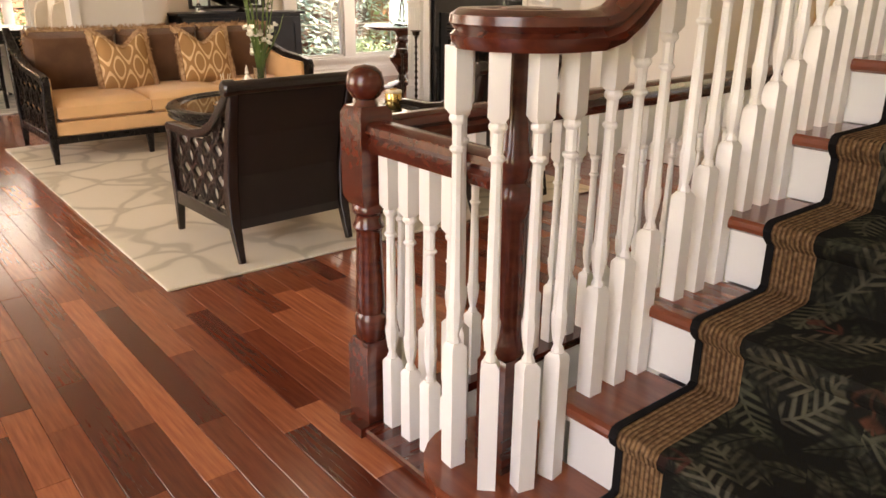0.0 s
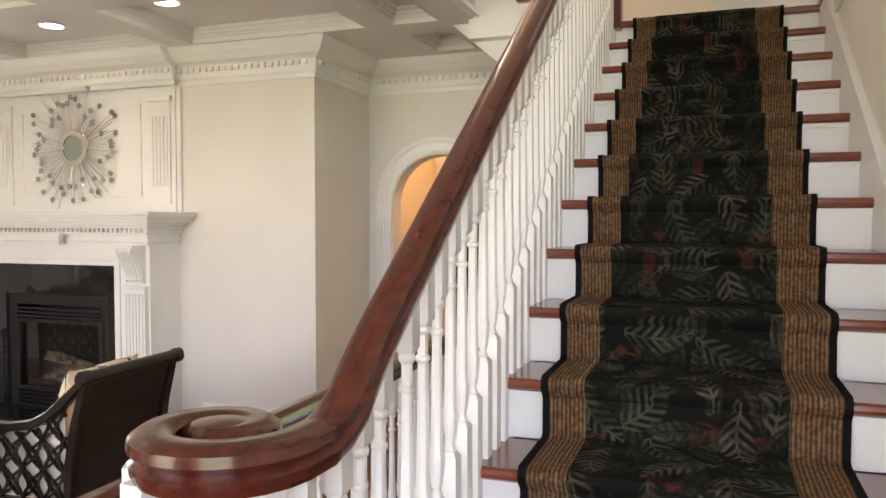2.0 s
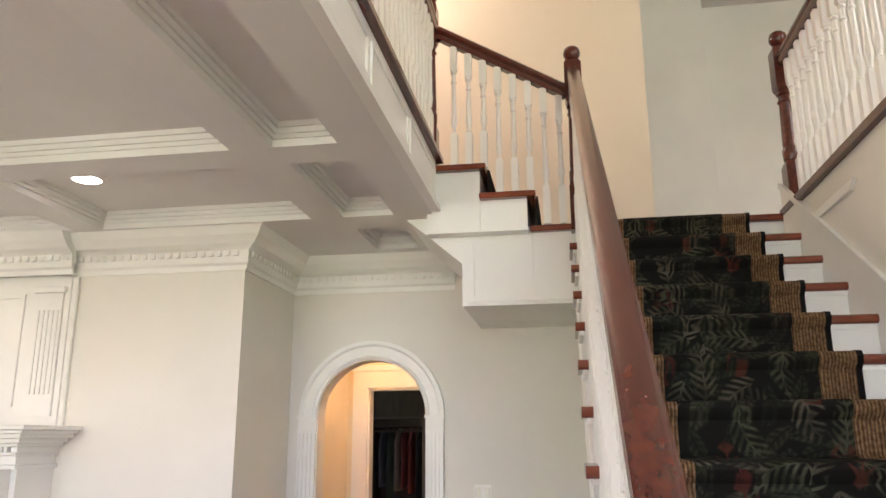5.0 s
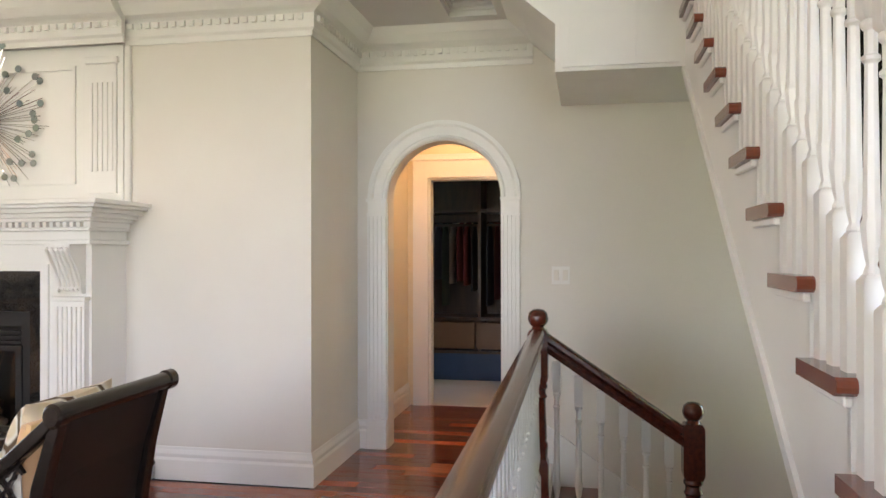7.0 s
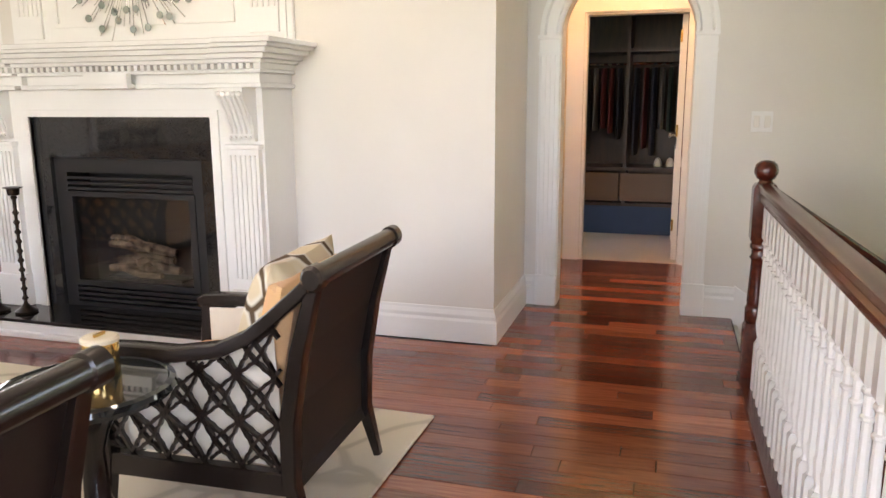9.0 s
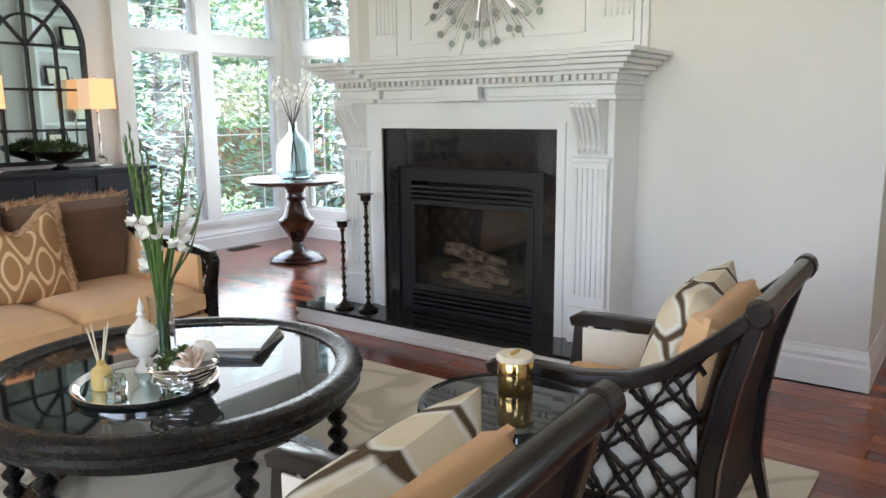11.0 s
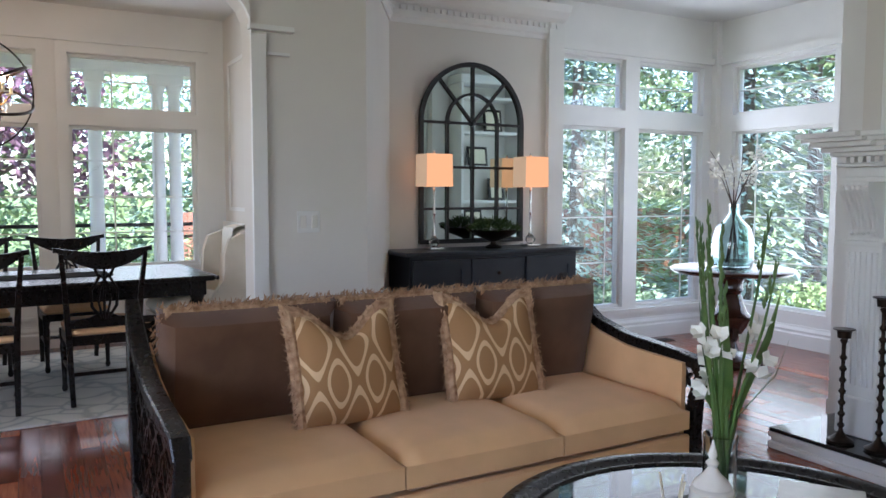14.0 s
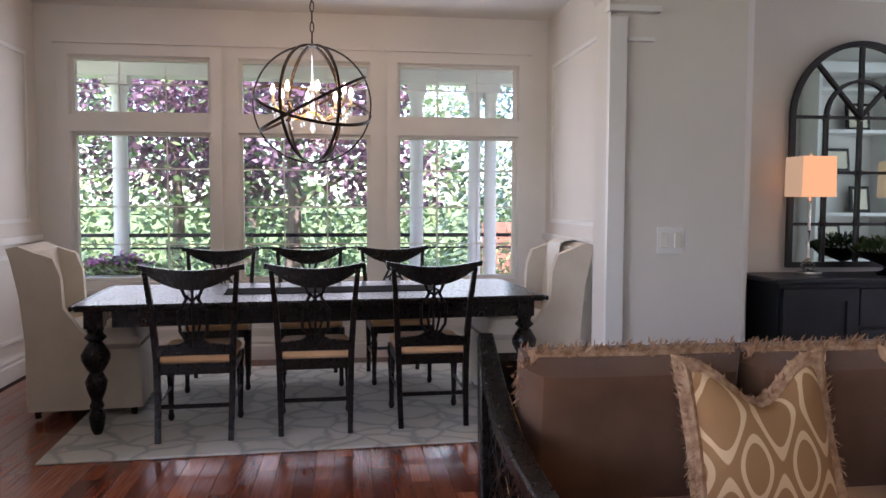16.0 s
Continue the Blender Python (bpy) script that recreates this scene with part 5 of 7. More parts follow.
def lounge_chair(at):
    """Low armchair, back to -y: swept arms, lattice sides, rolled top rail."""
    c = thing("armchair", "espresso wooden armchair with lattice sides and cream cushions", "armchair", "armchairs on the rug", at=at @ Matrix.Diagonal((1, 0.83, 0.955, 1)))
    W = 0.66
    def arm_top(y):
        t = min(1, max(0, (y + 0.02) / 0.42))
        return 0.80 - 0.23 * (1 - (1 - t) ** 2.2)
    for s in (-1, 1):
        x = s * (W / 2 - 0.03)
        path = [(x, -0.13, 0.86), (x, -0.06, 0.80), (x, 0.03, 0.73), (x, 0.13, 0.66), (x, 0.25, 0.61), (x, 0.42, 0.585), (x, 0.6, 0.585), (x, 0.74, 0.58), (x, 0.78, 0.565)]
        part("arm", bar(path, 0.06, 0.045, scales=[0.8, 0.95, 1, 1, 1, 1, 1, 1, 0.8]), ESPRESSO, c, smooth=True)
        part("front_leg", bar([(x, 0.74, 0.57), (x, 0.75, 0.40), (x, 0.74, 0.22), (x, 0.765, 0.0)], 0.05, 0.05, scales=[0.9, 1.1, 1.0, 0.6]), ESPRESSO, c, smooth=True)
        part("back_leg", bar([(x, -0.12, 0.84), (x, -0.05, 0.62), (x, -0.005, 0.4), (x, 0.0, 0.2), (x, -0.06, 0.0)], 0.05, 0.055, scales=[0.8, 1, 1.1, 1.0, 0.6]), ESPRESSO, c, smooth=True)
        part("side_rail", Geo().box(x - 0.02, x + 0.02, 0.0, 0.75, 0.16, 0.235, 0.004), ESPRESSO, c)
        part("lattice", lattice_geo(x, 0.02, 0.735, lambda y: arm_top(y) + 0.0, 0.235), ESPRESSO, c)
        part("side_lining", Geo().prism([(0.03, 0.24), (0.72, 0.24), (0.72, 0.55), (0.4, 0.56), (0.2, 0.6), (0.06, 0.68)], x - s * 0.026, x - s * 0.02, "yz"), LINING, c, "pale woven lining")
    back = [(0.0, 0.16), (0.015, 0.2), (0.01, 0.42), (-0.035, 0.62), (-0.105, 0.83)]
    g = Geo().prism([(y - 0.012, z) for y, z in back] + [(y + 0.03, z) for y, z in back[::-1]], -W / 2 + 0.05, W / 2 - 0.05, "yz")
    part("back_panel", g, LEATHER, c, "dark brown leather back panel")
    part("top_rail", Geo().lathe([(0.03, -W / 2 - 0.025), (0.04, -W / 2 - 0.015), (0.04, -W / 2 + 0.03), (0.034, -W / 2 + 0.035), (0.034, W / 2 - 0.035), (0.04, W / 2 - 0.03), (0.04, W / 2 + 0.015), (0.03, W / 2 + 0.025)], (0, -0.13, 0.855), 16, "x"), ESPRESSO, c, "rolled dark top rail", smooth=True)
    part("front_rail", Geo().box(-W / 2 + 0.05, W / 2 - 0.05, 0.72, 0.76, 0.16, 0.25, 0.005), ESPRESSO, c)
    part("seat_cushion", cushion(W - 0.11, 0.70, 0.17), LINEN, c, "thick cream seat cushion", smooth=True, at=(0, 0.42, 0.25))
    part("back_cushion", cushion(W - 0.13, 0.40, 0.10), LINEN, c, smooth=True, at=pose(0, 0.035, 0.60, -76, 0, 0))
    p = part("scatter_cushion", pillow_geo(0.5, 0.46, 0.24), LEAFCLOTH, c, "white cushion with brown and ochre leaf print", smooth=True, at=pose(0.02, 0.26, 0.43, 20, 0, 3))
    return c
chair_a = lounge_chair(pose(2.30, 3.80, 0.014, 0, 0, 2))
chair_b = copy_thing(chair_a, pose(3.695, 3.75, 0.014, 0, 0, 2))

def side_table(x, y):
    t = thing("side_table", "round espresso side table between the armchairs", "side table", at=(x, y, 0.014))
    part("top", Geo().lathe([(0.2, 0.515), (0.222, 0.52), (0.23, 0.535), (0.226, 0.548), (0.21, 0.552), (0.206, 0.548), (0.002, 0.548)], seg=40), SMOKED, t, "dark glossy stone top", smooth=True)
    part("stem", Geo().lathe([(0.03, 0.05), (0.05, 0.09), (0.06, 0.16), (0.035, 0.22), (0.03, 0.36), (0.05, 0.42), (0.09, 0.5), (0.12, 0.515)], seg=20), ESPRESSO, t, smooth=True)
    part("base", Geo().lathe([(0.17, 0.0), (0.18, 0.015), (0.16, 0.03), (0.06, 0.05), (0.03, 0.06)], seg=28), ESPRESSO, t, smooth=True)
side_table(3.13, 4.19)
tin = thing("candle_jar", "brass candle tin with a cream lid on the side table", "candle", at=(3.215, 4.21, 0.563))
part("jar", Geo().lathe([(0.046, 0.0), (0.048, 0.003), (0.048, 0.085), (0.046, 0.088)], seg=28), BRASS, tin, smooth=True)
part("lid", Geo().lathe([(0.048, 0.0882), (0.051, 0.09), (0.051, 0.1), (0.046, 0.104), (0.002, 0.104)], seg=28), WAX, tin, "cream lid")
part("lid_handle", Geo().box(-0.022, 0.022, -0.004, 0.004, 0.104, 0.114, 0.002), BRASS, tin)

def sofa(at):
    s = thing("sofa", "cream three-seat sofa with a black wooden frame and brown back cushions", "sofa", at=at)
    L, D = 2.11, 0.86
    part("front_rail", Geo().box(-L / 2 + 0.05, L / 2 - 0.05, 0.03, 0.06, 0.19, 0.29, 0.01), LINEN, s)
    part("seat_base", Geo().box(-L / 2 + 0.05, L / 2 - 0.05, 0.06, D - 0.04, 0.19, 0.285), LINEN, s)
    part("black_rail", Geo().box(-L / 2 + 0.04, L / 2 - 0.04, 0.02, 0.075, 0.14, 0.19, 0.006), EBONY, s)
    part("back_frame", Geo().prism([(D - 0.02, 0.14), (D + 0.03, 0.14), (D + 0.10, 0.80), (D + 0.06, 0.82), (D + 0.03, 0.80)], -L / 2 + 0.04, L / 2 - 0.04, "yz"), EBONY, s)
    w = (L - 0.14) / 3
    for i in range(3):
        x = -L / 2 + 0.07 + w * (i + 0.5)
        part("seat_cushion", cushion(w - 0.006, 0.74, 0.135, 0.03, 0.022), LINEN, s, "cream piped seat cushion", smooth=True, at=(x, 0.39, 0.288))
        b = part("back_cushion", cushion(w - 0.004, 0.50, 0.17, 0.05, 0.05), VELVET, s, "brown velvet back cushion", smooth=True, at=pose(x, 0.80, 0.645, 102, 0, 0))
        part("fringe", Geo().tube([(-w / 2 + 0.02, 0.236, 0.1), (0, 0.24, 0.102), (w / 2 - 0.02, 0.236, 0.1)], 0.026, 8), FRINGE, b, "tan brush fringe")
        part("fringe", fringe_geo([(-w / 2 + 0.015, 0.232, 0.09), (w / 2 - 0.015, 0.232, 0.09), (-w / 2 + 0.015, 0.232, 0.11), (w / 2 - 0.015, 0.232, 0.11), (-w / 2 + 0.015, 0.235, 0.1), (w / 2 - 0.015, 0.235, 0.1)], 0.032, 40 + i, 0.075, Vector((0, 1, 0.45))), FRINGE, b, "tan brush fringe")
        part("fringe", fringe_geo([(-w / 2 + 0.0, -0.2, 0.1), (-w / 2 + 0.0, 0.22, 0.1)], 0.034, 60 + i, 0.05, Vector((-0.6, 0, 0.6))), FRINGE, b, "tan brush fringe")
    for e in (-1, 1):
        x = e * (L / 2 - 0.02)
        path = [(x, D + 0.07, 0.87), (x, D - 0.06, 0.76), (x, D - 0.22, 0.67), (x, D - 0.42, 0.625), (x, D - 0.62, 0.61), (x, 0.12, 0.60), (x, 0.03, 0.585), (x, 0.0, 0.54)]
        part("arm", bar(path, 0.06, 0.05, scales=[0.8, 1, 1, 1, 1, 1, 1, 0.9]), EBONY, s, smooth=True)
        part("front_leg", bar([(x, 0.0, 0.56), (x, 0.035, 0.44), (x, 0.05, 0.3), (x, 0.04, 0.16), (x, 0.02, 0.0)], 0.055, 0.05, scales=[0.8, 1.0, 1.1, 1.0, 0.55]), EBONY, s, smooth=True)
        part("back_leg", bar([(x, D + 0.05, 0.86), (x, D, 0.5), (x, D - 0.02, 0.2), (x, D + 0.03, 0.0)], 0.055, 0.05, scales=[0.9, 1.1, 1.0, 0.6]), EBONY, s, smooth=True)
        part("side_rail", Geo().box(x - 0.022, x + 0.022, 0.04, D, 0.15, 0.21, 0.004), EBONY, s)
        part("lattice", lattice_geo(x, 0.06, D - 0.02, lambda y: 0.6 if y < 0.45 else 0.6 + (y - 0.45) * 0.42, 0.21), EBONY, s)
        part("side_lining", Geo().prism([(0.07, 0.25), (D - 0.03, 0.25), (D - 0.03, 0.73), (D - 0.25, 0.64), (0.4, 0.6), (0.07, 0.585)], x - e * 0.05, x - e * 0.025, "yz"), LINEN, s, "cream upholstered inner arm")
    for x in (-0.36, 0.36):
        part("middle_leg", bar([(x, 0.05, 0.15), (x, 0.045, 0.0)], 0.05, 0.05, scales=[1.0, 0.6]), EBONY, s)
    return s
SOFA = pose(2.87, 6.352, 0.014, 0, 0, 1.1)
sofa(SOFA)
def scatter(x, y, z, rot, lean, seed):
    m = SOFA @ pose(x, y, z, lean, 0, rot)
    p = thing("throw_pillow", "tan and cream patterned pillow with a brush fringe on the sofa", "pillow", "pillows on the sofa", at=m)
    part("cover", pillow_geo(0.43, 0.44, 0.17, 0.11), FIGURED, p, smooth=True)
    pts = []
    for a, b in [(-1, -1), (-1, 0), (-1, 0.6)] + [(-1 + 0.2 * i, 1) for i in range(11)] + [(1, 0.6), (1, 0), (1, -1)]:
        z = (b + 1) / 2 * 0.44
        if b == 1:
            z = (z - 0.11 * (0.5 + 0.5 * math.cos(math.pi * min(1, abs(a) * 1.2)))) * (1 - 0.06 * (1 - a * a))
        pts.append((a * 0.215 * (1 - 0.05 * (1 - b * b)), 0, z))
    g = Geo().tube(pts, 0.024, 8, up=(0, 1, 0))
    for k in range(6):
        for (p0, p1) in zip(pts, pts[1:]):
            mid = (Vector(p0) + Vector(p1)) / 2 - Vector((0, 0, 0.215))
            g2 = fringe_geo([p0, p1], 0.028, seed + k, 0.04, Vector((mid.x, 0, mid.z)).normalized())
            g.add(g2.v, g2.f)
    part("fringe", g, FRINGE, p, "tan brush fringe")
scatter(-0.33, 0.44, 0.43, 4, -17, 5)
scatter(0.33, 0.46, 0.43, -3, -17, 15)

def coffee_table(x, y):
    t = thing("coffee_table", "large round black coffee table with a glass top and turned legs", "coffee table", at=(x, y, 0.014))
    R = 0.62
    part("rim", Geo().lathe([(R - 0.09, 0.40), (R - 0.02, 0.40), (R - 0.005, 0.41), (R - 0.015, 0.425), (R, 0.44), (R + 0.005, 0.455), (R - 0.005, 0.47), (R - 0.03, 0.478), (R - 0.055, 0.475), (R - 0.07, 0.466), (R - 0.085, 0.466), (R - 0.09, 0.46)], seg=64, ring=True), EBONY, t, "moulded black rim", smooth=True)
    part("glass_top", Geo().lathe([(0.002, 0.452), (R - 0.086, 0.452), (R - 0.086, 0.459), (0.002, 0.459)], seg=64), SMOKED, t, "dark reflective glass")
    part("apron", Geo().lathe([(R - 0.10, 0.36), (R - 0.06, 0.36), (R - 0.05, 0.40), (R - 0.1, 0.40)], seg=48, ring=True), EBONY, t, smooth=True)
    for k in range(6):
        a = radians(60 * k + 15)
        prof = [(0.016, 0.0), (0.024, 0.02), (0.02, 0.035)]
        z = 0.05
        while z < 0.3:
            prof += [(0.018, z), (0.034, z + 0.02), (0.036, z + 0.03), (0.018, z + 0.05)]
            z += 0.058
        prof += [(0.03, 0.345), (0.034, 0.36)]
        part("leg", Geo().lathe(prof, (0.53 * math.cos(a), 0.53 * math.sin(a), 0), 12), EBONY, t, smooth=True)
    part("shelf_ring", Geo().lathe([(0.46, 0.03), (0.53, 0.03), (0.53, 0.05), (0.46, 0.05)], seg=40, ring=True), EBONY, t)
CT = (2.95, 5.36)
coffee_table(*CT)
TZ = 0.014 + 0.459
tray = thing("tray", "round mirrored silver tray on the coffee table", "tray", at=(CT[0] - 0.14, CT[1] - 0.06, TZ))
part("mirror_plate", Geo().lathe([(0.19, 0.0), (0.19, 0.01), (0.002, 0.01)], seg=40), MIRROR, tray)
part("rim", Geo().lathe([(0.19, 0.0), (0.215, 0.006), (0.22, 0.022), (0.212, 0.022), (0.192, 0.012)], seg=40, ring=True), CHROME, tray, smooth=True)
TY = TZ + 0.011
urn = thing("lidded_urn", "white ceramic lidded urn with a finial on the tray", "urn", at=(CT[0] - 0.08, CT[1] + 0.04, TY))
part("body", Geo().lathe([(0.032, 0), (0.034, 0.008), (0.014, 0.03), (0.016, 0.045), (0.04, 0.065), (0.052, 0.1), (0.05, 0.125), (0.035, 0.135)], seg=24), CERAMIC, urn, smooth=True)
part("lid", Geo().lathe([(0.045, 0.1355), (0.04, 0.145), (0.02, 0.165), (0.01, 0.18), (0.016, 0.19), (0.008, 0.2), (0.011, 0.21), (0.004, 0.235), (0.001, 0.245)], seg=20), CERAMIC, urn, "pointed ceramic lid", smooth=True)
vase = thing("vase", "clear glass vase of white gladioli on the coffee table", "flower vase", at=(CT[0] + 0.06, CT[1] + 0.14, TZ))
part("glass", Geo().lathe([(0.04, 0.0), (0.042, 0.01), (0.042, 0.2), (0.045, 0.22), (0.042, 0.22), (0.038, 0.2), (0.038, 0.012), (0.002, 0.012)], seg=24), CLEAR, vase, smooth=True)
fr = random.Random(21)
for k in range(11):
    a = fr.uniform(0, 6.28)
    s = fr.uniform(0.05, 0.2)
    h = fr.uniform(0.5, 0.83)
    tip = Vector((s * math.cos(a), s * math.sin(a), h))
    st = [Vector((0.02 * math.cos(a + 2), 0.02 * math.sin(a + 2), 0.02)), Vector((0.3 * tip.x, 0.3 * tip.y, 0.3)), tip * 0.75, tip]
    part("stem", Geo().tube(st, 0.004, 6, scales=[1, 1, 0.9, 0.4]), GREEN, vase, smooth=True)
    g, fl = Geo(), Geo()
    for j in range(9):
        f = 0.52 + 0.05 * j
        p = st[1].lerp(tip, f)
        o = Vector((math.cos(a + 1.5 + j * 2.4), math.sin(a + 1.5 + j * 2.4), 0.9)).normalized()
        if j < 3 and k < 7:
            for q in range(5):
                b = q * 1.256
                d = (o + Vector((math.cos(b), math.sin(b), math.sin(b) * 0.5)) * 0.75).normalized() * 0.04
                sd = d.cross(o).normalized() * 0.016
                c0 = p + o * 0.008 - Vector((0, 0, 0.12))
                fl.add([c0, c0 + d * 0.6 + sd, c0 + d, c0 + d * 0.6 - sd], [(0, 1, 2, 3)])
        else:
            g.lathe([(0.001, 0), (0.007 - j * 0.0004, 0.012), (0.001, 0.03)], p + o * 0.004, 6)
    tagged(part("buds", g, GREEN, vase), kind="stuff")
    if fl.v:
        part("bloom", fl, PETAL, vase, "white gladiolus bloom")
    lf = Geo()
    t2 = Vector((tip.x * 1.1 + 0.03, tip.y * 1.1, h * 0.72))
    lf.sweep([(-0.011, 0), (0, 0.002), (0.011, 0), (0, -0.001)], [st[0], st[1] * 0.9 + Vector((0.01, 0, 0)), t2 * 0.8, t2], scales=[0.7, 1, 1, 0.1])
    part("leaf", lf, GREEN, vase)
bowl = thing("shell_basket", "silver wire basket with coral, shells and succulents on the tray", "decorative bowl", at=(CT[0] - 0.10, CT[1] - 0.20, TY))
for k in range(7):
    r = 0.05 + 0.055 * (k / 6) ** 0.6
    part("ring", Geo().tube([(r * math.cos(i * 0.2618), r * math.sin(i * 0.2618), 0.006 + 0.013 * k + 0.003 * math.sin(i * 1.9 + k)) for i in range(24)], 0.004, 5, closed=True), CHROME, bowl)
part("bowl_lining", Geo().lathe([(0.04, 0.002), (0.06, 0.015), (0.09, 0.05), (0.1, 0.075), (0.095, 0.075), (0.002, 0.06)], seg=20), CHROME, bowl, smooth=True)
part("shell", Geo().lathe([(0.002, -0.035), (0.025, -0.028), (0.038, 0), (0.025, 0.028), (0.002, 0.035)], (0.06, -0.02, 0.105), 14), CERAMIC, bowl, "round white urchin shell", smooth=True)
g = Geo()
for k in range(22):
    a, e = fr.uniform(0, 6.28), fr.uniform(0.2, 1.4)
    d = Vector((math.cos(a) * math.cos(e), math.sin(a) * math.cos(e), math.sin(e)))
    c0 = Vector((0.0, -0.045, 0.075))
    g.tube([c0, c0 + d * 0.03, c0 + d * 0.055 + Vector((0, 0, 0.006))], 0.008, 6, scales=[1, 0.8, 0.4])
part("coral", g, material("pink_coral", (0.62, 0.48, 0.38), 0.8, bump=0.5, bump_scale=150), bowl, "pale branching coral", smooth=True)
g = Geo()
for c0 in ((-0.05, 0.02, 0.08), (-0.01, 0.05, 0.085), (0.04, 0.05, 0.09)):
    for k in range(16):
        a = k * 2.4
        d = Vector((math.cos(a), math.sin(a), 0.4 + k * 0.09)).normalized() * (0.042 - k * 0.0015)
        sd = Vector((-math.sin(a), math.cos(a), 0)) * 0.012
        c1 = Vector(c0)
        g.add([c1, c1 + d * 0.6 + sd, c1 + d, c1 + d * 0.6 - sd, c1 + d * 0.6 - Vector((0, 0, 0.006))], [(0, 1, 2, 4), (0, 4, 2, 3), (0, 3, 2, 1)])
part("succulent", g, GREEN, bowl)
diff = thing("reed_diffuser", "small glass reed diffuser with pale reeds on the tray", "diffuser", at=(CT[0] - 0.25, CT[1] + 0.0, TY))
part("bottle", Geo().lathe([(0.03, 0), (0.032, 0.004), (0.032, 0.06), (0.014, 0.075), (0.013, 0.09)], seg=16), material("amber_liquid_glass", (0.6, 0.42, 0.16), 0.1, spec=0.6), diff, smooth=True)
for k in range(4):
    a = k * 1.6
    part("reed", Geo().tube([(0, 0, 0.05), (0.035 * math.cos(a), 0.035 * math.sin(a), 0.2)], 0.0028, 5), WAX, diff)
tl = thing("tea_light_holder", "faceted clear glass tea light holder on the tray", "candle holder", at=(CT[0] - 0.26, CT[1] - 0.09, TY))
part("holder", Geo().lathe([(0.028, 0), (0.034, 0.03), (0.03, 0.06), (0.024, 0.06), (0.024, 0.02), (0.002, 0.02)], seg=8), CLEAR, tl)
for k in range(3):
    tagged(part("magazine", Geo().box(-0.14, 0.14, -0.105, 0.105, 0, 0.011, 0.001), material("magazine_cover", [(0.55, 0.53, 0.5), (0.16, 0.14, 0.13), (0.5, 0.5, 0.48)][k], 0.25, scale=7, second=[(0.25, 0.27, 0.3), (0.4, 0.38, 0.35), (0.62, 0.62, 0.6)][k]), at=pose(CT[0] + 0.30, CT[1] + 0.02, TZ + 0.0005 + 0.0115 * k, 0, 0, 25 + 5 * k)), "glossy magazine in a small stack on the glass", "magazine", "magazines on the coffee table")

# ---- console, mirror and lamps ----
con = thing("console_cabinet", "dark blue-black wooden console cabinet against the wall", "console")
NAVY = material("blue_black_paint", (0.012, 0.016, 0.024), 0.35, second=(0.02, 0.025, 0.035), scale=5, bump=0.1, bump_scale=60)
part("top", Geo().box(3.72, 5.24, 8.79, 9.195, 0.868, 0.898, 0.006), NAVY, con)
part("body", Geo().box(3.76, 5.19, 8.83, 9.19, 0.08, 0.868), NAVY, con)
for k in range(3):
    x0 = 3.775 + 0.47 * k
    if k == 1:
        for z0, z1 in ((0.62, 0.84), (0.37, 0.6), (0.12, 0.35)):
            d = part("drawer", Geo().box(x0, x0 + 0.455, 8.81, 8.83, z0, z1, 0.005), NAVY, con)
            part("knob", Geo().lathe([(0.006, 0), (0.006, 0.012), (0.014, 0.018), (0.012, 0.026), (0.002, 0.028)], (x0 + 0.227, 8.782, (z0 + z1) / 2), 12, "y"), BRONZE, d, smooth=True)
    else:
        d = part("door", Geo().box(x0, x0 + 0.455, 8.815, 8.83, 0.12, 0.84, 0.004), NAVY, con)
        g = Geo()
        panel_frame(g, "y", 8.815, x0, x0 + 0.455, 0.12, 0.84, 0.07, -0.012)
        part("door_frame", g, NAVY, d)
        part("knob", Geo().lathe([(0.006, 0), (0.006, 0.012), (0.014, 0.018), (0.012, 0.026), (0.002, 0.028)], (x0 + (0.42 if k == 0 else 0.035), 8.776, 0.55), 12, "y"), BRONZE, d, smooth=True)
part("plinth", Geo().box(3.75, 5.21, 8.82, 9.19, 0.0, 0.08, 0.006), NAVY, con)

arm = thing("arched_mirror", "arched window-pane mirror in a black iron frame on the console", "mirror")
MX, MW, MB, MS, MY = 4.455, 0.44, 0.945, 1.83, 9.165
out = [(MX + MW, MB)] + [(x, z) for x, z in arc(MX, MS, MW, 0, 180, 28)] + [(MX - MW, MB)]
part("mirror_glass", Geo().prism(out, MY + 0.002, MY + 0.008, "xz"), MIRROR, arm)
part("frame", Geo().sweep([(-0.016, -0.014), (0.016, -0.014), (0.016, 0.014), (-0.016, 0.014)], [(x, MY - 0.006, z) for x, z in out], (0, 1, 0), closed=True), IRON, arm)
def mbar(p, q, w=0.009):
    part("glazing_bar", Geo().sweep([(-w, -0.008), (w, -0.008), (w, 0.008), (-w, 0.008)], [(p[0], MY - 0.007, p[1]), (q[0], MY - 0.007, q[1])], (0, 1, 0)), IRON, arm)
for x in (-0.22, 0.0, 0.22):
    mbar((MX + x, MB), (MX + x, MS - (0.0 if x else 0.02)))
for z in (1.19, 1.50, MS):
    mbar((MX - MW, z), (MX + MW, z))
for a in (48, 90, 132):
    mbar((MX, MS), (MX + MW * math.cos(radians(a)), MS + MW * math.sin(radians(a))))
part("inner_arc", Geo().sweep([(-0.009, -0.008), (0.009, -0.008), (0.009, 0.008), (-0.009, 0.008)], [(x, MY - 0.0072, z) for x, z in arc(MX, MS, 0.22, 0, 180, 18)], (0, 1, 0)), IRON, arm)
for x in (-0.22, 0, 0.22):
    for z in (1.19, 1.50, MS):
        part("rosette", Geo().lathe([(0.002, -0.01), (0.018, -0.006), (0.018, 0.004), (0.002, 0.006)], (MX + x, MY - 0.016, z), 10, "y"), IRON, arm)

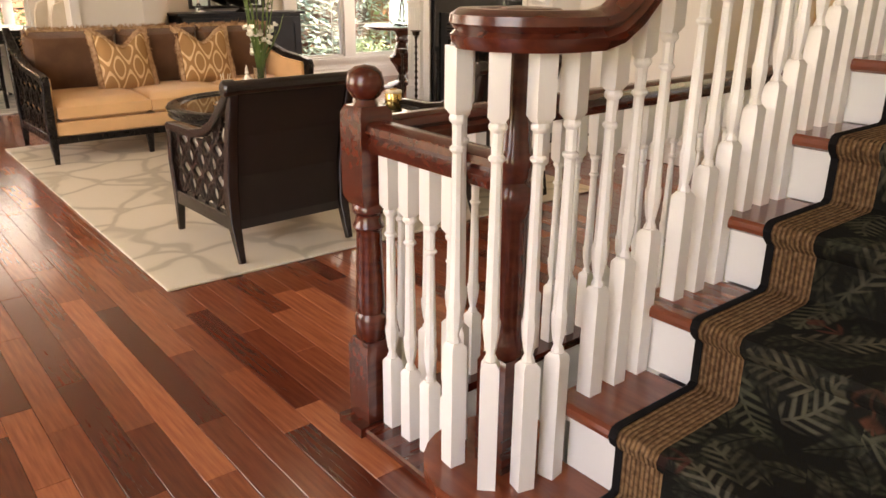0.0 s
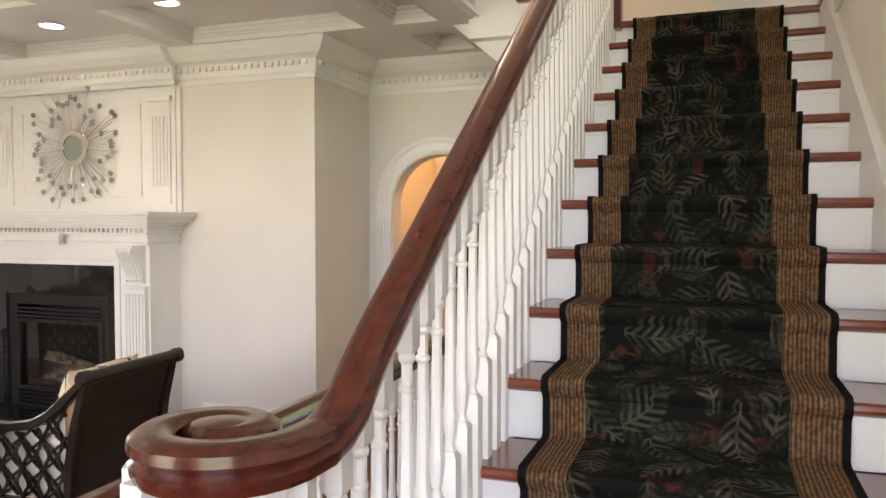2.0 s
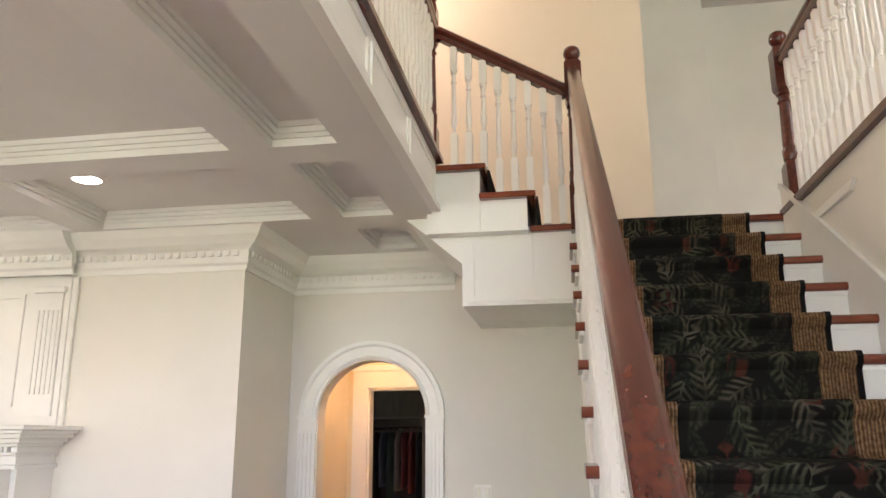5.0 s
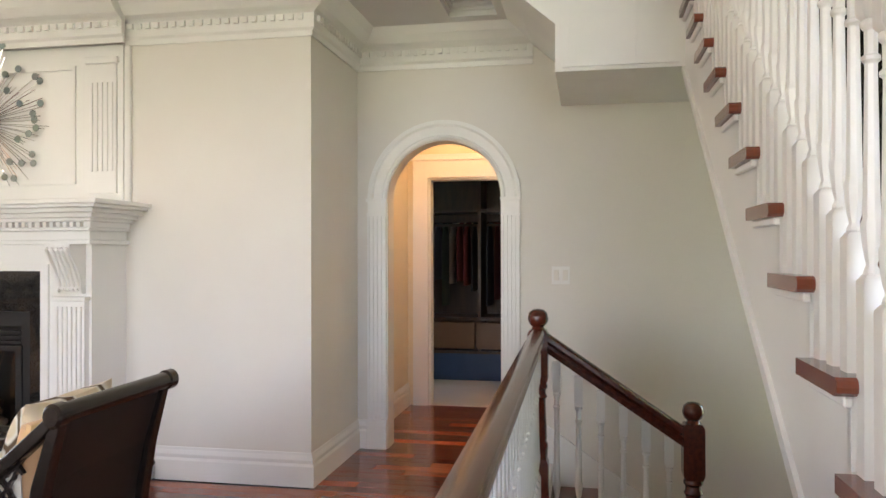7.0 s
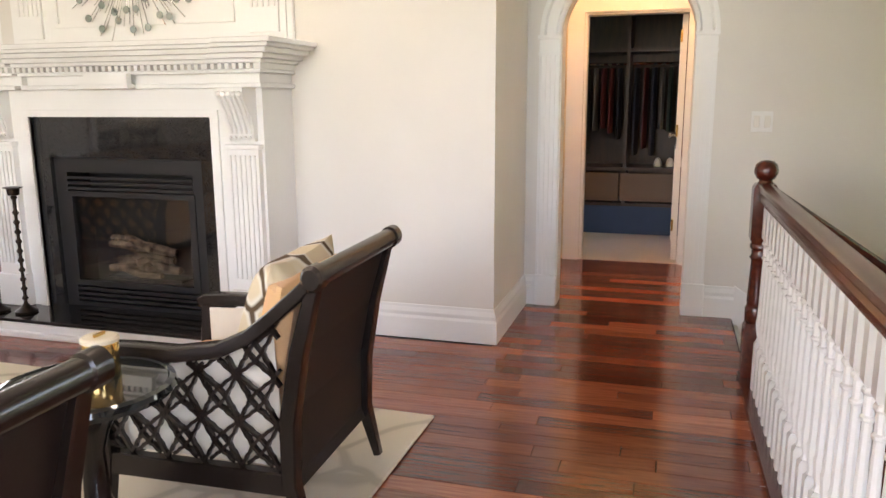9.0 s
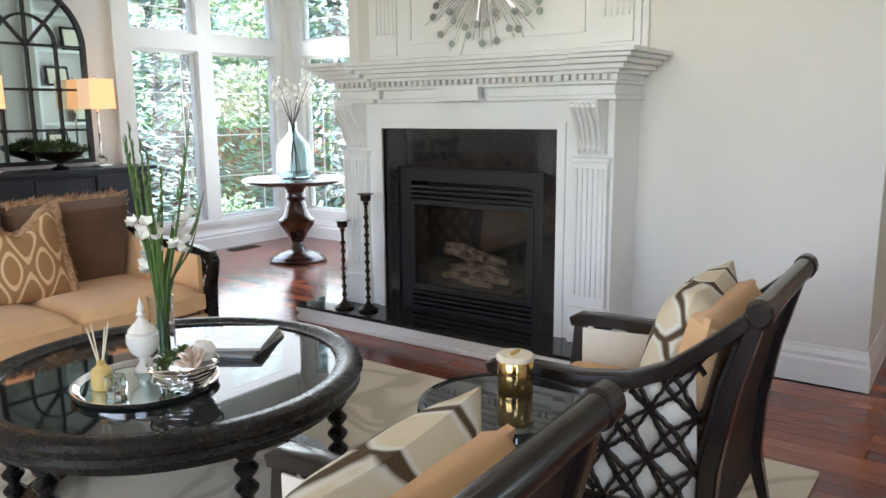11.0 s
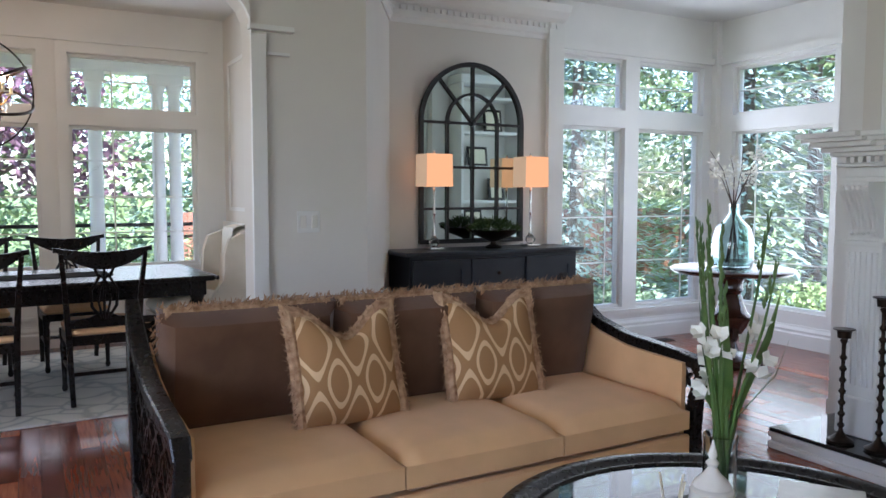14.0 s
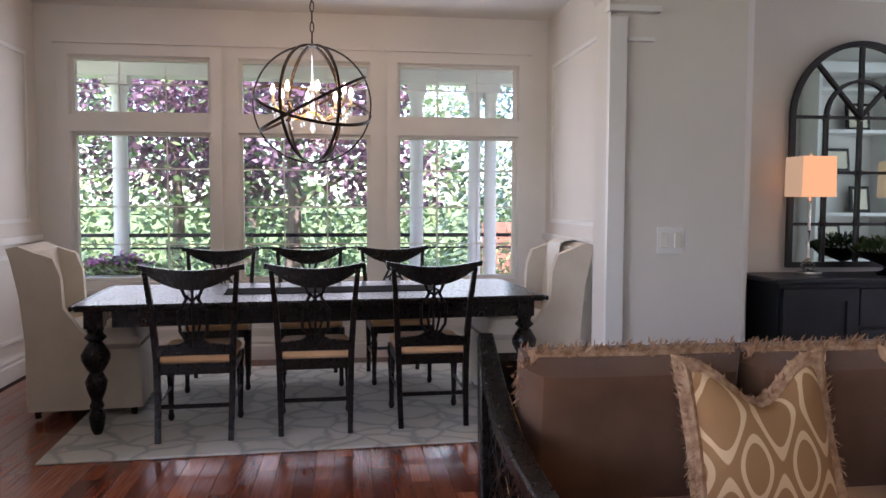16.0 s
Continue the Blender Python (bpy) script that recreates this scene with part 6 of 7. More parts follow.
book = thing("built_in_bookcase", "white built-in bookcase with framed pictures beside the bay", "bookcase")
BX0, BX1, BY0, BY1 = 5.62, 7.10, 6.702, 6.98
part("back_board", Geo().box(BX0, BX1, BY0, BY0 + 0.015, 0.09, 2.5), WALL, book)
for x in (BX0, (BX0 + BX1) / 2 - 0.015, BX1 - 0.03):
    part("upright", Geo().box(x, x + 0.03, BY0 + 0.016, BY1, 0.09, 2.5, 0.002), TRIM, book)
part("plinth", Geo().box(BX0, BX1, BY0, BY1 + 0.01, 0, 0.09), TRIM, book)
for x in (BX0 + 0.031, (BX0 + BX1) / 2 + 0.016):
    for z in (0.82, 1.2, 1.58, 1.96, 2.34):
        part("shelf", Geo().box(x, x + 0.693, BY0 + 0.016, BY1 - 0.005, z, z + 0.03), TRIM, book)
    part("door", Geo().box(x + 0.004, x + 0.689, BY1 - 0.02, BY1, 0.1, 0.81, 0.004), TRIM, book)
part("crown", Geo().box(BX0 - 0.02, BX1 + 0.02, BY0, BY1 + 0.03, 2.5, 2.6, 0.01), TRIM, book)
for x, z, w, h in ((5.85, 0.85, 0.24, 0.28), (6.15, 1.23, 0.2, 0.25), (5.9, 1.61, 0.26, 0.22), (6.6, 0.85, 0.3, 0.26), (6.75, 1.23, 0.2, 0.28), (6.55, 1.61, 0.22, 0.26), (6.1, 1.99, 0.24, 0.26)):
    fr_ob = thing("picture_frame", "small dark framed picture on a bookcase shelf", "picture frame", "pictures on the bookcase", at=pose(x, 6.86, z, 8, 0, 0))
    part("frame", Geo().box(-w / 2, w / 2, -0.008, 0.008, 0, h, 0.003), EBONY, fr_ob)
    part("picture", Geo().box(-w / 2 + 0.03, w / 2 - 0.03, 0.0085, 0.011, 0.03, h - 0.03), WAX, fr_ob, "pale print")
CRYSTAL = glass_material("lamp_crystal", (0.97, 0.97, 0.97))
def table_lamp(x, y):
    t = thing("table_lamp", "lit table lamp with a rectangular linen shade and silver stem", "table lamp", "lamps on the console", at=(x, y, 0.8985))
    part("base", Geo().box(-0.055, 0.055, -0.055, 0.055, 0, 0.02, 0.003), CHROME, t)
    part("crystal", Geo().lathe([(0.018, 0.02), (0.04, 0.045), (0.04, 0.065), (0.018, 0.09)], seg=10), CRYSTAL, t)
    part("stem", Geo().lathe([(0.014, 0.09), (0.016, 0.1), (0.008, 0.11), (0.008, 0.25), (0.014, 0.26), (0.008, 0.27), (0.008, 0.42), (0.012, 0.43), (0.006, 0.44), (0.006, 0.69), (0.01, 0.70), (0.002, 0.715)], seg=12), CHROME, t, smooth=True)
    w0, w1 = 0.104, 0.108
    g = Geo()
    for (wa, wb) in ((w0, w1), (w0 - 0.004, w1 - 0.004)):
        k = len(g.v)
        da = 0.085
        g.v += [(-wb, -da, 0.455), (wb, -da, 0.455), (wb, da, 0.455), (-wb, da, 0.455), (-wa, -da, 0.685), (wa, -da, 0.685), (wa, da, 0.685), (-wa, da, 0.685)]
        g.f += [(k + i, k + (i + 1) % 4, k + 4 + (i + 1) % 4, k + 4 + i) for i in range(4)]
    part("shade", g, SHADE, t, "glowing linen shade")
    lamp("lamp_glow", "POINT", (x, y, 0.8985 + 0.57), 0.2, WARM, size=0.03)
table_lamp(4.04, 9.0)
table_lamp(4.88, 9.0)
mb = thing("moss_bowl", "footed dark bowl of green moss and fern on the console", "plant bowl", at=(4.52, 8.96, 0.8985))
part("bowl", Geo().lathe([(0.06, 0), (0.065, 0.012), (0.025, 0.03), (0.02, 0.05), (0.07, 0.07), (0.15, 0.1), (0.19, 0.14), (0.185, 0.14), (0.002, 0.11)], seg=28), BRONZE, mb, smooth=True)
for e in (-1, 1):
    part("handle", Geo().tube([(e * 0.18, 0, 0.12), (e * 0.22, 0, 0.15), (e * 0.24, 0, 0.17), (e * 0.2, 0, 0.18)], 0.006, 6), BRONZE, mb)
g = Geo()
for k in range(900):
    a, r = fr.uniform(0, 6.28), fr.uniform(0, 1) ** 0.5 * 0.19
    h = 0.13 + 0.09 * (1 - (r / 0.19) ** 2) * fr.uniform(0.5, 1)
    p = Vector((r * math.cos(a), r * math.sin(a), h))
    d = Vector((math.cos(a) * 0.7 + fr.uniform(-0.5, 0.5), math.sin(a) * 0.7 + fr.uniform(-0.5, 0.5), fr.uniform(0.1, 1))).normalized() * fr.uniform(0.02, 0.05)
    s = Vector((fr.uniform(-1, 1), fr.uniform(-1, 1), 0.2)).normalized() * 0.006
    g.add([p - s, p + s, p + d + s * 0.3, p + d - s * 0.3], [(0, 1, 2, 3)])
part("moss", g, MOSS, mb, "dense green moss and fern")

# ---- bay: pedestal table with a glass jug ----
ped = thing("pedestal_table", "round dark wooden pedestal table in the window bay", "pedestal table", at=(6.22, 8.22, 0.0))
DKRED = material("dark_red_brown_wood", (0.03, 0.012, 0.008), 0.18, second=(0.055, 0.022, 0.014), scale=5, coat=0.4)
part("top", Geo().lathe([(0.38, 0.695), (0.43, 0.70), (0.455, 0.715), (0.46, 0.73), (0.445, 0.74), (0.002, 0.74)], seg=48), DKRED, ped, smooth=True)
part("stem", Geo().lathe([(0.08, 0.09), (0.06, 0.13), (0.05, 0.17), (0.08, 0.22), (0.10, 0.26), (0.155, 0.33), (0.16, 0.37), (0.12, 0.40), (0.10, 0.45), (0.085, 0.5), (0.07, 0.54), (0.09, 0.57), (0.08, 0.6), (0.085, 0.64), (0.13, 0.69), (0.15, 0.695)], seg=32), DKRED, ped, smooth=True)
part("base", Geo().lathe([(0.25, 0.0), (0.26, 0.02), (0.245, 0.04), (0.2, 0.055), (0.17, 0.075), (0.1, 0.09), (0.07, 0.1)], seg=40), DKRED, ped, smooth=True)
jug = thing("glass_demijohn", "pale blue glass demijohn with a white blossom branch", "glass bottle", at=(6.22, 8.22, 0.7405))
part("bottle", Geo().lathe([(0.1, 0.0), (0.14, 0.012), (0.155, 0.05), (0.155, 0.2), (0.13, 0.3), (0.06, 0.38), (0.035, 0.42), (0.032, 0.48), (0.04, 0.49), (0.036, 0.49), (0.028, 0.42), (0.054, 0.376), (0.124, 0.298), (0.149, 0.2), (0.149, 0.052), (0.13, 0.02), (0.002, 0.015)], seg=32), BLUEGLASS, jug, smooth=True)
TWIG = material("twig_bark", (0.06, 0.04, 0.03), 0.9)
pr = random.Random(4)
for k in range(6):
    a = k * 1.1 + 0.4
    tip = Vector((0.3 * math.cos(a) * pr.uniform(0.4, 1), 0.3 * math.sin(a) * pr.uniform(0.4, 1), pr.uniform(0.75, 1.0)))
    mid = Vector((0.02 * math.cos(a), 0.02 * math.sin(a), 0.5))
    part("branch", Geo().tube([(0.05 * math.cos(a + 3), 0.05 * math.sin(a + 3), 0.03), mid, mid.lerp(tip, 0.5) + Vector((0.02, 0, 0.05)), tip], 0.005, 5, scales=[1, 1, 0.7, 0.3]), TWIG, jug)
    g = Geo()
    for j in range(16):
        p = mid.lerp(tip, pr.uniform(0.35, 1.0)) + Vector((pr.uniform(-0.05, 0.05), pr.uniform(-0.05, 0.05), pr.uniform(-0.04, 0.04)))
        for q in range(4):
            d = Vector((pr.uniform(-1, 1), pr.uniform(-1, 1), pr.uniform(-1, 1))).normalized() * 0.03
            s = d.cross(Vector((0.3, 0.5, 1))).normalized() * 0.012
            g.add([p, p + d * 0.6 + s, p + d, p + d * 0.6 - s], [(0, 1, 2, 3)])
    part("blossom", g, PETAL, jug, "white blossom")
vent = thing("floor_vent", "bronze floor register grille by the bay window", "floor vent", at=(6.35, 9.12, 0.0))
part("plate", Geo().box(-0.16, 0.16, -0.055, 0.055, 0.0005, 0.006, 0.002), BRONZE, vent)
for k in range(9):
    part("slot", Geo().box(-0.14, 0.14, -0.045 + 0.011 * k, -0.041 + 0.011 * k, 0.0062, 0.009), IRON, vent)

# ---- dining room ----
DR = 5.0
rug("dining_rug", -0.22, 2.66, 8.88, 11.0, DR * 0.6, RUGBLUE, "pale grey wool rug with a faint lattice figure")
table = thing("dining_table", "long black dining table with turned legs", "dining table", at=pose(1.22, 9.80, 0.014, 0, 0, DR))
part("tabletop", Geo().box(-1.36, 1.32, -0.52, 0.52, 0.70, 0.735, 0.01), EBONY, table)
part("breadboard_edge", Geo().box(-1.38, -1.363, -0.53, 0.53, 0.705, 0.733, 0.004), EBONY, table)
part("breadboard_edge", Geo().box(1.323, 1.34, -0.53, 0.53, 0.705, 0.733, 0.004), EBONY, table)
for y in (-0.43, 0.43):
    part("apron", Geo().box(-1.18, 1.18, y - 0.012, y + 0.012, 0.60, 0.70, 0.003), EBONY, table)
for x in (-1.27, 1.22):
    part("apron", Geo().box(x - 0.012, x + 0.012, -0.43, 0.43, 0.60, 0.70, 0.003), EBONY, table)
    for y in (-0.42, 0.42):
        g = Geo().lathe([(0.02, 0.0), (0.035, 0.03), (0.045, 0.1), (0.03, 0.14), (0.04, 0.16), (0.028, 0.19), (0.05, 0.25), (0.06, 0.3), (0.035, 0.35), (0.05, 0.37), (0.075, 0.42), (0.078, 0.45), (0.05, 0.5), (0.035, 0.52), (0.06, 0.545), (0.04, 0.57), (0.05, 0.6)], (x, y, 0), 20)
        g.box(x - 0.05, x + 0.05, y - 0.05, y + 0.05, 0.6, 0.699, 0.004)
        part("leg", g, EBONY, table, smooth=True)
runner2 = tagged(part("table_runner", Geo().box(-0.62, 0.72, -0.16, 0.16, 0, 0.004, 0.001), BLACKTAPE, at=pose(1.24, 9.80, 0.7496, 0, 0, DR)), "dark cloth table runner lying along the table", "table runner")

def dining_chair(at):
    """Back to -y, facing +y."""
    c = thing("dining_chair", "black carved-back dining chair with a cream seat", "dining chair", "chairs round the table", at=at)
    for s in (-1, 1):
        part("back_leg", bar([(s * 0.19, -0.05, 0.0), (s * 0.195, 0.0, 0.22), (s * 0.2, 0.01, 0.45), (s * 0.215, -0.02, 0.7), (s * 0.235, -0.075, 0.93)], 0.032, 0.04, scales=[0.9, 1, 1.1, 0.95, 0.8]), EBONY, c, smooth=True)
        part("front_leg", Geo().lathe([(0.012, 0.0), (0.02, 0.02), (0.014, 0.05), (0.018, 0.2), (0.024, 0.3), (0.018, 0.33), (0.026, 0.36), (0.024, 0.42)], (s * 0.2, 0.40, 0), 12), EBONY, c, smooth=True)
        part("side_rail", Geo().box(s * 0.2 - 0.014, s * 0.2 + 0.014, 0.02, 0.4, 0.37, 0.42), EBONY, c)
        part("stretcher", Geo().tube([(s * 0.195, 0.0, 0.2), (s * 0.2, 0.4, 0.2)], 0.011, 6), EBONY, c)
    part("cross_stretcher", Geo().tube([(-0.195, 0.0, 0.185), (0.195, 0.0, 0.185)], 0.013, 6, up=(0, 1, 0)), EBONY, c)
    part("front_rail", Geo().box(-0.19, 0.19, 0.39, 0.415, 0.37, 0.42), EBONY, c)
    part("back_rail", Geo().box(-0.185, 0.185, 0.0, 0.025, 0.36, 0.42), EBONY, c)
    # crest rail, swept wings dipping to the middle
    top, low = [], []
    for i in range(25):
        a = -1 + i / 12
        top.append((a * 0.275, 0.955 - 0.02 * math.cos(a * math.pi / 2) + 0.012 * a * a))
        low.append((a * 0.275, 0.935 - 0.105 * max(0, math.cos(a * 1.75)) ** 0.8))
    g = Geo()
    n = 25
    for yo in (-0.088, -0.058):
        g.v += [(x, yo + 0.02 * (1 - (x / 0.275) ** 2) * -1 + 0.01, z) for x, z in top] + [(x, yo + 0.02 * (1 - (x / 0.275) ** 2) * -1 + 0.012, z) for x, z in low]
    g.f += [(i, i + 1, n + i + 1, n + i) for i in range(n - 1)] + [(2 * n + i, 2 * n + i + 1, 3 * n + i + 1, 3 * n + i) for i in range(n - 1)]
    g.f += [(i, i + 1, 2 * n + i + 1, 2 * n + i) for i in range(n - 1)] + [(n + i, n + i + 1, 3 * n + i + 1, 3 * n + i) for i in range(n - 1)]
    g.f += [(0, n, 3 * n, 2 * n), (n - 1, 2 * n - 1, 4 * n - 1, 3 * n - 1)]
    part("crest_rail", g, EBONY, c, smooth=True)
    # pierced splat
    sp = part("splat", Geo().tube([(-0.02, -0.02, 0.52), (-0.07, -0.025, 0.6), (-0.075, -0.04, 0.7), (-0.03, -0.055, 0.78), (-0.055, -0.065, 0.84)], 0.009, 6, up=(0, 1, 0)).tube([(0.02, -0.02, 0.52), (0.07, -0.025, 0.6), (0.075, -0.04, 0.7), (0.03, -0.055, 0.78), (0.055, -0.065, 0.84)], 0.009, 6, up=(0, 1, 0))
              .tube([(0, -0.02, 0.52), (0, -0.035, 0.66), (0, -0.06, 0.84)], 0.008, 6, up=(0, 1, 0)).tube([(-0.012, -0.02, 0.52), (-0.035, -0.035, 0.64), (-0.02, -0.05, 0.74), (0.03, -0.06, 0.8)], 0.007, 6, up=(0, 1, 0)).tube([(0.012, -0.02, 0.52), (0.035, -0.035, 0.64), (0.02, -0.05, 0.74), (-0.03, -0.06, 0.8)], 0.007, 6, up=(0, 1, 0))
              .tube([(-0.05, -0.045, 0.72), (0, -0.05, 0.75), (0.05, -0.045, 0.72)], 0.007, 6, up=(0, 1, 0)), EBONY, c, "pierced carved splat", smooth=True)
    part("lower_rail", Geo().prism([(-0.2, 0.47), (0.2, 0.47), (0.19, 0.52), (0.08, 0.53), (0.03, 0.56), (-0.03, 0.56), (-0.08, 0.53), (-0.19, 0.52)], -0.022, 0.008, "xz"), EBONY, c)
    part("seat", cushion(0.42, 0.42, 0.07, 0.025, 0.015), LINEN, c, "cream padded seat", smooth=True, at=(0, 0.21, 0.41))
    return c
near = dining_chair(pose(0.555, 9.11, 0.014, 0, 0, DR * 0.5))
copy_thing(near, pose(1.20, 9.17, 0.014, 0, 0, DR * 0.5))
copy_thing(near, pose(1.87, 9.24, 0.014, 0, 0, DR * 0.5))
for x, y in ((0.46, 10.58), (1.10, 10.62), (1.73, 10.66)):
    copy_thing(near, pose(x, y, 0.014, 0, 0, 180 + DR))

SLIP = material("ivory_slipcover", (0.66, 0.6, 0.5), 0.95, second=(0.72, 0.66, 0.56), scale=6, bump=0.5, bump_scale=300, spec=0.1, sheen=0.2)
def host_chair(at):
    """Skirted wing chair, facing +x."""
    c = thing("host_chair", "ivory slipcovered wing chair with a long skirt", "dining chair", "host chairs at the table ends", at=at)
    g = Geo()
    back = [(-0.33, 0.08), (-0.33, 0.45), (-0.35, 0.7), (-0.40, 0.95), (-0.42, 1.02), (-0.36, 1.035), (-0.28, 1.0), (-0.25, 0.75), (-0.23, 0.45), (-0.23, 0.08)]
    g.prism(back, -0.29, 0.29, "xz")
    part("back", g, SLIP, c, smooth=True)
    for s in (-1, 1):
        y0, y1 = sorted((s * 0.29, s * 0.235))
        part("wing", Geo().prism([(-0.33, 0.45), (-0.38, 0.98), (-0.28, 1.0), (-0.17, 0.96), (-0.13, 0.85), (-0.12, 0.66), (-0.02, 0.52), (0.06, 0.46), (0.06, 0.40), (-0.33, 0.40)], y0, y1, "xz"), SLIP, c, smooth=True)
    sk = Geo()
    def skirt(u, v):
        a = u * 4
        k = int(a) % 4
        f = a - int(a)
        cs = [(-0.31, -0.28), (0.3, -0.28), (0.3, 0.28), (-0.31, 0.28)]
        p, q = cs[k], cs[(k + 1) % 4]
        x, y = p[0] + (q[0] - p[0]) * f, p[1] + (q[1] - p[1]) * f
        w = 1 + 0.05 * (1 - v) + 0.012 * math.sin(f * 31) * (1 - v)
        return (x * w, y * w, 0.05 + 0.36 * v)
    sk.grid(skirt, 96, 5, wrap_u=True)
    part("skirt", sk, SLIP, c, "long gathered skirt", smooth=True)
    part("seat", cushion(0.54, 0.56, 0.12), SLIP, c, smooth=True, at=(0.03, 0, 0.40))
    for x in (-0.28, 0.26):
        for y in (-0.24, 0.24):
            part("leg", Geo().square_run([(0.016, 0), (0.022, 0.2)], (x, y, 0)), EBONY, c)
    return c
hc = host_chair(pose(-0.20, 9.90, 0.014, 0, 0, DR))
copy_thing(hc, pose(2.56, 10.0, 0.014, 0, 0, 180 + DR))
throw = thing("throw_blanket", "white throw hung over the wing chair back", "blanket", at=pose(2.56, 10.0, 0.014, 0, 0, 180 + DR))
part("cloth", Geo().grid(lambda u, v: (-0.24 - 0.2 * min(1, max(0, (u - 0.42) * 6)) - 0.0 * v, -0.12 + 0.24 * v, 0.62 + 0.43 * (1 - abs(2 * u - 1) ** 1.6)), 15, 5), PETAL, throw, smooth=True)

# orb chandelier
ch = thing("chandelier", "iron orb chandelier with crystal drops and lit candle bulbs", "chandelier", at=(1.16, 9.90, 1.94))
OR = 0.375
for k, (rx, rz) in enumerate(((0, 0), (0, 62), (0, 118))):
    m = Euler((radians(rx), 0, radians(rz))).to_matrix()
    pts = [m @ Vector((OR * math.cos(i * math.pi / 24), 0, OR * math.sin(i * math.pi / 24))) for i in range(48)]
    g = Geo()
    nrm = m @ Vector((0, 1, 0))
    g.sweep([(-0.005, -0.009), (0.005, -0.009), (0.005, 0.009), (-0.005, 0.009)], pts, tuple(nrm), closed=True)
    part("hoop", g, BRONZE, ch)
for tilt, rz in ((24, 30), (-28, 100)):
    m = Euler((radians(tilt), 0, radians(rz))).to_matrix()
    g = Geo().sweep([(-0.005, -0.009), (0.005, -0.009), (0.005, 0.009), (-0.005, 0.009)], [m @ Vector((OR * 1.02 * math.cos(i * math.pi / 24), OR * 1.02 * math.sin(i * math.pi / 24), 0)) for i in range(48)], tuple(m @ Vector((0, 0, 1))), closed=True)
    part("hoop", g, BRONZE, ch)
part("stem", Geo().lathe([(0.004, -0.18), (0.02, -0.16), (0.012, -0.12), (0.03, -0.08), (0.014, -0.04), (0.016, 0.05), (0.03, 0.1), (0.012, 0.13), (0.006, 0.2), (0.006, 0.41)], seg=12), CRYSTAL, ch, smooth=True)
for k in range(8):
    z = OR + 0.02 + 0.065 * k
    part("chain_link", Geo().tube([(0.012 * math.cos(i * 0.785) * (1 if k % 2 else 0), 0.012 * math.cos(i * 0.785) * (0 if k % 2 else 1), z + 0.035 * math.sin(i * 0.785) + 0.03) for i in range(8)], 0.004, 5, closed=True, up=(0.3, 0.5, 0)), BRONZE, ch)
for k in range(8):
    a = radians(45 * k + 10)
    d = Vector((math.cos(a), math.sin(a), 0))
    part("arm", Geo().tube([d * 0.02 + Vector((0, 0, -0.05)), d * 0.1 + Vector((0, 0, -0.1)), d * 0.2 + Vector((0, 0, -0.06)), d * 0.25 + Vector((0, 0, 0.0))], 0.006, 6), BRASS, ch, smooth=True)
    cup = part("candle_sleeve", Geo().lathe([(0.03, 0.0), (0.034, 0.008), (0.01, 0.012), (0.01, 0.055)], d * 0.25, 12), WAX, ch, smooth=True)
    part("bulb", Geo().lathe([(0.008, 0.055), (0.015, 0.075), (0.012, 0.095), (0.002, 0.12)], d * 0.25, 10), BULB, ch, "glowing candle bulb", smooth=True)
    for j in range(6):
        b = a + j * 0.13
        r = 0.25 - 0.03 * (j % 3)
        part("crystal_drop", Geo().lathe([(0.001, 0), (0.008, -0.012), (0.001, -0.035)], (r * math.cos(b), r * math.sin(b), -0.03 - 0.035 * (j % 3) - 0.02 * (j % 2)), 6), CRYSTAL, ch)
lamp("chandelier_light", "POINT", (1.16, 9.90, 2.08), 1.7, WARM, size=0.2)

# ---- switches, ceiling cans ----
def switch(name, axis, at, a, z, w, rockers):
    s = thing(name, "white wall switch plate", "light switch")
    def bx(a0, a1, z0, z1, d0, d1):
        return Geo().box(at - d1, at - d0, a0, a1, z0, z1, 0.002) if axis == "x" else Geo().box(a0, a1, at - d1, at - d0, z0, z1, 0.002)
    part("plate", bx(a - w / 2, a + w / 2, z - 0.058, z + 0.058, 0.0005, 0.007), TRIM, s)
    for k in range(rockers):
        c = a - w / 2 + w * (k + 0.5) / rockers
        part("rocker", bx(c - 0.016, c + 0.016, z - 0.033, z + 0.033, 0.0072, 0.013), CERAMIC, s)
switch("light_switch", "x", ARCHX, 2.245, 1.165, 0.115, 2)
switch("light_switch", "y", DINY, 2.80, 1.15, 0.125, 2)
switch("light_switch", "x", 7.35, 0.92, 3.75, 0.1, 2)
for x, y in ((4.587, 4.159), (4.78, 5.28), (2.9, 4.16), (2.9, 5.28)):
    c = thing("recessed_light", "round recessed ceiling light, lit", "ceiling light", "recessed lights in the coffers", at=(x, y, COFFER))
    part("trim_ring", Geo().lathe([(0.0745, -0.001), (0.1, -0.001), (0.097, -0.012), (0.0745, -0.016)], seg=28, ring=True), TRIM, c, smooth=True)
    part("lens", Geo().lathe([(0.002, -0.0125), (0.074, -0.012), (0.074, -0.002)], seg=28), CAN, c)
    lamp("recessed_glow", "SPOT", (x, y, COFFER - 0.02), 1.2, (1.0, 0.86, 0.68), (x, y, 0), size=0.05, angle=110)

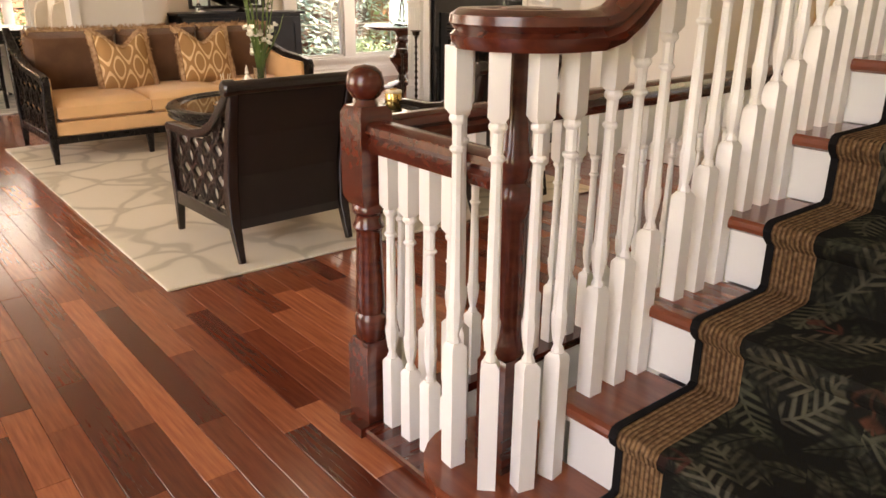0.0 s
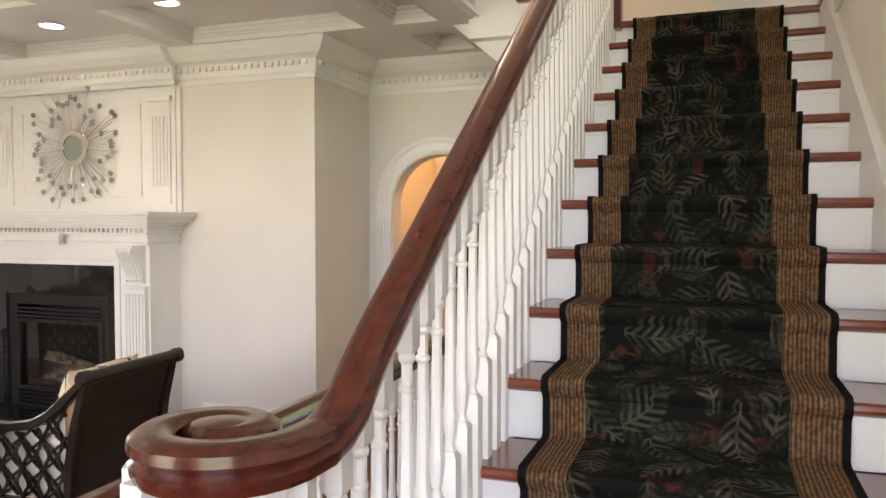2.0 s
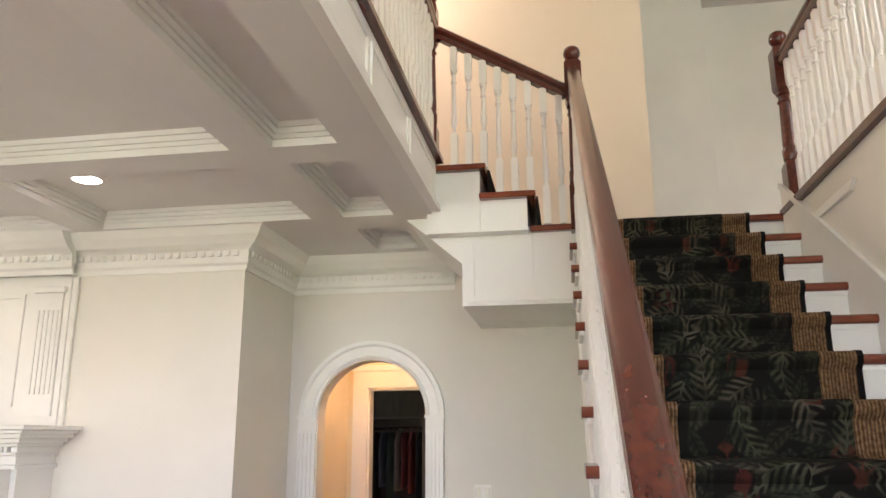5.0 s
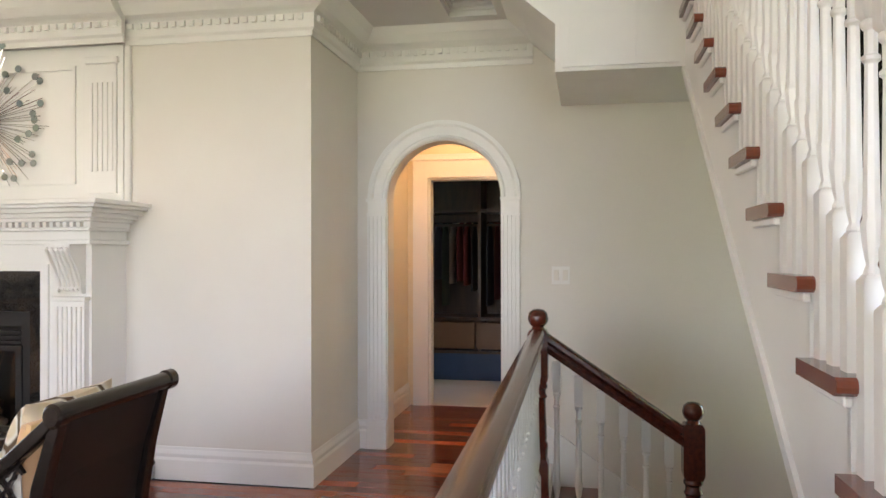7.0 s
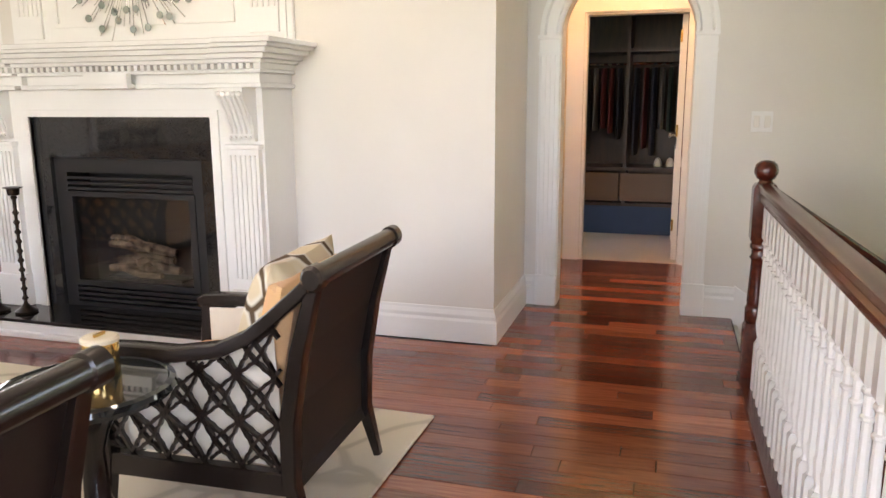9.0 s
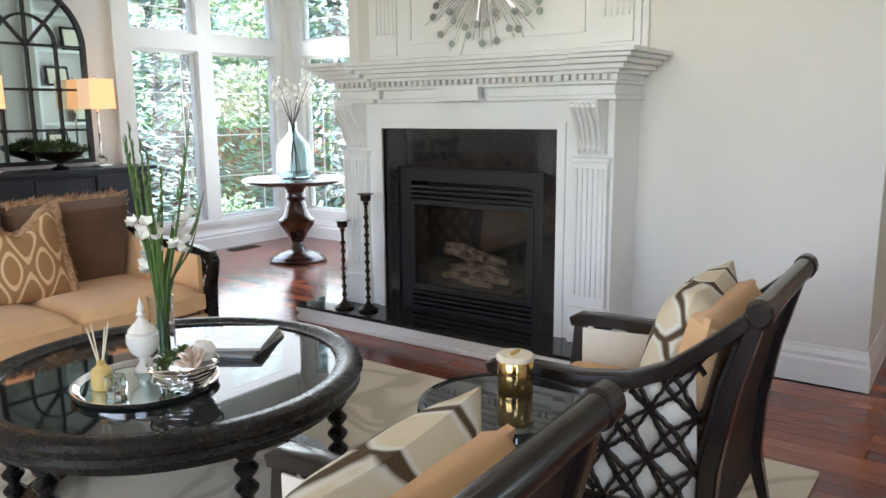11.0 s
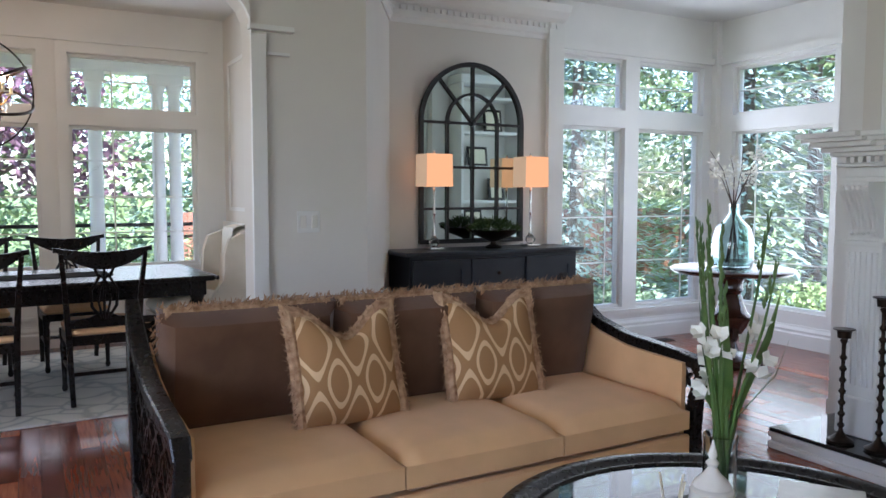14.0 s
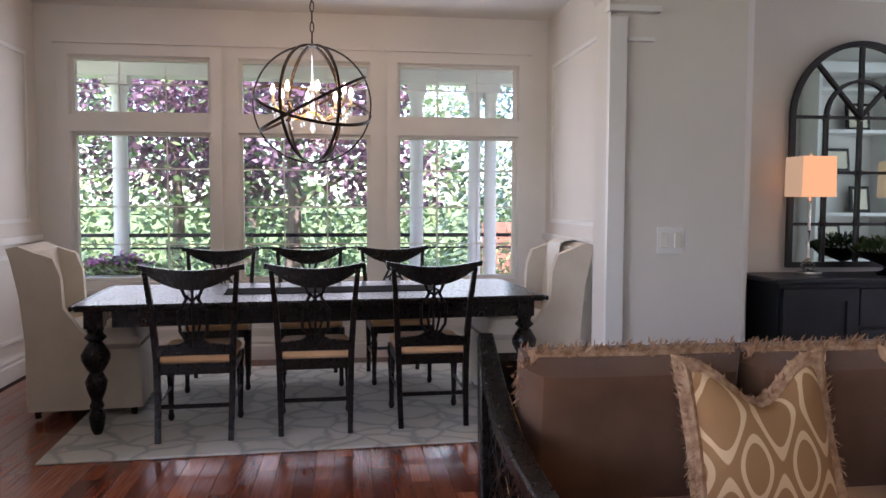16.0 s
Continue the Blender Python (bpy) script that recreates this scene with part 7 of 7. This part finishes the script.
# ---- hall and closet ----
dc = tagged(new("trim_closet_door"), "white door casing of the closet", "door casing", kind="structure")
part("casing", Geo().box(7.72, 7.75, 3.42, 3.55, 0, 2.1).box(7.72, 7.75, 2.5, 2.63, 0, 2.1).box(7.72, 7.75, 2.63, 3.42, 1.95, 2.1).box(7.70, 7.75, 2.48, 3.57, 2.1, 2.15), TRIM, dc)
part("jamb_lining", Geo().box(7.75, 7.87, 3.40, 3.42, 0, 1.95).box(7.75, 7.87, 2.63, 2.65, 0, 1.95).box(7.75, 7.87, 2.65, 3.4, 1.93, 1.95), TRIM, dc)
door = tagged(new("door_1"), "white panel door standing open into the closet", "door", kind="structure")
part("leaf", Geo().box(7.88, 8.60, 2.655, 2.695, 0.01, 1.93), TRIM, door)
g = Geo()
for z0, z1 in ((0.15, 0.9), (1.02, 1.8)):
    panel_frame(g, "y", 2.695, 7.98, 8.5, z0, z1, 0.03, 0.01)
part("panel_moulding", g, TRIM, door)
part("door_handle", Geo().lathe([(0.022, 0), (0.022, 0.008), (0.01, 0.012), (0.01, 0.04), (0.024, 0.05), (0.022, 0.065), (0.002, 0.07)], (8.53, 2.695, 0.98), 14, "y"), CHROME, door, smooth=True)
for z in (0.25, 1.0, 1.72):
    part("hinge", Geo().box(7.868, 7.885, 2.69, 2.705, z, z + 0.09), BRASS, door)
WAL = material("walnut_cabinet", (0.035, 0.018, 0.01), 0.4, second=(0.06, 0.03, 0.017), scale=4, stretch=(1, 6, 1))
wd = thing("wardrobe", "dark walnut open wardrobe full of clothes", "wardrobe")
part("frame", Geo().box(9.0, 9.5, 2.12, 2.15, 0.28, 2.4).box(9.0, 9.5, 4.25, 4.28, 0.28, 2.4).box(9.0, 9.5, 3.14, 3.17, 0.28, 2.4).box(9.47, 9.5, 2.15, 4.25, 0.28, 2.4), WAL, wd)
for z in (0.28, 0.62, 1.72, 2.35):
    part("shelf", Geo().box(9.0, 9.47, 2.15, 4.25, z, z + 0.03), WAL, wd)
for k in range(4):
    d = part("drawer", Geo().box(8.985, 9.0, 2.16 + 0.52 * k, 2.67 + 0.52 * k, 0.33, 0.60, 0.005), material("oak_drawer", (0.12, 0.065, 0.03), 0.4, scale=4) if k == 0 else bpy.data.materials["oak_drawer"], wd)
# blue light on the skirting is painted in as its base colour
part("plinth", Geo().box(9.03, 9.47, 2.15, 4.25, 0.0, 0.28), material("blue_lit_plinth", (0.02, 0.05, 0.12), 0.5), wd, "plinth with blue light painted on as dark blue")
part("hanging_rail", Geo().tube([(9.22, 2.16, 1.62), (9.22, 4.24, 1.62)], 0.012, 8), CHROME, wd)
cr = random.Random(9)
cols = [(0.02, 0.02, 0.025), (0.05, 0.06, 0.09), (0.1, 0.1, 0.1), (0.16, 0.03, 0.03), (0.03, 0.05, 0.04), (0.2, 0.19, 0.18)]
cmats = [material("garment_cloth", c, 0.95, scale=12, bump=0.3, bump_scale=120) for c in cols]
for k in range(26):
    y = 2.22 + 0.078 * k
    if 3.1 < y < 3.22:
        continue
    L = cr.uniform(0.55, 0.85)
    w = cr.uniform(0.19, 0.23)
    gm = thing("hanging_garment", "dark garment hanging from the wardrobe rail", "clothing", "clothes in the wardrobe", at=(9.22, y, 1.60))
    part("cloth", Geo().grid(lambda u, v: (w * math.sin(2 * math.pi * u) * (0.35 + 0.65 * min(1, v * 6)) * 0.95, (0.022 + 0.008 * math.sin(9 * u + k)) * math.cos(2 * math.pi * u), -0.02 - L * v), 16, 7, wrap_u=True), cr.choice(cmats), gm, smooth=True)
WSHOE = material("white_shoe", (0.7, 0.68, 0.64), 0.5)
for k in range(8):
    y = 2.3 + 0.11 * k if k < 6 else 3.4 + 0.12 * k
    sh = thing("shoe", "pale shoe on the wardrobe shelf", "shoe", "shoes in the wardrobe", at=(9.16, y, 0.65))
    part("upper", Geo().grid(lambda u, v: (0.12 * math.cos(math.pi * v) , 0.04 * math.sin(math.pi * v) ** 0.5 * math.cos(math.pi * u), 0.012 + (0.05 + 0.035 * (v > 0.55)) * math.sin(math.pi * v) ** 0.6 * math.sin(math.pi * u)), 9, 9), WSHOE if 1 < k < 6 else cmats[k % 4], sh, smooth=True)
    part("sole", Geo().box(-0.12, 0.12, -0.035, 0.035, 0, 0.012, 0.003), cmats[2], sh)
pend = thing("hall_ceiling_lamp", "small ceiling lamp in the hall beyond the arch", "ceiling lamp", at=(7.0, 3.0, 2.78))
part("canopy", Geo().lathe([(0.06, 0.0), (0.06, -0.02), (0.02, -0.03), (0.008, -0.12), (0.02, -0.14)], seg=20), BRONZE, pend, smooth=True)
part("shade", Geo().lathe([(0.02, -0.14), (0.11, -0.18), (0.12, -0.24), (0.115, -0.24), (0.1, -0.19)], seg=24), SHADE, pend, smooth=True)

# ---- outdoors ----
GRASS = material("lawn_grass", (0.05, 0.09, 0.02), 0.95, second=(0.1, 0.15, 0.04), scale=3, bump=0.8, bump_scale=40)
structure("ground", Geo().box(-300, 300, 11.6, 400, -0.75, -0.7).box(7.5, 300, -300, 11.6, -0.75, -0.7).box(-300, -2.3, -300, 11.6, -0.75, -0.7).box(-2.3, 7.5, -300, -2.8, -0.75, -0.7), GRASS, "green lawn round the house", "ground")
DECK = material("grey_deck", (0.3, 0.29, 0.28), 0.7, scale=3, stretch=(1, 8, 1))
structure("porch_floor", Geo().box(-3.5, 4.6, 11.46, 13.6, -0.2, -0.08), DECK, "grey porch deck outside the dining room", "porch")
structure("porch_roof", Geo().box(-3.5, 4.6, 11.46, 13.75, 2.9, 3.0).box(-3.5, 4.6, 13.2, 13.45, 2.62, 2.9), TRIM, "white boarded porch ceiling and beam", "porch roof")
def porch_column(x, w):
    c = thing("porch_column", "round white porch column", "column", "columns of the porch", at=(x, 13.32, -0.08))
    part("shaft", Geo().lathe([(w * 0.95, 0.12), (w, 0.2), (w * 0.88, 2.5)], seg=20), TRIM, c, smooth=True)
    part("base", Geo().box(-w * 1.25, w * 1.25, -w * 1.25, w * 1.25, 0, 0.08).lathe([(w * 1.2, 0.08), (w * 1.2, 0.11), (w, 0.13)], seg=20), TRIM, c)
    part("capital", Geo().lathe([(w * 0.9, 2.5), (w * 1.1, 2.55), (w * 1.2, 2.6)], seg=20).box(-w * 1.25, w * 1.25, -w * 1.25, w * 1.25, 2.6, 2.7), TRIM, c)
for x, w in ((-1.0, 0.085), (2.14, 0.08), (2.79, 0.075), (2.97, 0.075), (-2.9, 0.085)):
    porch_column(x, w)
pr2 = thing("porch_railing", "black metal porch railing with thin pickets", "railing")
part("top_rail", Geo().box(-3.4, 4.5, 13.30, 13.34, 0.93, 0.97), IRON, pr2)
part("mid_rail", Geo().box(-3.4, 4.5, 13.31, 13.33, 0.80, 0.82), IRON, pr2)
part("bottom_rail", Geo().box(-3.4, 4.5, 13.31, 13.33, 0.02, 0.05), IRON, pr2)
for k in range(64):
    part("picket", Geo().box(-0.007, 0.007, -0.007, 0.007, 0.05, 0.80) if k == 0 else pick, IRON, pr2, at=(-3.35 + 0.122 * k, 13.32, 0))
    if k == 0:
        pick = pr2.children[-1].data

def leaf_cloud(rnd, centre, radii, n, size, droop=0.0):
    g = Geo()
    for _ in range(n):
        while True:
            p = Vector((rnd.uniform(-1, 1), rnd.uniform(-1, 1), rnd.uniform(-1, 1)))
            if 0.25 < p.length < 1:
                break
        p *= 0.85 + 0.3 * noise.noise(p * 2.3 + Vector(centre))
        p = Vector((p.x * radii[0], p.y * radii[1], p.z * radii[2])) + Vector(centre)
        d = Vector((rnd.uniform(-1, 1), rnd.uniform(-1, 1), rnd.uniform(-1, 0.6) - droop)).normalized() * size * rnd.uniform(0.6, 1.3)
        s = d.cross(Vector((rnd.uniform(-1, 1), rnd.uniform(-1, 1), 1))).normalized() * size * 0.35
        g.add([p, p + d * 0.5 + s, p + d, p + d * 0.5 - s], [(0, 1, 2, 3)])
    return g
def leaf_material(name, a, b):
    m = material(name, a, 0.6, second=b, scale=2.5)
    n, l = m.node_tree.nodes, m.node_tree.links
    body = n["Principled BSDF"]
    thin = n.new("ShaderNodeBsdfTranslucent")
    l.new(body.inputs["Base Color"].links[0].from_socket, thin.inputs["Color"])
    both = n.new("ShaderNodeMixShader")
    both.inputs[0].default_value = 0.45
    l.new(body.outputs[0], both.inputs[1])
    l.new(thin.outputs[0], both.inputs[2])
    l.new(both.outputs[0], n["Material Output"].inputs["Surface"])
    return m
PURPLE = leaf_material("purple_leaf", (0.1, 0.05, 0.08), (0.24, 0.14, 0.2))
BRIGHT = leaf_material("bright_leaf", (0.16, 0.24, 0.1), (0.32, 0.42, 0.2))
DEEP = leaf_material("deep_leaf", (0.12, 0.2, 0.12), (0.24, 0.34, 0.21))
BLUESP = leaf_material("blue_needle", (0.16, 0.26, 0.25), (0.34, 0.46, 0.44))
TRUNK = material("tree_bark", (0.08, 0.06, 0.045), 0.95, second=(0.14, 0.11, 0.085), scale=9, stretch=(4, 4, 1), bump=0.8, bump_scale=30)
def tree(name, label, x, y, h, spread, mat, n, seed, size=0.16):
    rnd = random.Random(seed)
    t = thing(name, label, "tree", at=(x, y, -0.7))
    part("trunk", Geo().tube([(0, 0, 0), (0.05, 0.03, h * 0.3), (-0.04, 0.02, h * 0.6), (0, 0, h * 0.9)], 0.02 * h, 8, scales=[1.2, 0.9, 0.6, 0.2], up=(0, 1, 0)), TRUNK, t, smooth=True)
    g = Geo()
    for k in range(9):
        a, z = k * 2.4, h * (0.3 + 0.055 * k)
        e = Vector((math.cos(a), math.sin(a), 0.55)) * spread * 0.7
        part("limb", Geo().tube([(0, 0, z), Vector((0, 0, z)) + e * 0.5, Vector((0, 0, z + 0.1 * h)) + e], 0.008 * h, 6, scales=[1, 0.7, 0.25], up=(0.1, 0.2, 1)), TRUNK, t)
        c = leaf_cloud(rnd, (e.x * 0.9, e.y * 0.9, z + 0.1 * h), (spread * 0.55, spread * 0.55, h * 0.16), n // 11, size)
        g.add(c.v, c.f)
    c = leaf_cloud(rnd, (0, 0, h * 0.78), (spread * 0.7, spread * 0.7, h * 0.22), n // 5, size)
    g.add(c.v, c.f)
    part("crown", g, mat, t)
def spruce(x, y, h, r, seed, n=7500):
    rnd = random.Random(seed)
    t = thing("spruce", "blue-green spruce with drooping branches", "tree", at=(x, y, -0.7))
    part("trunk", Geo().tube([(0, 0, 0), (0, 0, h)], 0.018 * h, 8, scales=[1, 0.15], up=(0, 1, 0)), TRUNK, t)
    g = Geo()
    for k in range(n):
        z = rnd.random() ** 1.3 * 0.96
        tier = 1 - 0.35 * ((z * 13) % 1)
        R = r * (1 - z) * tier
        a = rnd.uniform(0, 6.283)
        q = rnd.random() ** 0.5
        p = Vector((math.cos(a) * R * q, math.sin(a) * R * q, h * (0.06 + 0.94 * z) - 0.22 * R * q))
        d = Vector((math.cos(a) + rnd.uniform(-0.5, 0.5), math.sin(a) + rnd.uniform(-0.5, 0.5), rnd.uniform(-0.5, 0.2))).normalized() * 0.24
        s = d.cross(Vector((0, 0, 1))).normalized() * 0.035
        g.add([p, p + d * 0.5 + s, p + d, p + d * 0.5 - s], [(0, 1, 2, 3)])
    part("crown", g, BLUESP, t)
tree("plum_tree", "purple-leaved ornamental tree beyond the porch", 0.4, 18.5, 6.5, 2.6, PURPLE, 7000, 31)
tree("plum_tree", "purple-leaved ornamental tree beyond the porch", -2.0, 20.5, 6.0, 2.3, PURPLE, 4500, 32)
spruce(4.6, 19.0, 9.0, 2.6, 33)
spruce(10.5, 15.5, 9.0, 2.4, 34)
spruce(8.0, 20.0, 10.0, 2.6, 35, 6000)
spruce(7.8, 14.4, 6.5, 1.9, 36, 6500)
spruce(10.2, 11.4, 7.0, 2.0, 37, 6500)
spruce(11.5, 8.6, 7.5, 2.1, 38, 6500)
for k, (x, y, h, s) in enumerate(((-6, 22, 8, 3), (2.2, 25, 9, 3.6), (-1.5, 28, 10, 4), (12.5, 12.0, 7, 2.8), (13.5, 8.5, 7.5, 3), (11.5, 18, 8, 3), (14.0, 15, 9, 3.4), (17, 11, 9, 3.5), (12.8, 5.5, 7, 2.8), (7, 27, 11, 4.5), (19, 19, 11, 4.5), (-9, 28, 10, 4.5), (22, 7, 10, 4.5), (13, 23, 11, 4.4))):
    tree("leafy_tree", "leafy green garden tree outside the windows", x, y, h, s, BRIGHT if k % 2 else DEEP, 7500, 50 + k, 0.12)
def shrub(x, y, r, mat, seed, label):
    t = thing("shrub", label, "shrub", at=(x, y, -0.7))
    part("stems", Geo().tube([(0, 0, 0), (0.03, 0, r)], 0.03, 6, up=(0, 1, 0)), TRUNK, t)
    part("leaves", leaf_cloud(random.Random(seed), (0, 0, r * 0.8), (r, r, r * 0.8), 2600, 0.065), mat, t)
for k, x in enumerate((-3.2, -1.9, -0.4, 0.9, 2.3, 3.6, 5.0)):
    shrub(x, 14.6 + 0.3 * (k % 2), 0.75 + 0.15 * (k % 3), BRIGHT if k % 3 else DEEP, 80 + k, "rounded green garden shrub beyond the porch")
for k, (x, y) in enumerate(((6.0, 11.3), (7.6, 11.0), (9.0, 9.5), (9.3, 8.0), (9.1, 6.8))):
    shrub(x, y, 0.7, DEEP if k % 2 else BRIGHT, 95 + k, "rounded green garden shrub below the bay")
FENCE = material("red_brown_boards", (0.2, 0.075, 0.05), 0.8, second=(0.28, 0.12, 0.08), scale=3, bump=0.4, bump_scale=40)
fn = thing("garden_fence", "red-brown wooden garden fence behind the shrubs", "fence")
for k in range(60):
    part("board", Geo().box(0, 0.19, -0.01, 0.01, 0, 1.7) if k == 0 else fb, FENCE, fn, at=(3.5 + 0.2 * k, 16.8, -0.7))
    if k == 0:
        fb = fn.children[-1].data
flb = thing("flower_box", "planter of purple and pink flowers on the porch rail", "planter", at=(-1.0, 13.12, 0.55))
part("box", Geo().box(-0.5, 0.5, -0.1, 0.1, -0.2, 0.0, 0.01), DECK, flb)
part("leaves", leaf_cloud(random.Random(5), (0, 0, 0.08), (0.5, 0.14, 0.14), 500, 0.07), BRIGHT, flb)
part("petals", leaf_cloud(random.Random(6), (0, -0.02, 0.14), (0.5, 0.13, 0.12), 240, 0.05), material("purple_petal", (0.25, 0.06, 0.3), 0.6, second=(0.5, 0.15, 0.35), scale=9), flb, "purple and pink petals")

wood = random.Random(77)
for nm, mat, spans, n in (("far_foliage", DEEP, ((-14, 16, 19, 27), (12, 20, 2, 24)), 24000), ("far_foliage", BRIGHT, ((-14, 16, 17.5, 24), (11, 18, 3, 22)), 22000)):
    g = Geo()
    for k in range(n):
        x0, x1, y0, y1 = spans[k % 2]
        x, y = wood.uniform(x0, x1), wood.uniform(y0, y1)
        top = 3.4 + 3.2 * noise.noise(Vector((x * 0.35, y * 0.35, 1.5)))
        p = Vector((x, y, -0.7 + (top + 0.7) * wood.random() ** 0.8))
        d = Vector((wood.uniform(-1, 1), wood.uniform(-1, 1), wood.uniform(-1, 0.6))).normalized() * wood.uniform(0.12, 0.26)
        s = d.cross(Vector((wood.uniform(-1, 1), wood.uniform(-1, 1), 1))).normalized() * 0.07
        g.add([p, p + d * 0.5 + s, p + d, p + d * 0.5 - s], [(0, 1, 2, 3)])
    tagged(part(nm, g, mat), "dense green woodland edge behind the garden", "foliage", kind="stuff")

# ---- floor boards ----
rng = random.Random(7)
PW = 0.092
def board_mesh(length):
    c = 0.0016
    v = [(0, 0, -0.012), (PW - 0.001, 0, -0.012), (PW - 0.001, length, -0.012), (0, length, -0.012),
         (0, 0, -c), (PW - 0.001, 0, -c), (PW - 0.001, length - 0.001, -c), (0, length - 0.001, -c),
         (c, c, 0), (PW - 0.001 - c, c, 0), (PW - 0.001 - c, length - 0.001 - c, 0), (c, length - 0.001 - c, 0)]
    f = [(8, 9, 10, 11), (4, 5, 9, 8), (5, 6, 10, 9), (6, 7, 11, 10), (7, 4, 8, 11), (0, 1, 5, 4), (1, 2, 6, 5), (2, 3, 7, 6), (3, 0, 4, 7)]
    return v, f
LENGTHS = [0.45, 0.6, 0.75, 0.9, 1.05, 1.25]
board_data = {}
for length in LENGTHS:
    g = Geo()
    g.add(*board_mesh(length))
    board_data[length] = g.mesh("plank", PLANK)
rest = Geo()
count = 0
def row(x, y0, y1):
    global count
    y = y0 - rng.uniform(0, 0.9)
    while y < y1:
        length = rng.choice(LENGTHS)
        a, b = max(y, y0), min(y + length, y1)
        if b - a > 0.03:
            near = 2.4 < b and a < 4.2 and 1.0 < x < 5.4 or (0.8 < x < 1.75 and 1.2 < b < 4.6)
            if near and a == y and b == y + length and count < 300:
                part("plank", board_data[length], None, floor, at=(x, a, 0))
                count += 1
            else:
                v, f = board_mesh(b - a)
                rest.add([(px + x, py + a, pz) for px, py, pz in v], f)
        y += length
k = 0
while True:
    x = -2.0 + PW * k
    k += 1
    if x > 7.75:
        break
    if x < 1.70:
        row(x, -2.5, 11.3 if x > -1.06 else 8.1)
    elif x < 5.33:
        row(x, 2.34, 11.3 if x < 3.0 else 9.2)
    elif x < 6.2:
        row(x, 2.34, 3.6)
        row(x, 6.7, 9.3)
    else:
        row(x, 2.34, 3.6)
        if x < 7.12:
            row(x, 6.7, 9.3)
tagged(part("planks", rest, PLANKS, floor), kind="stuff")
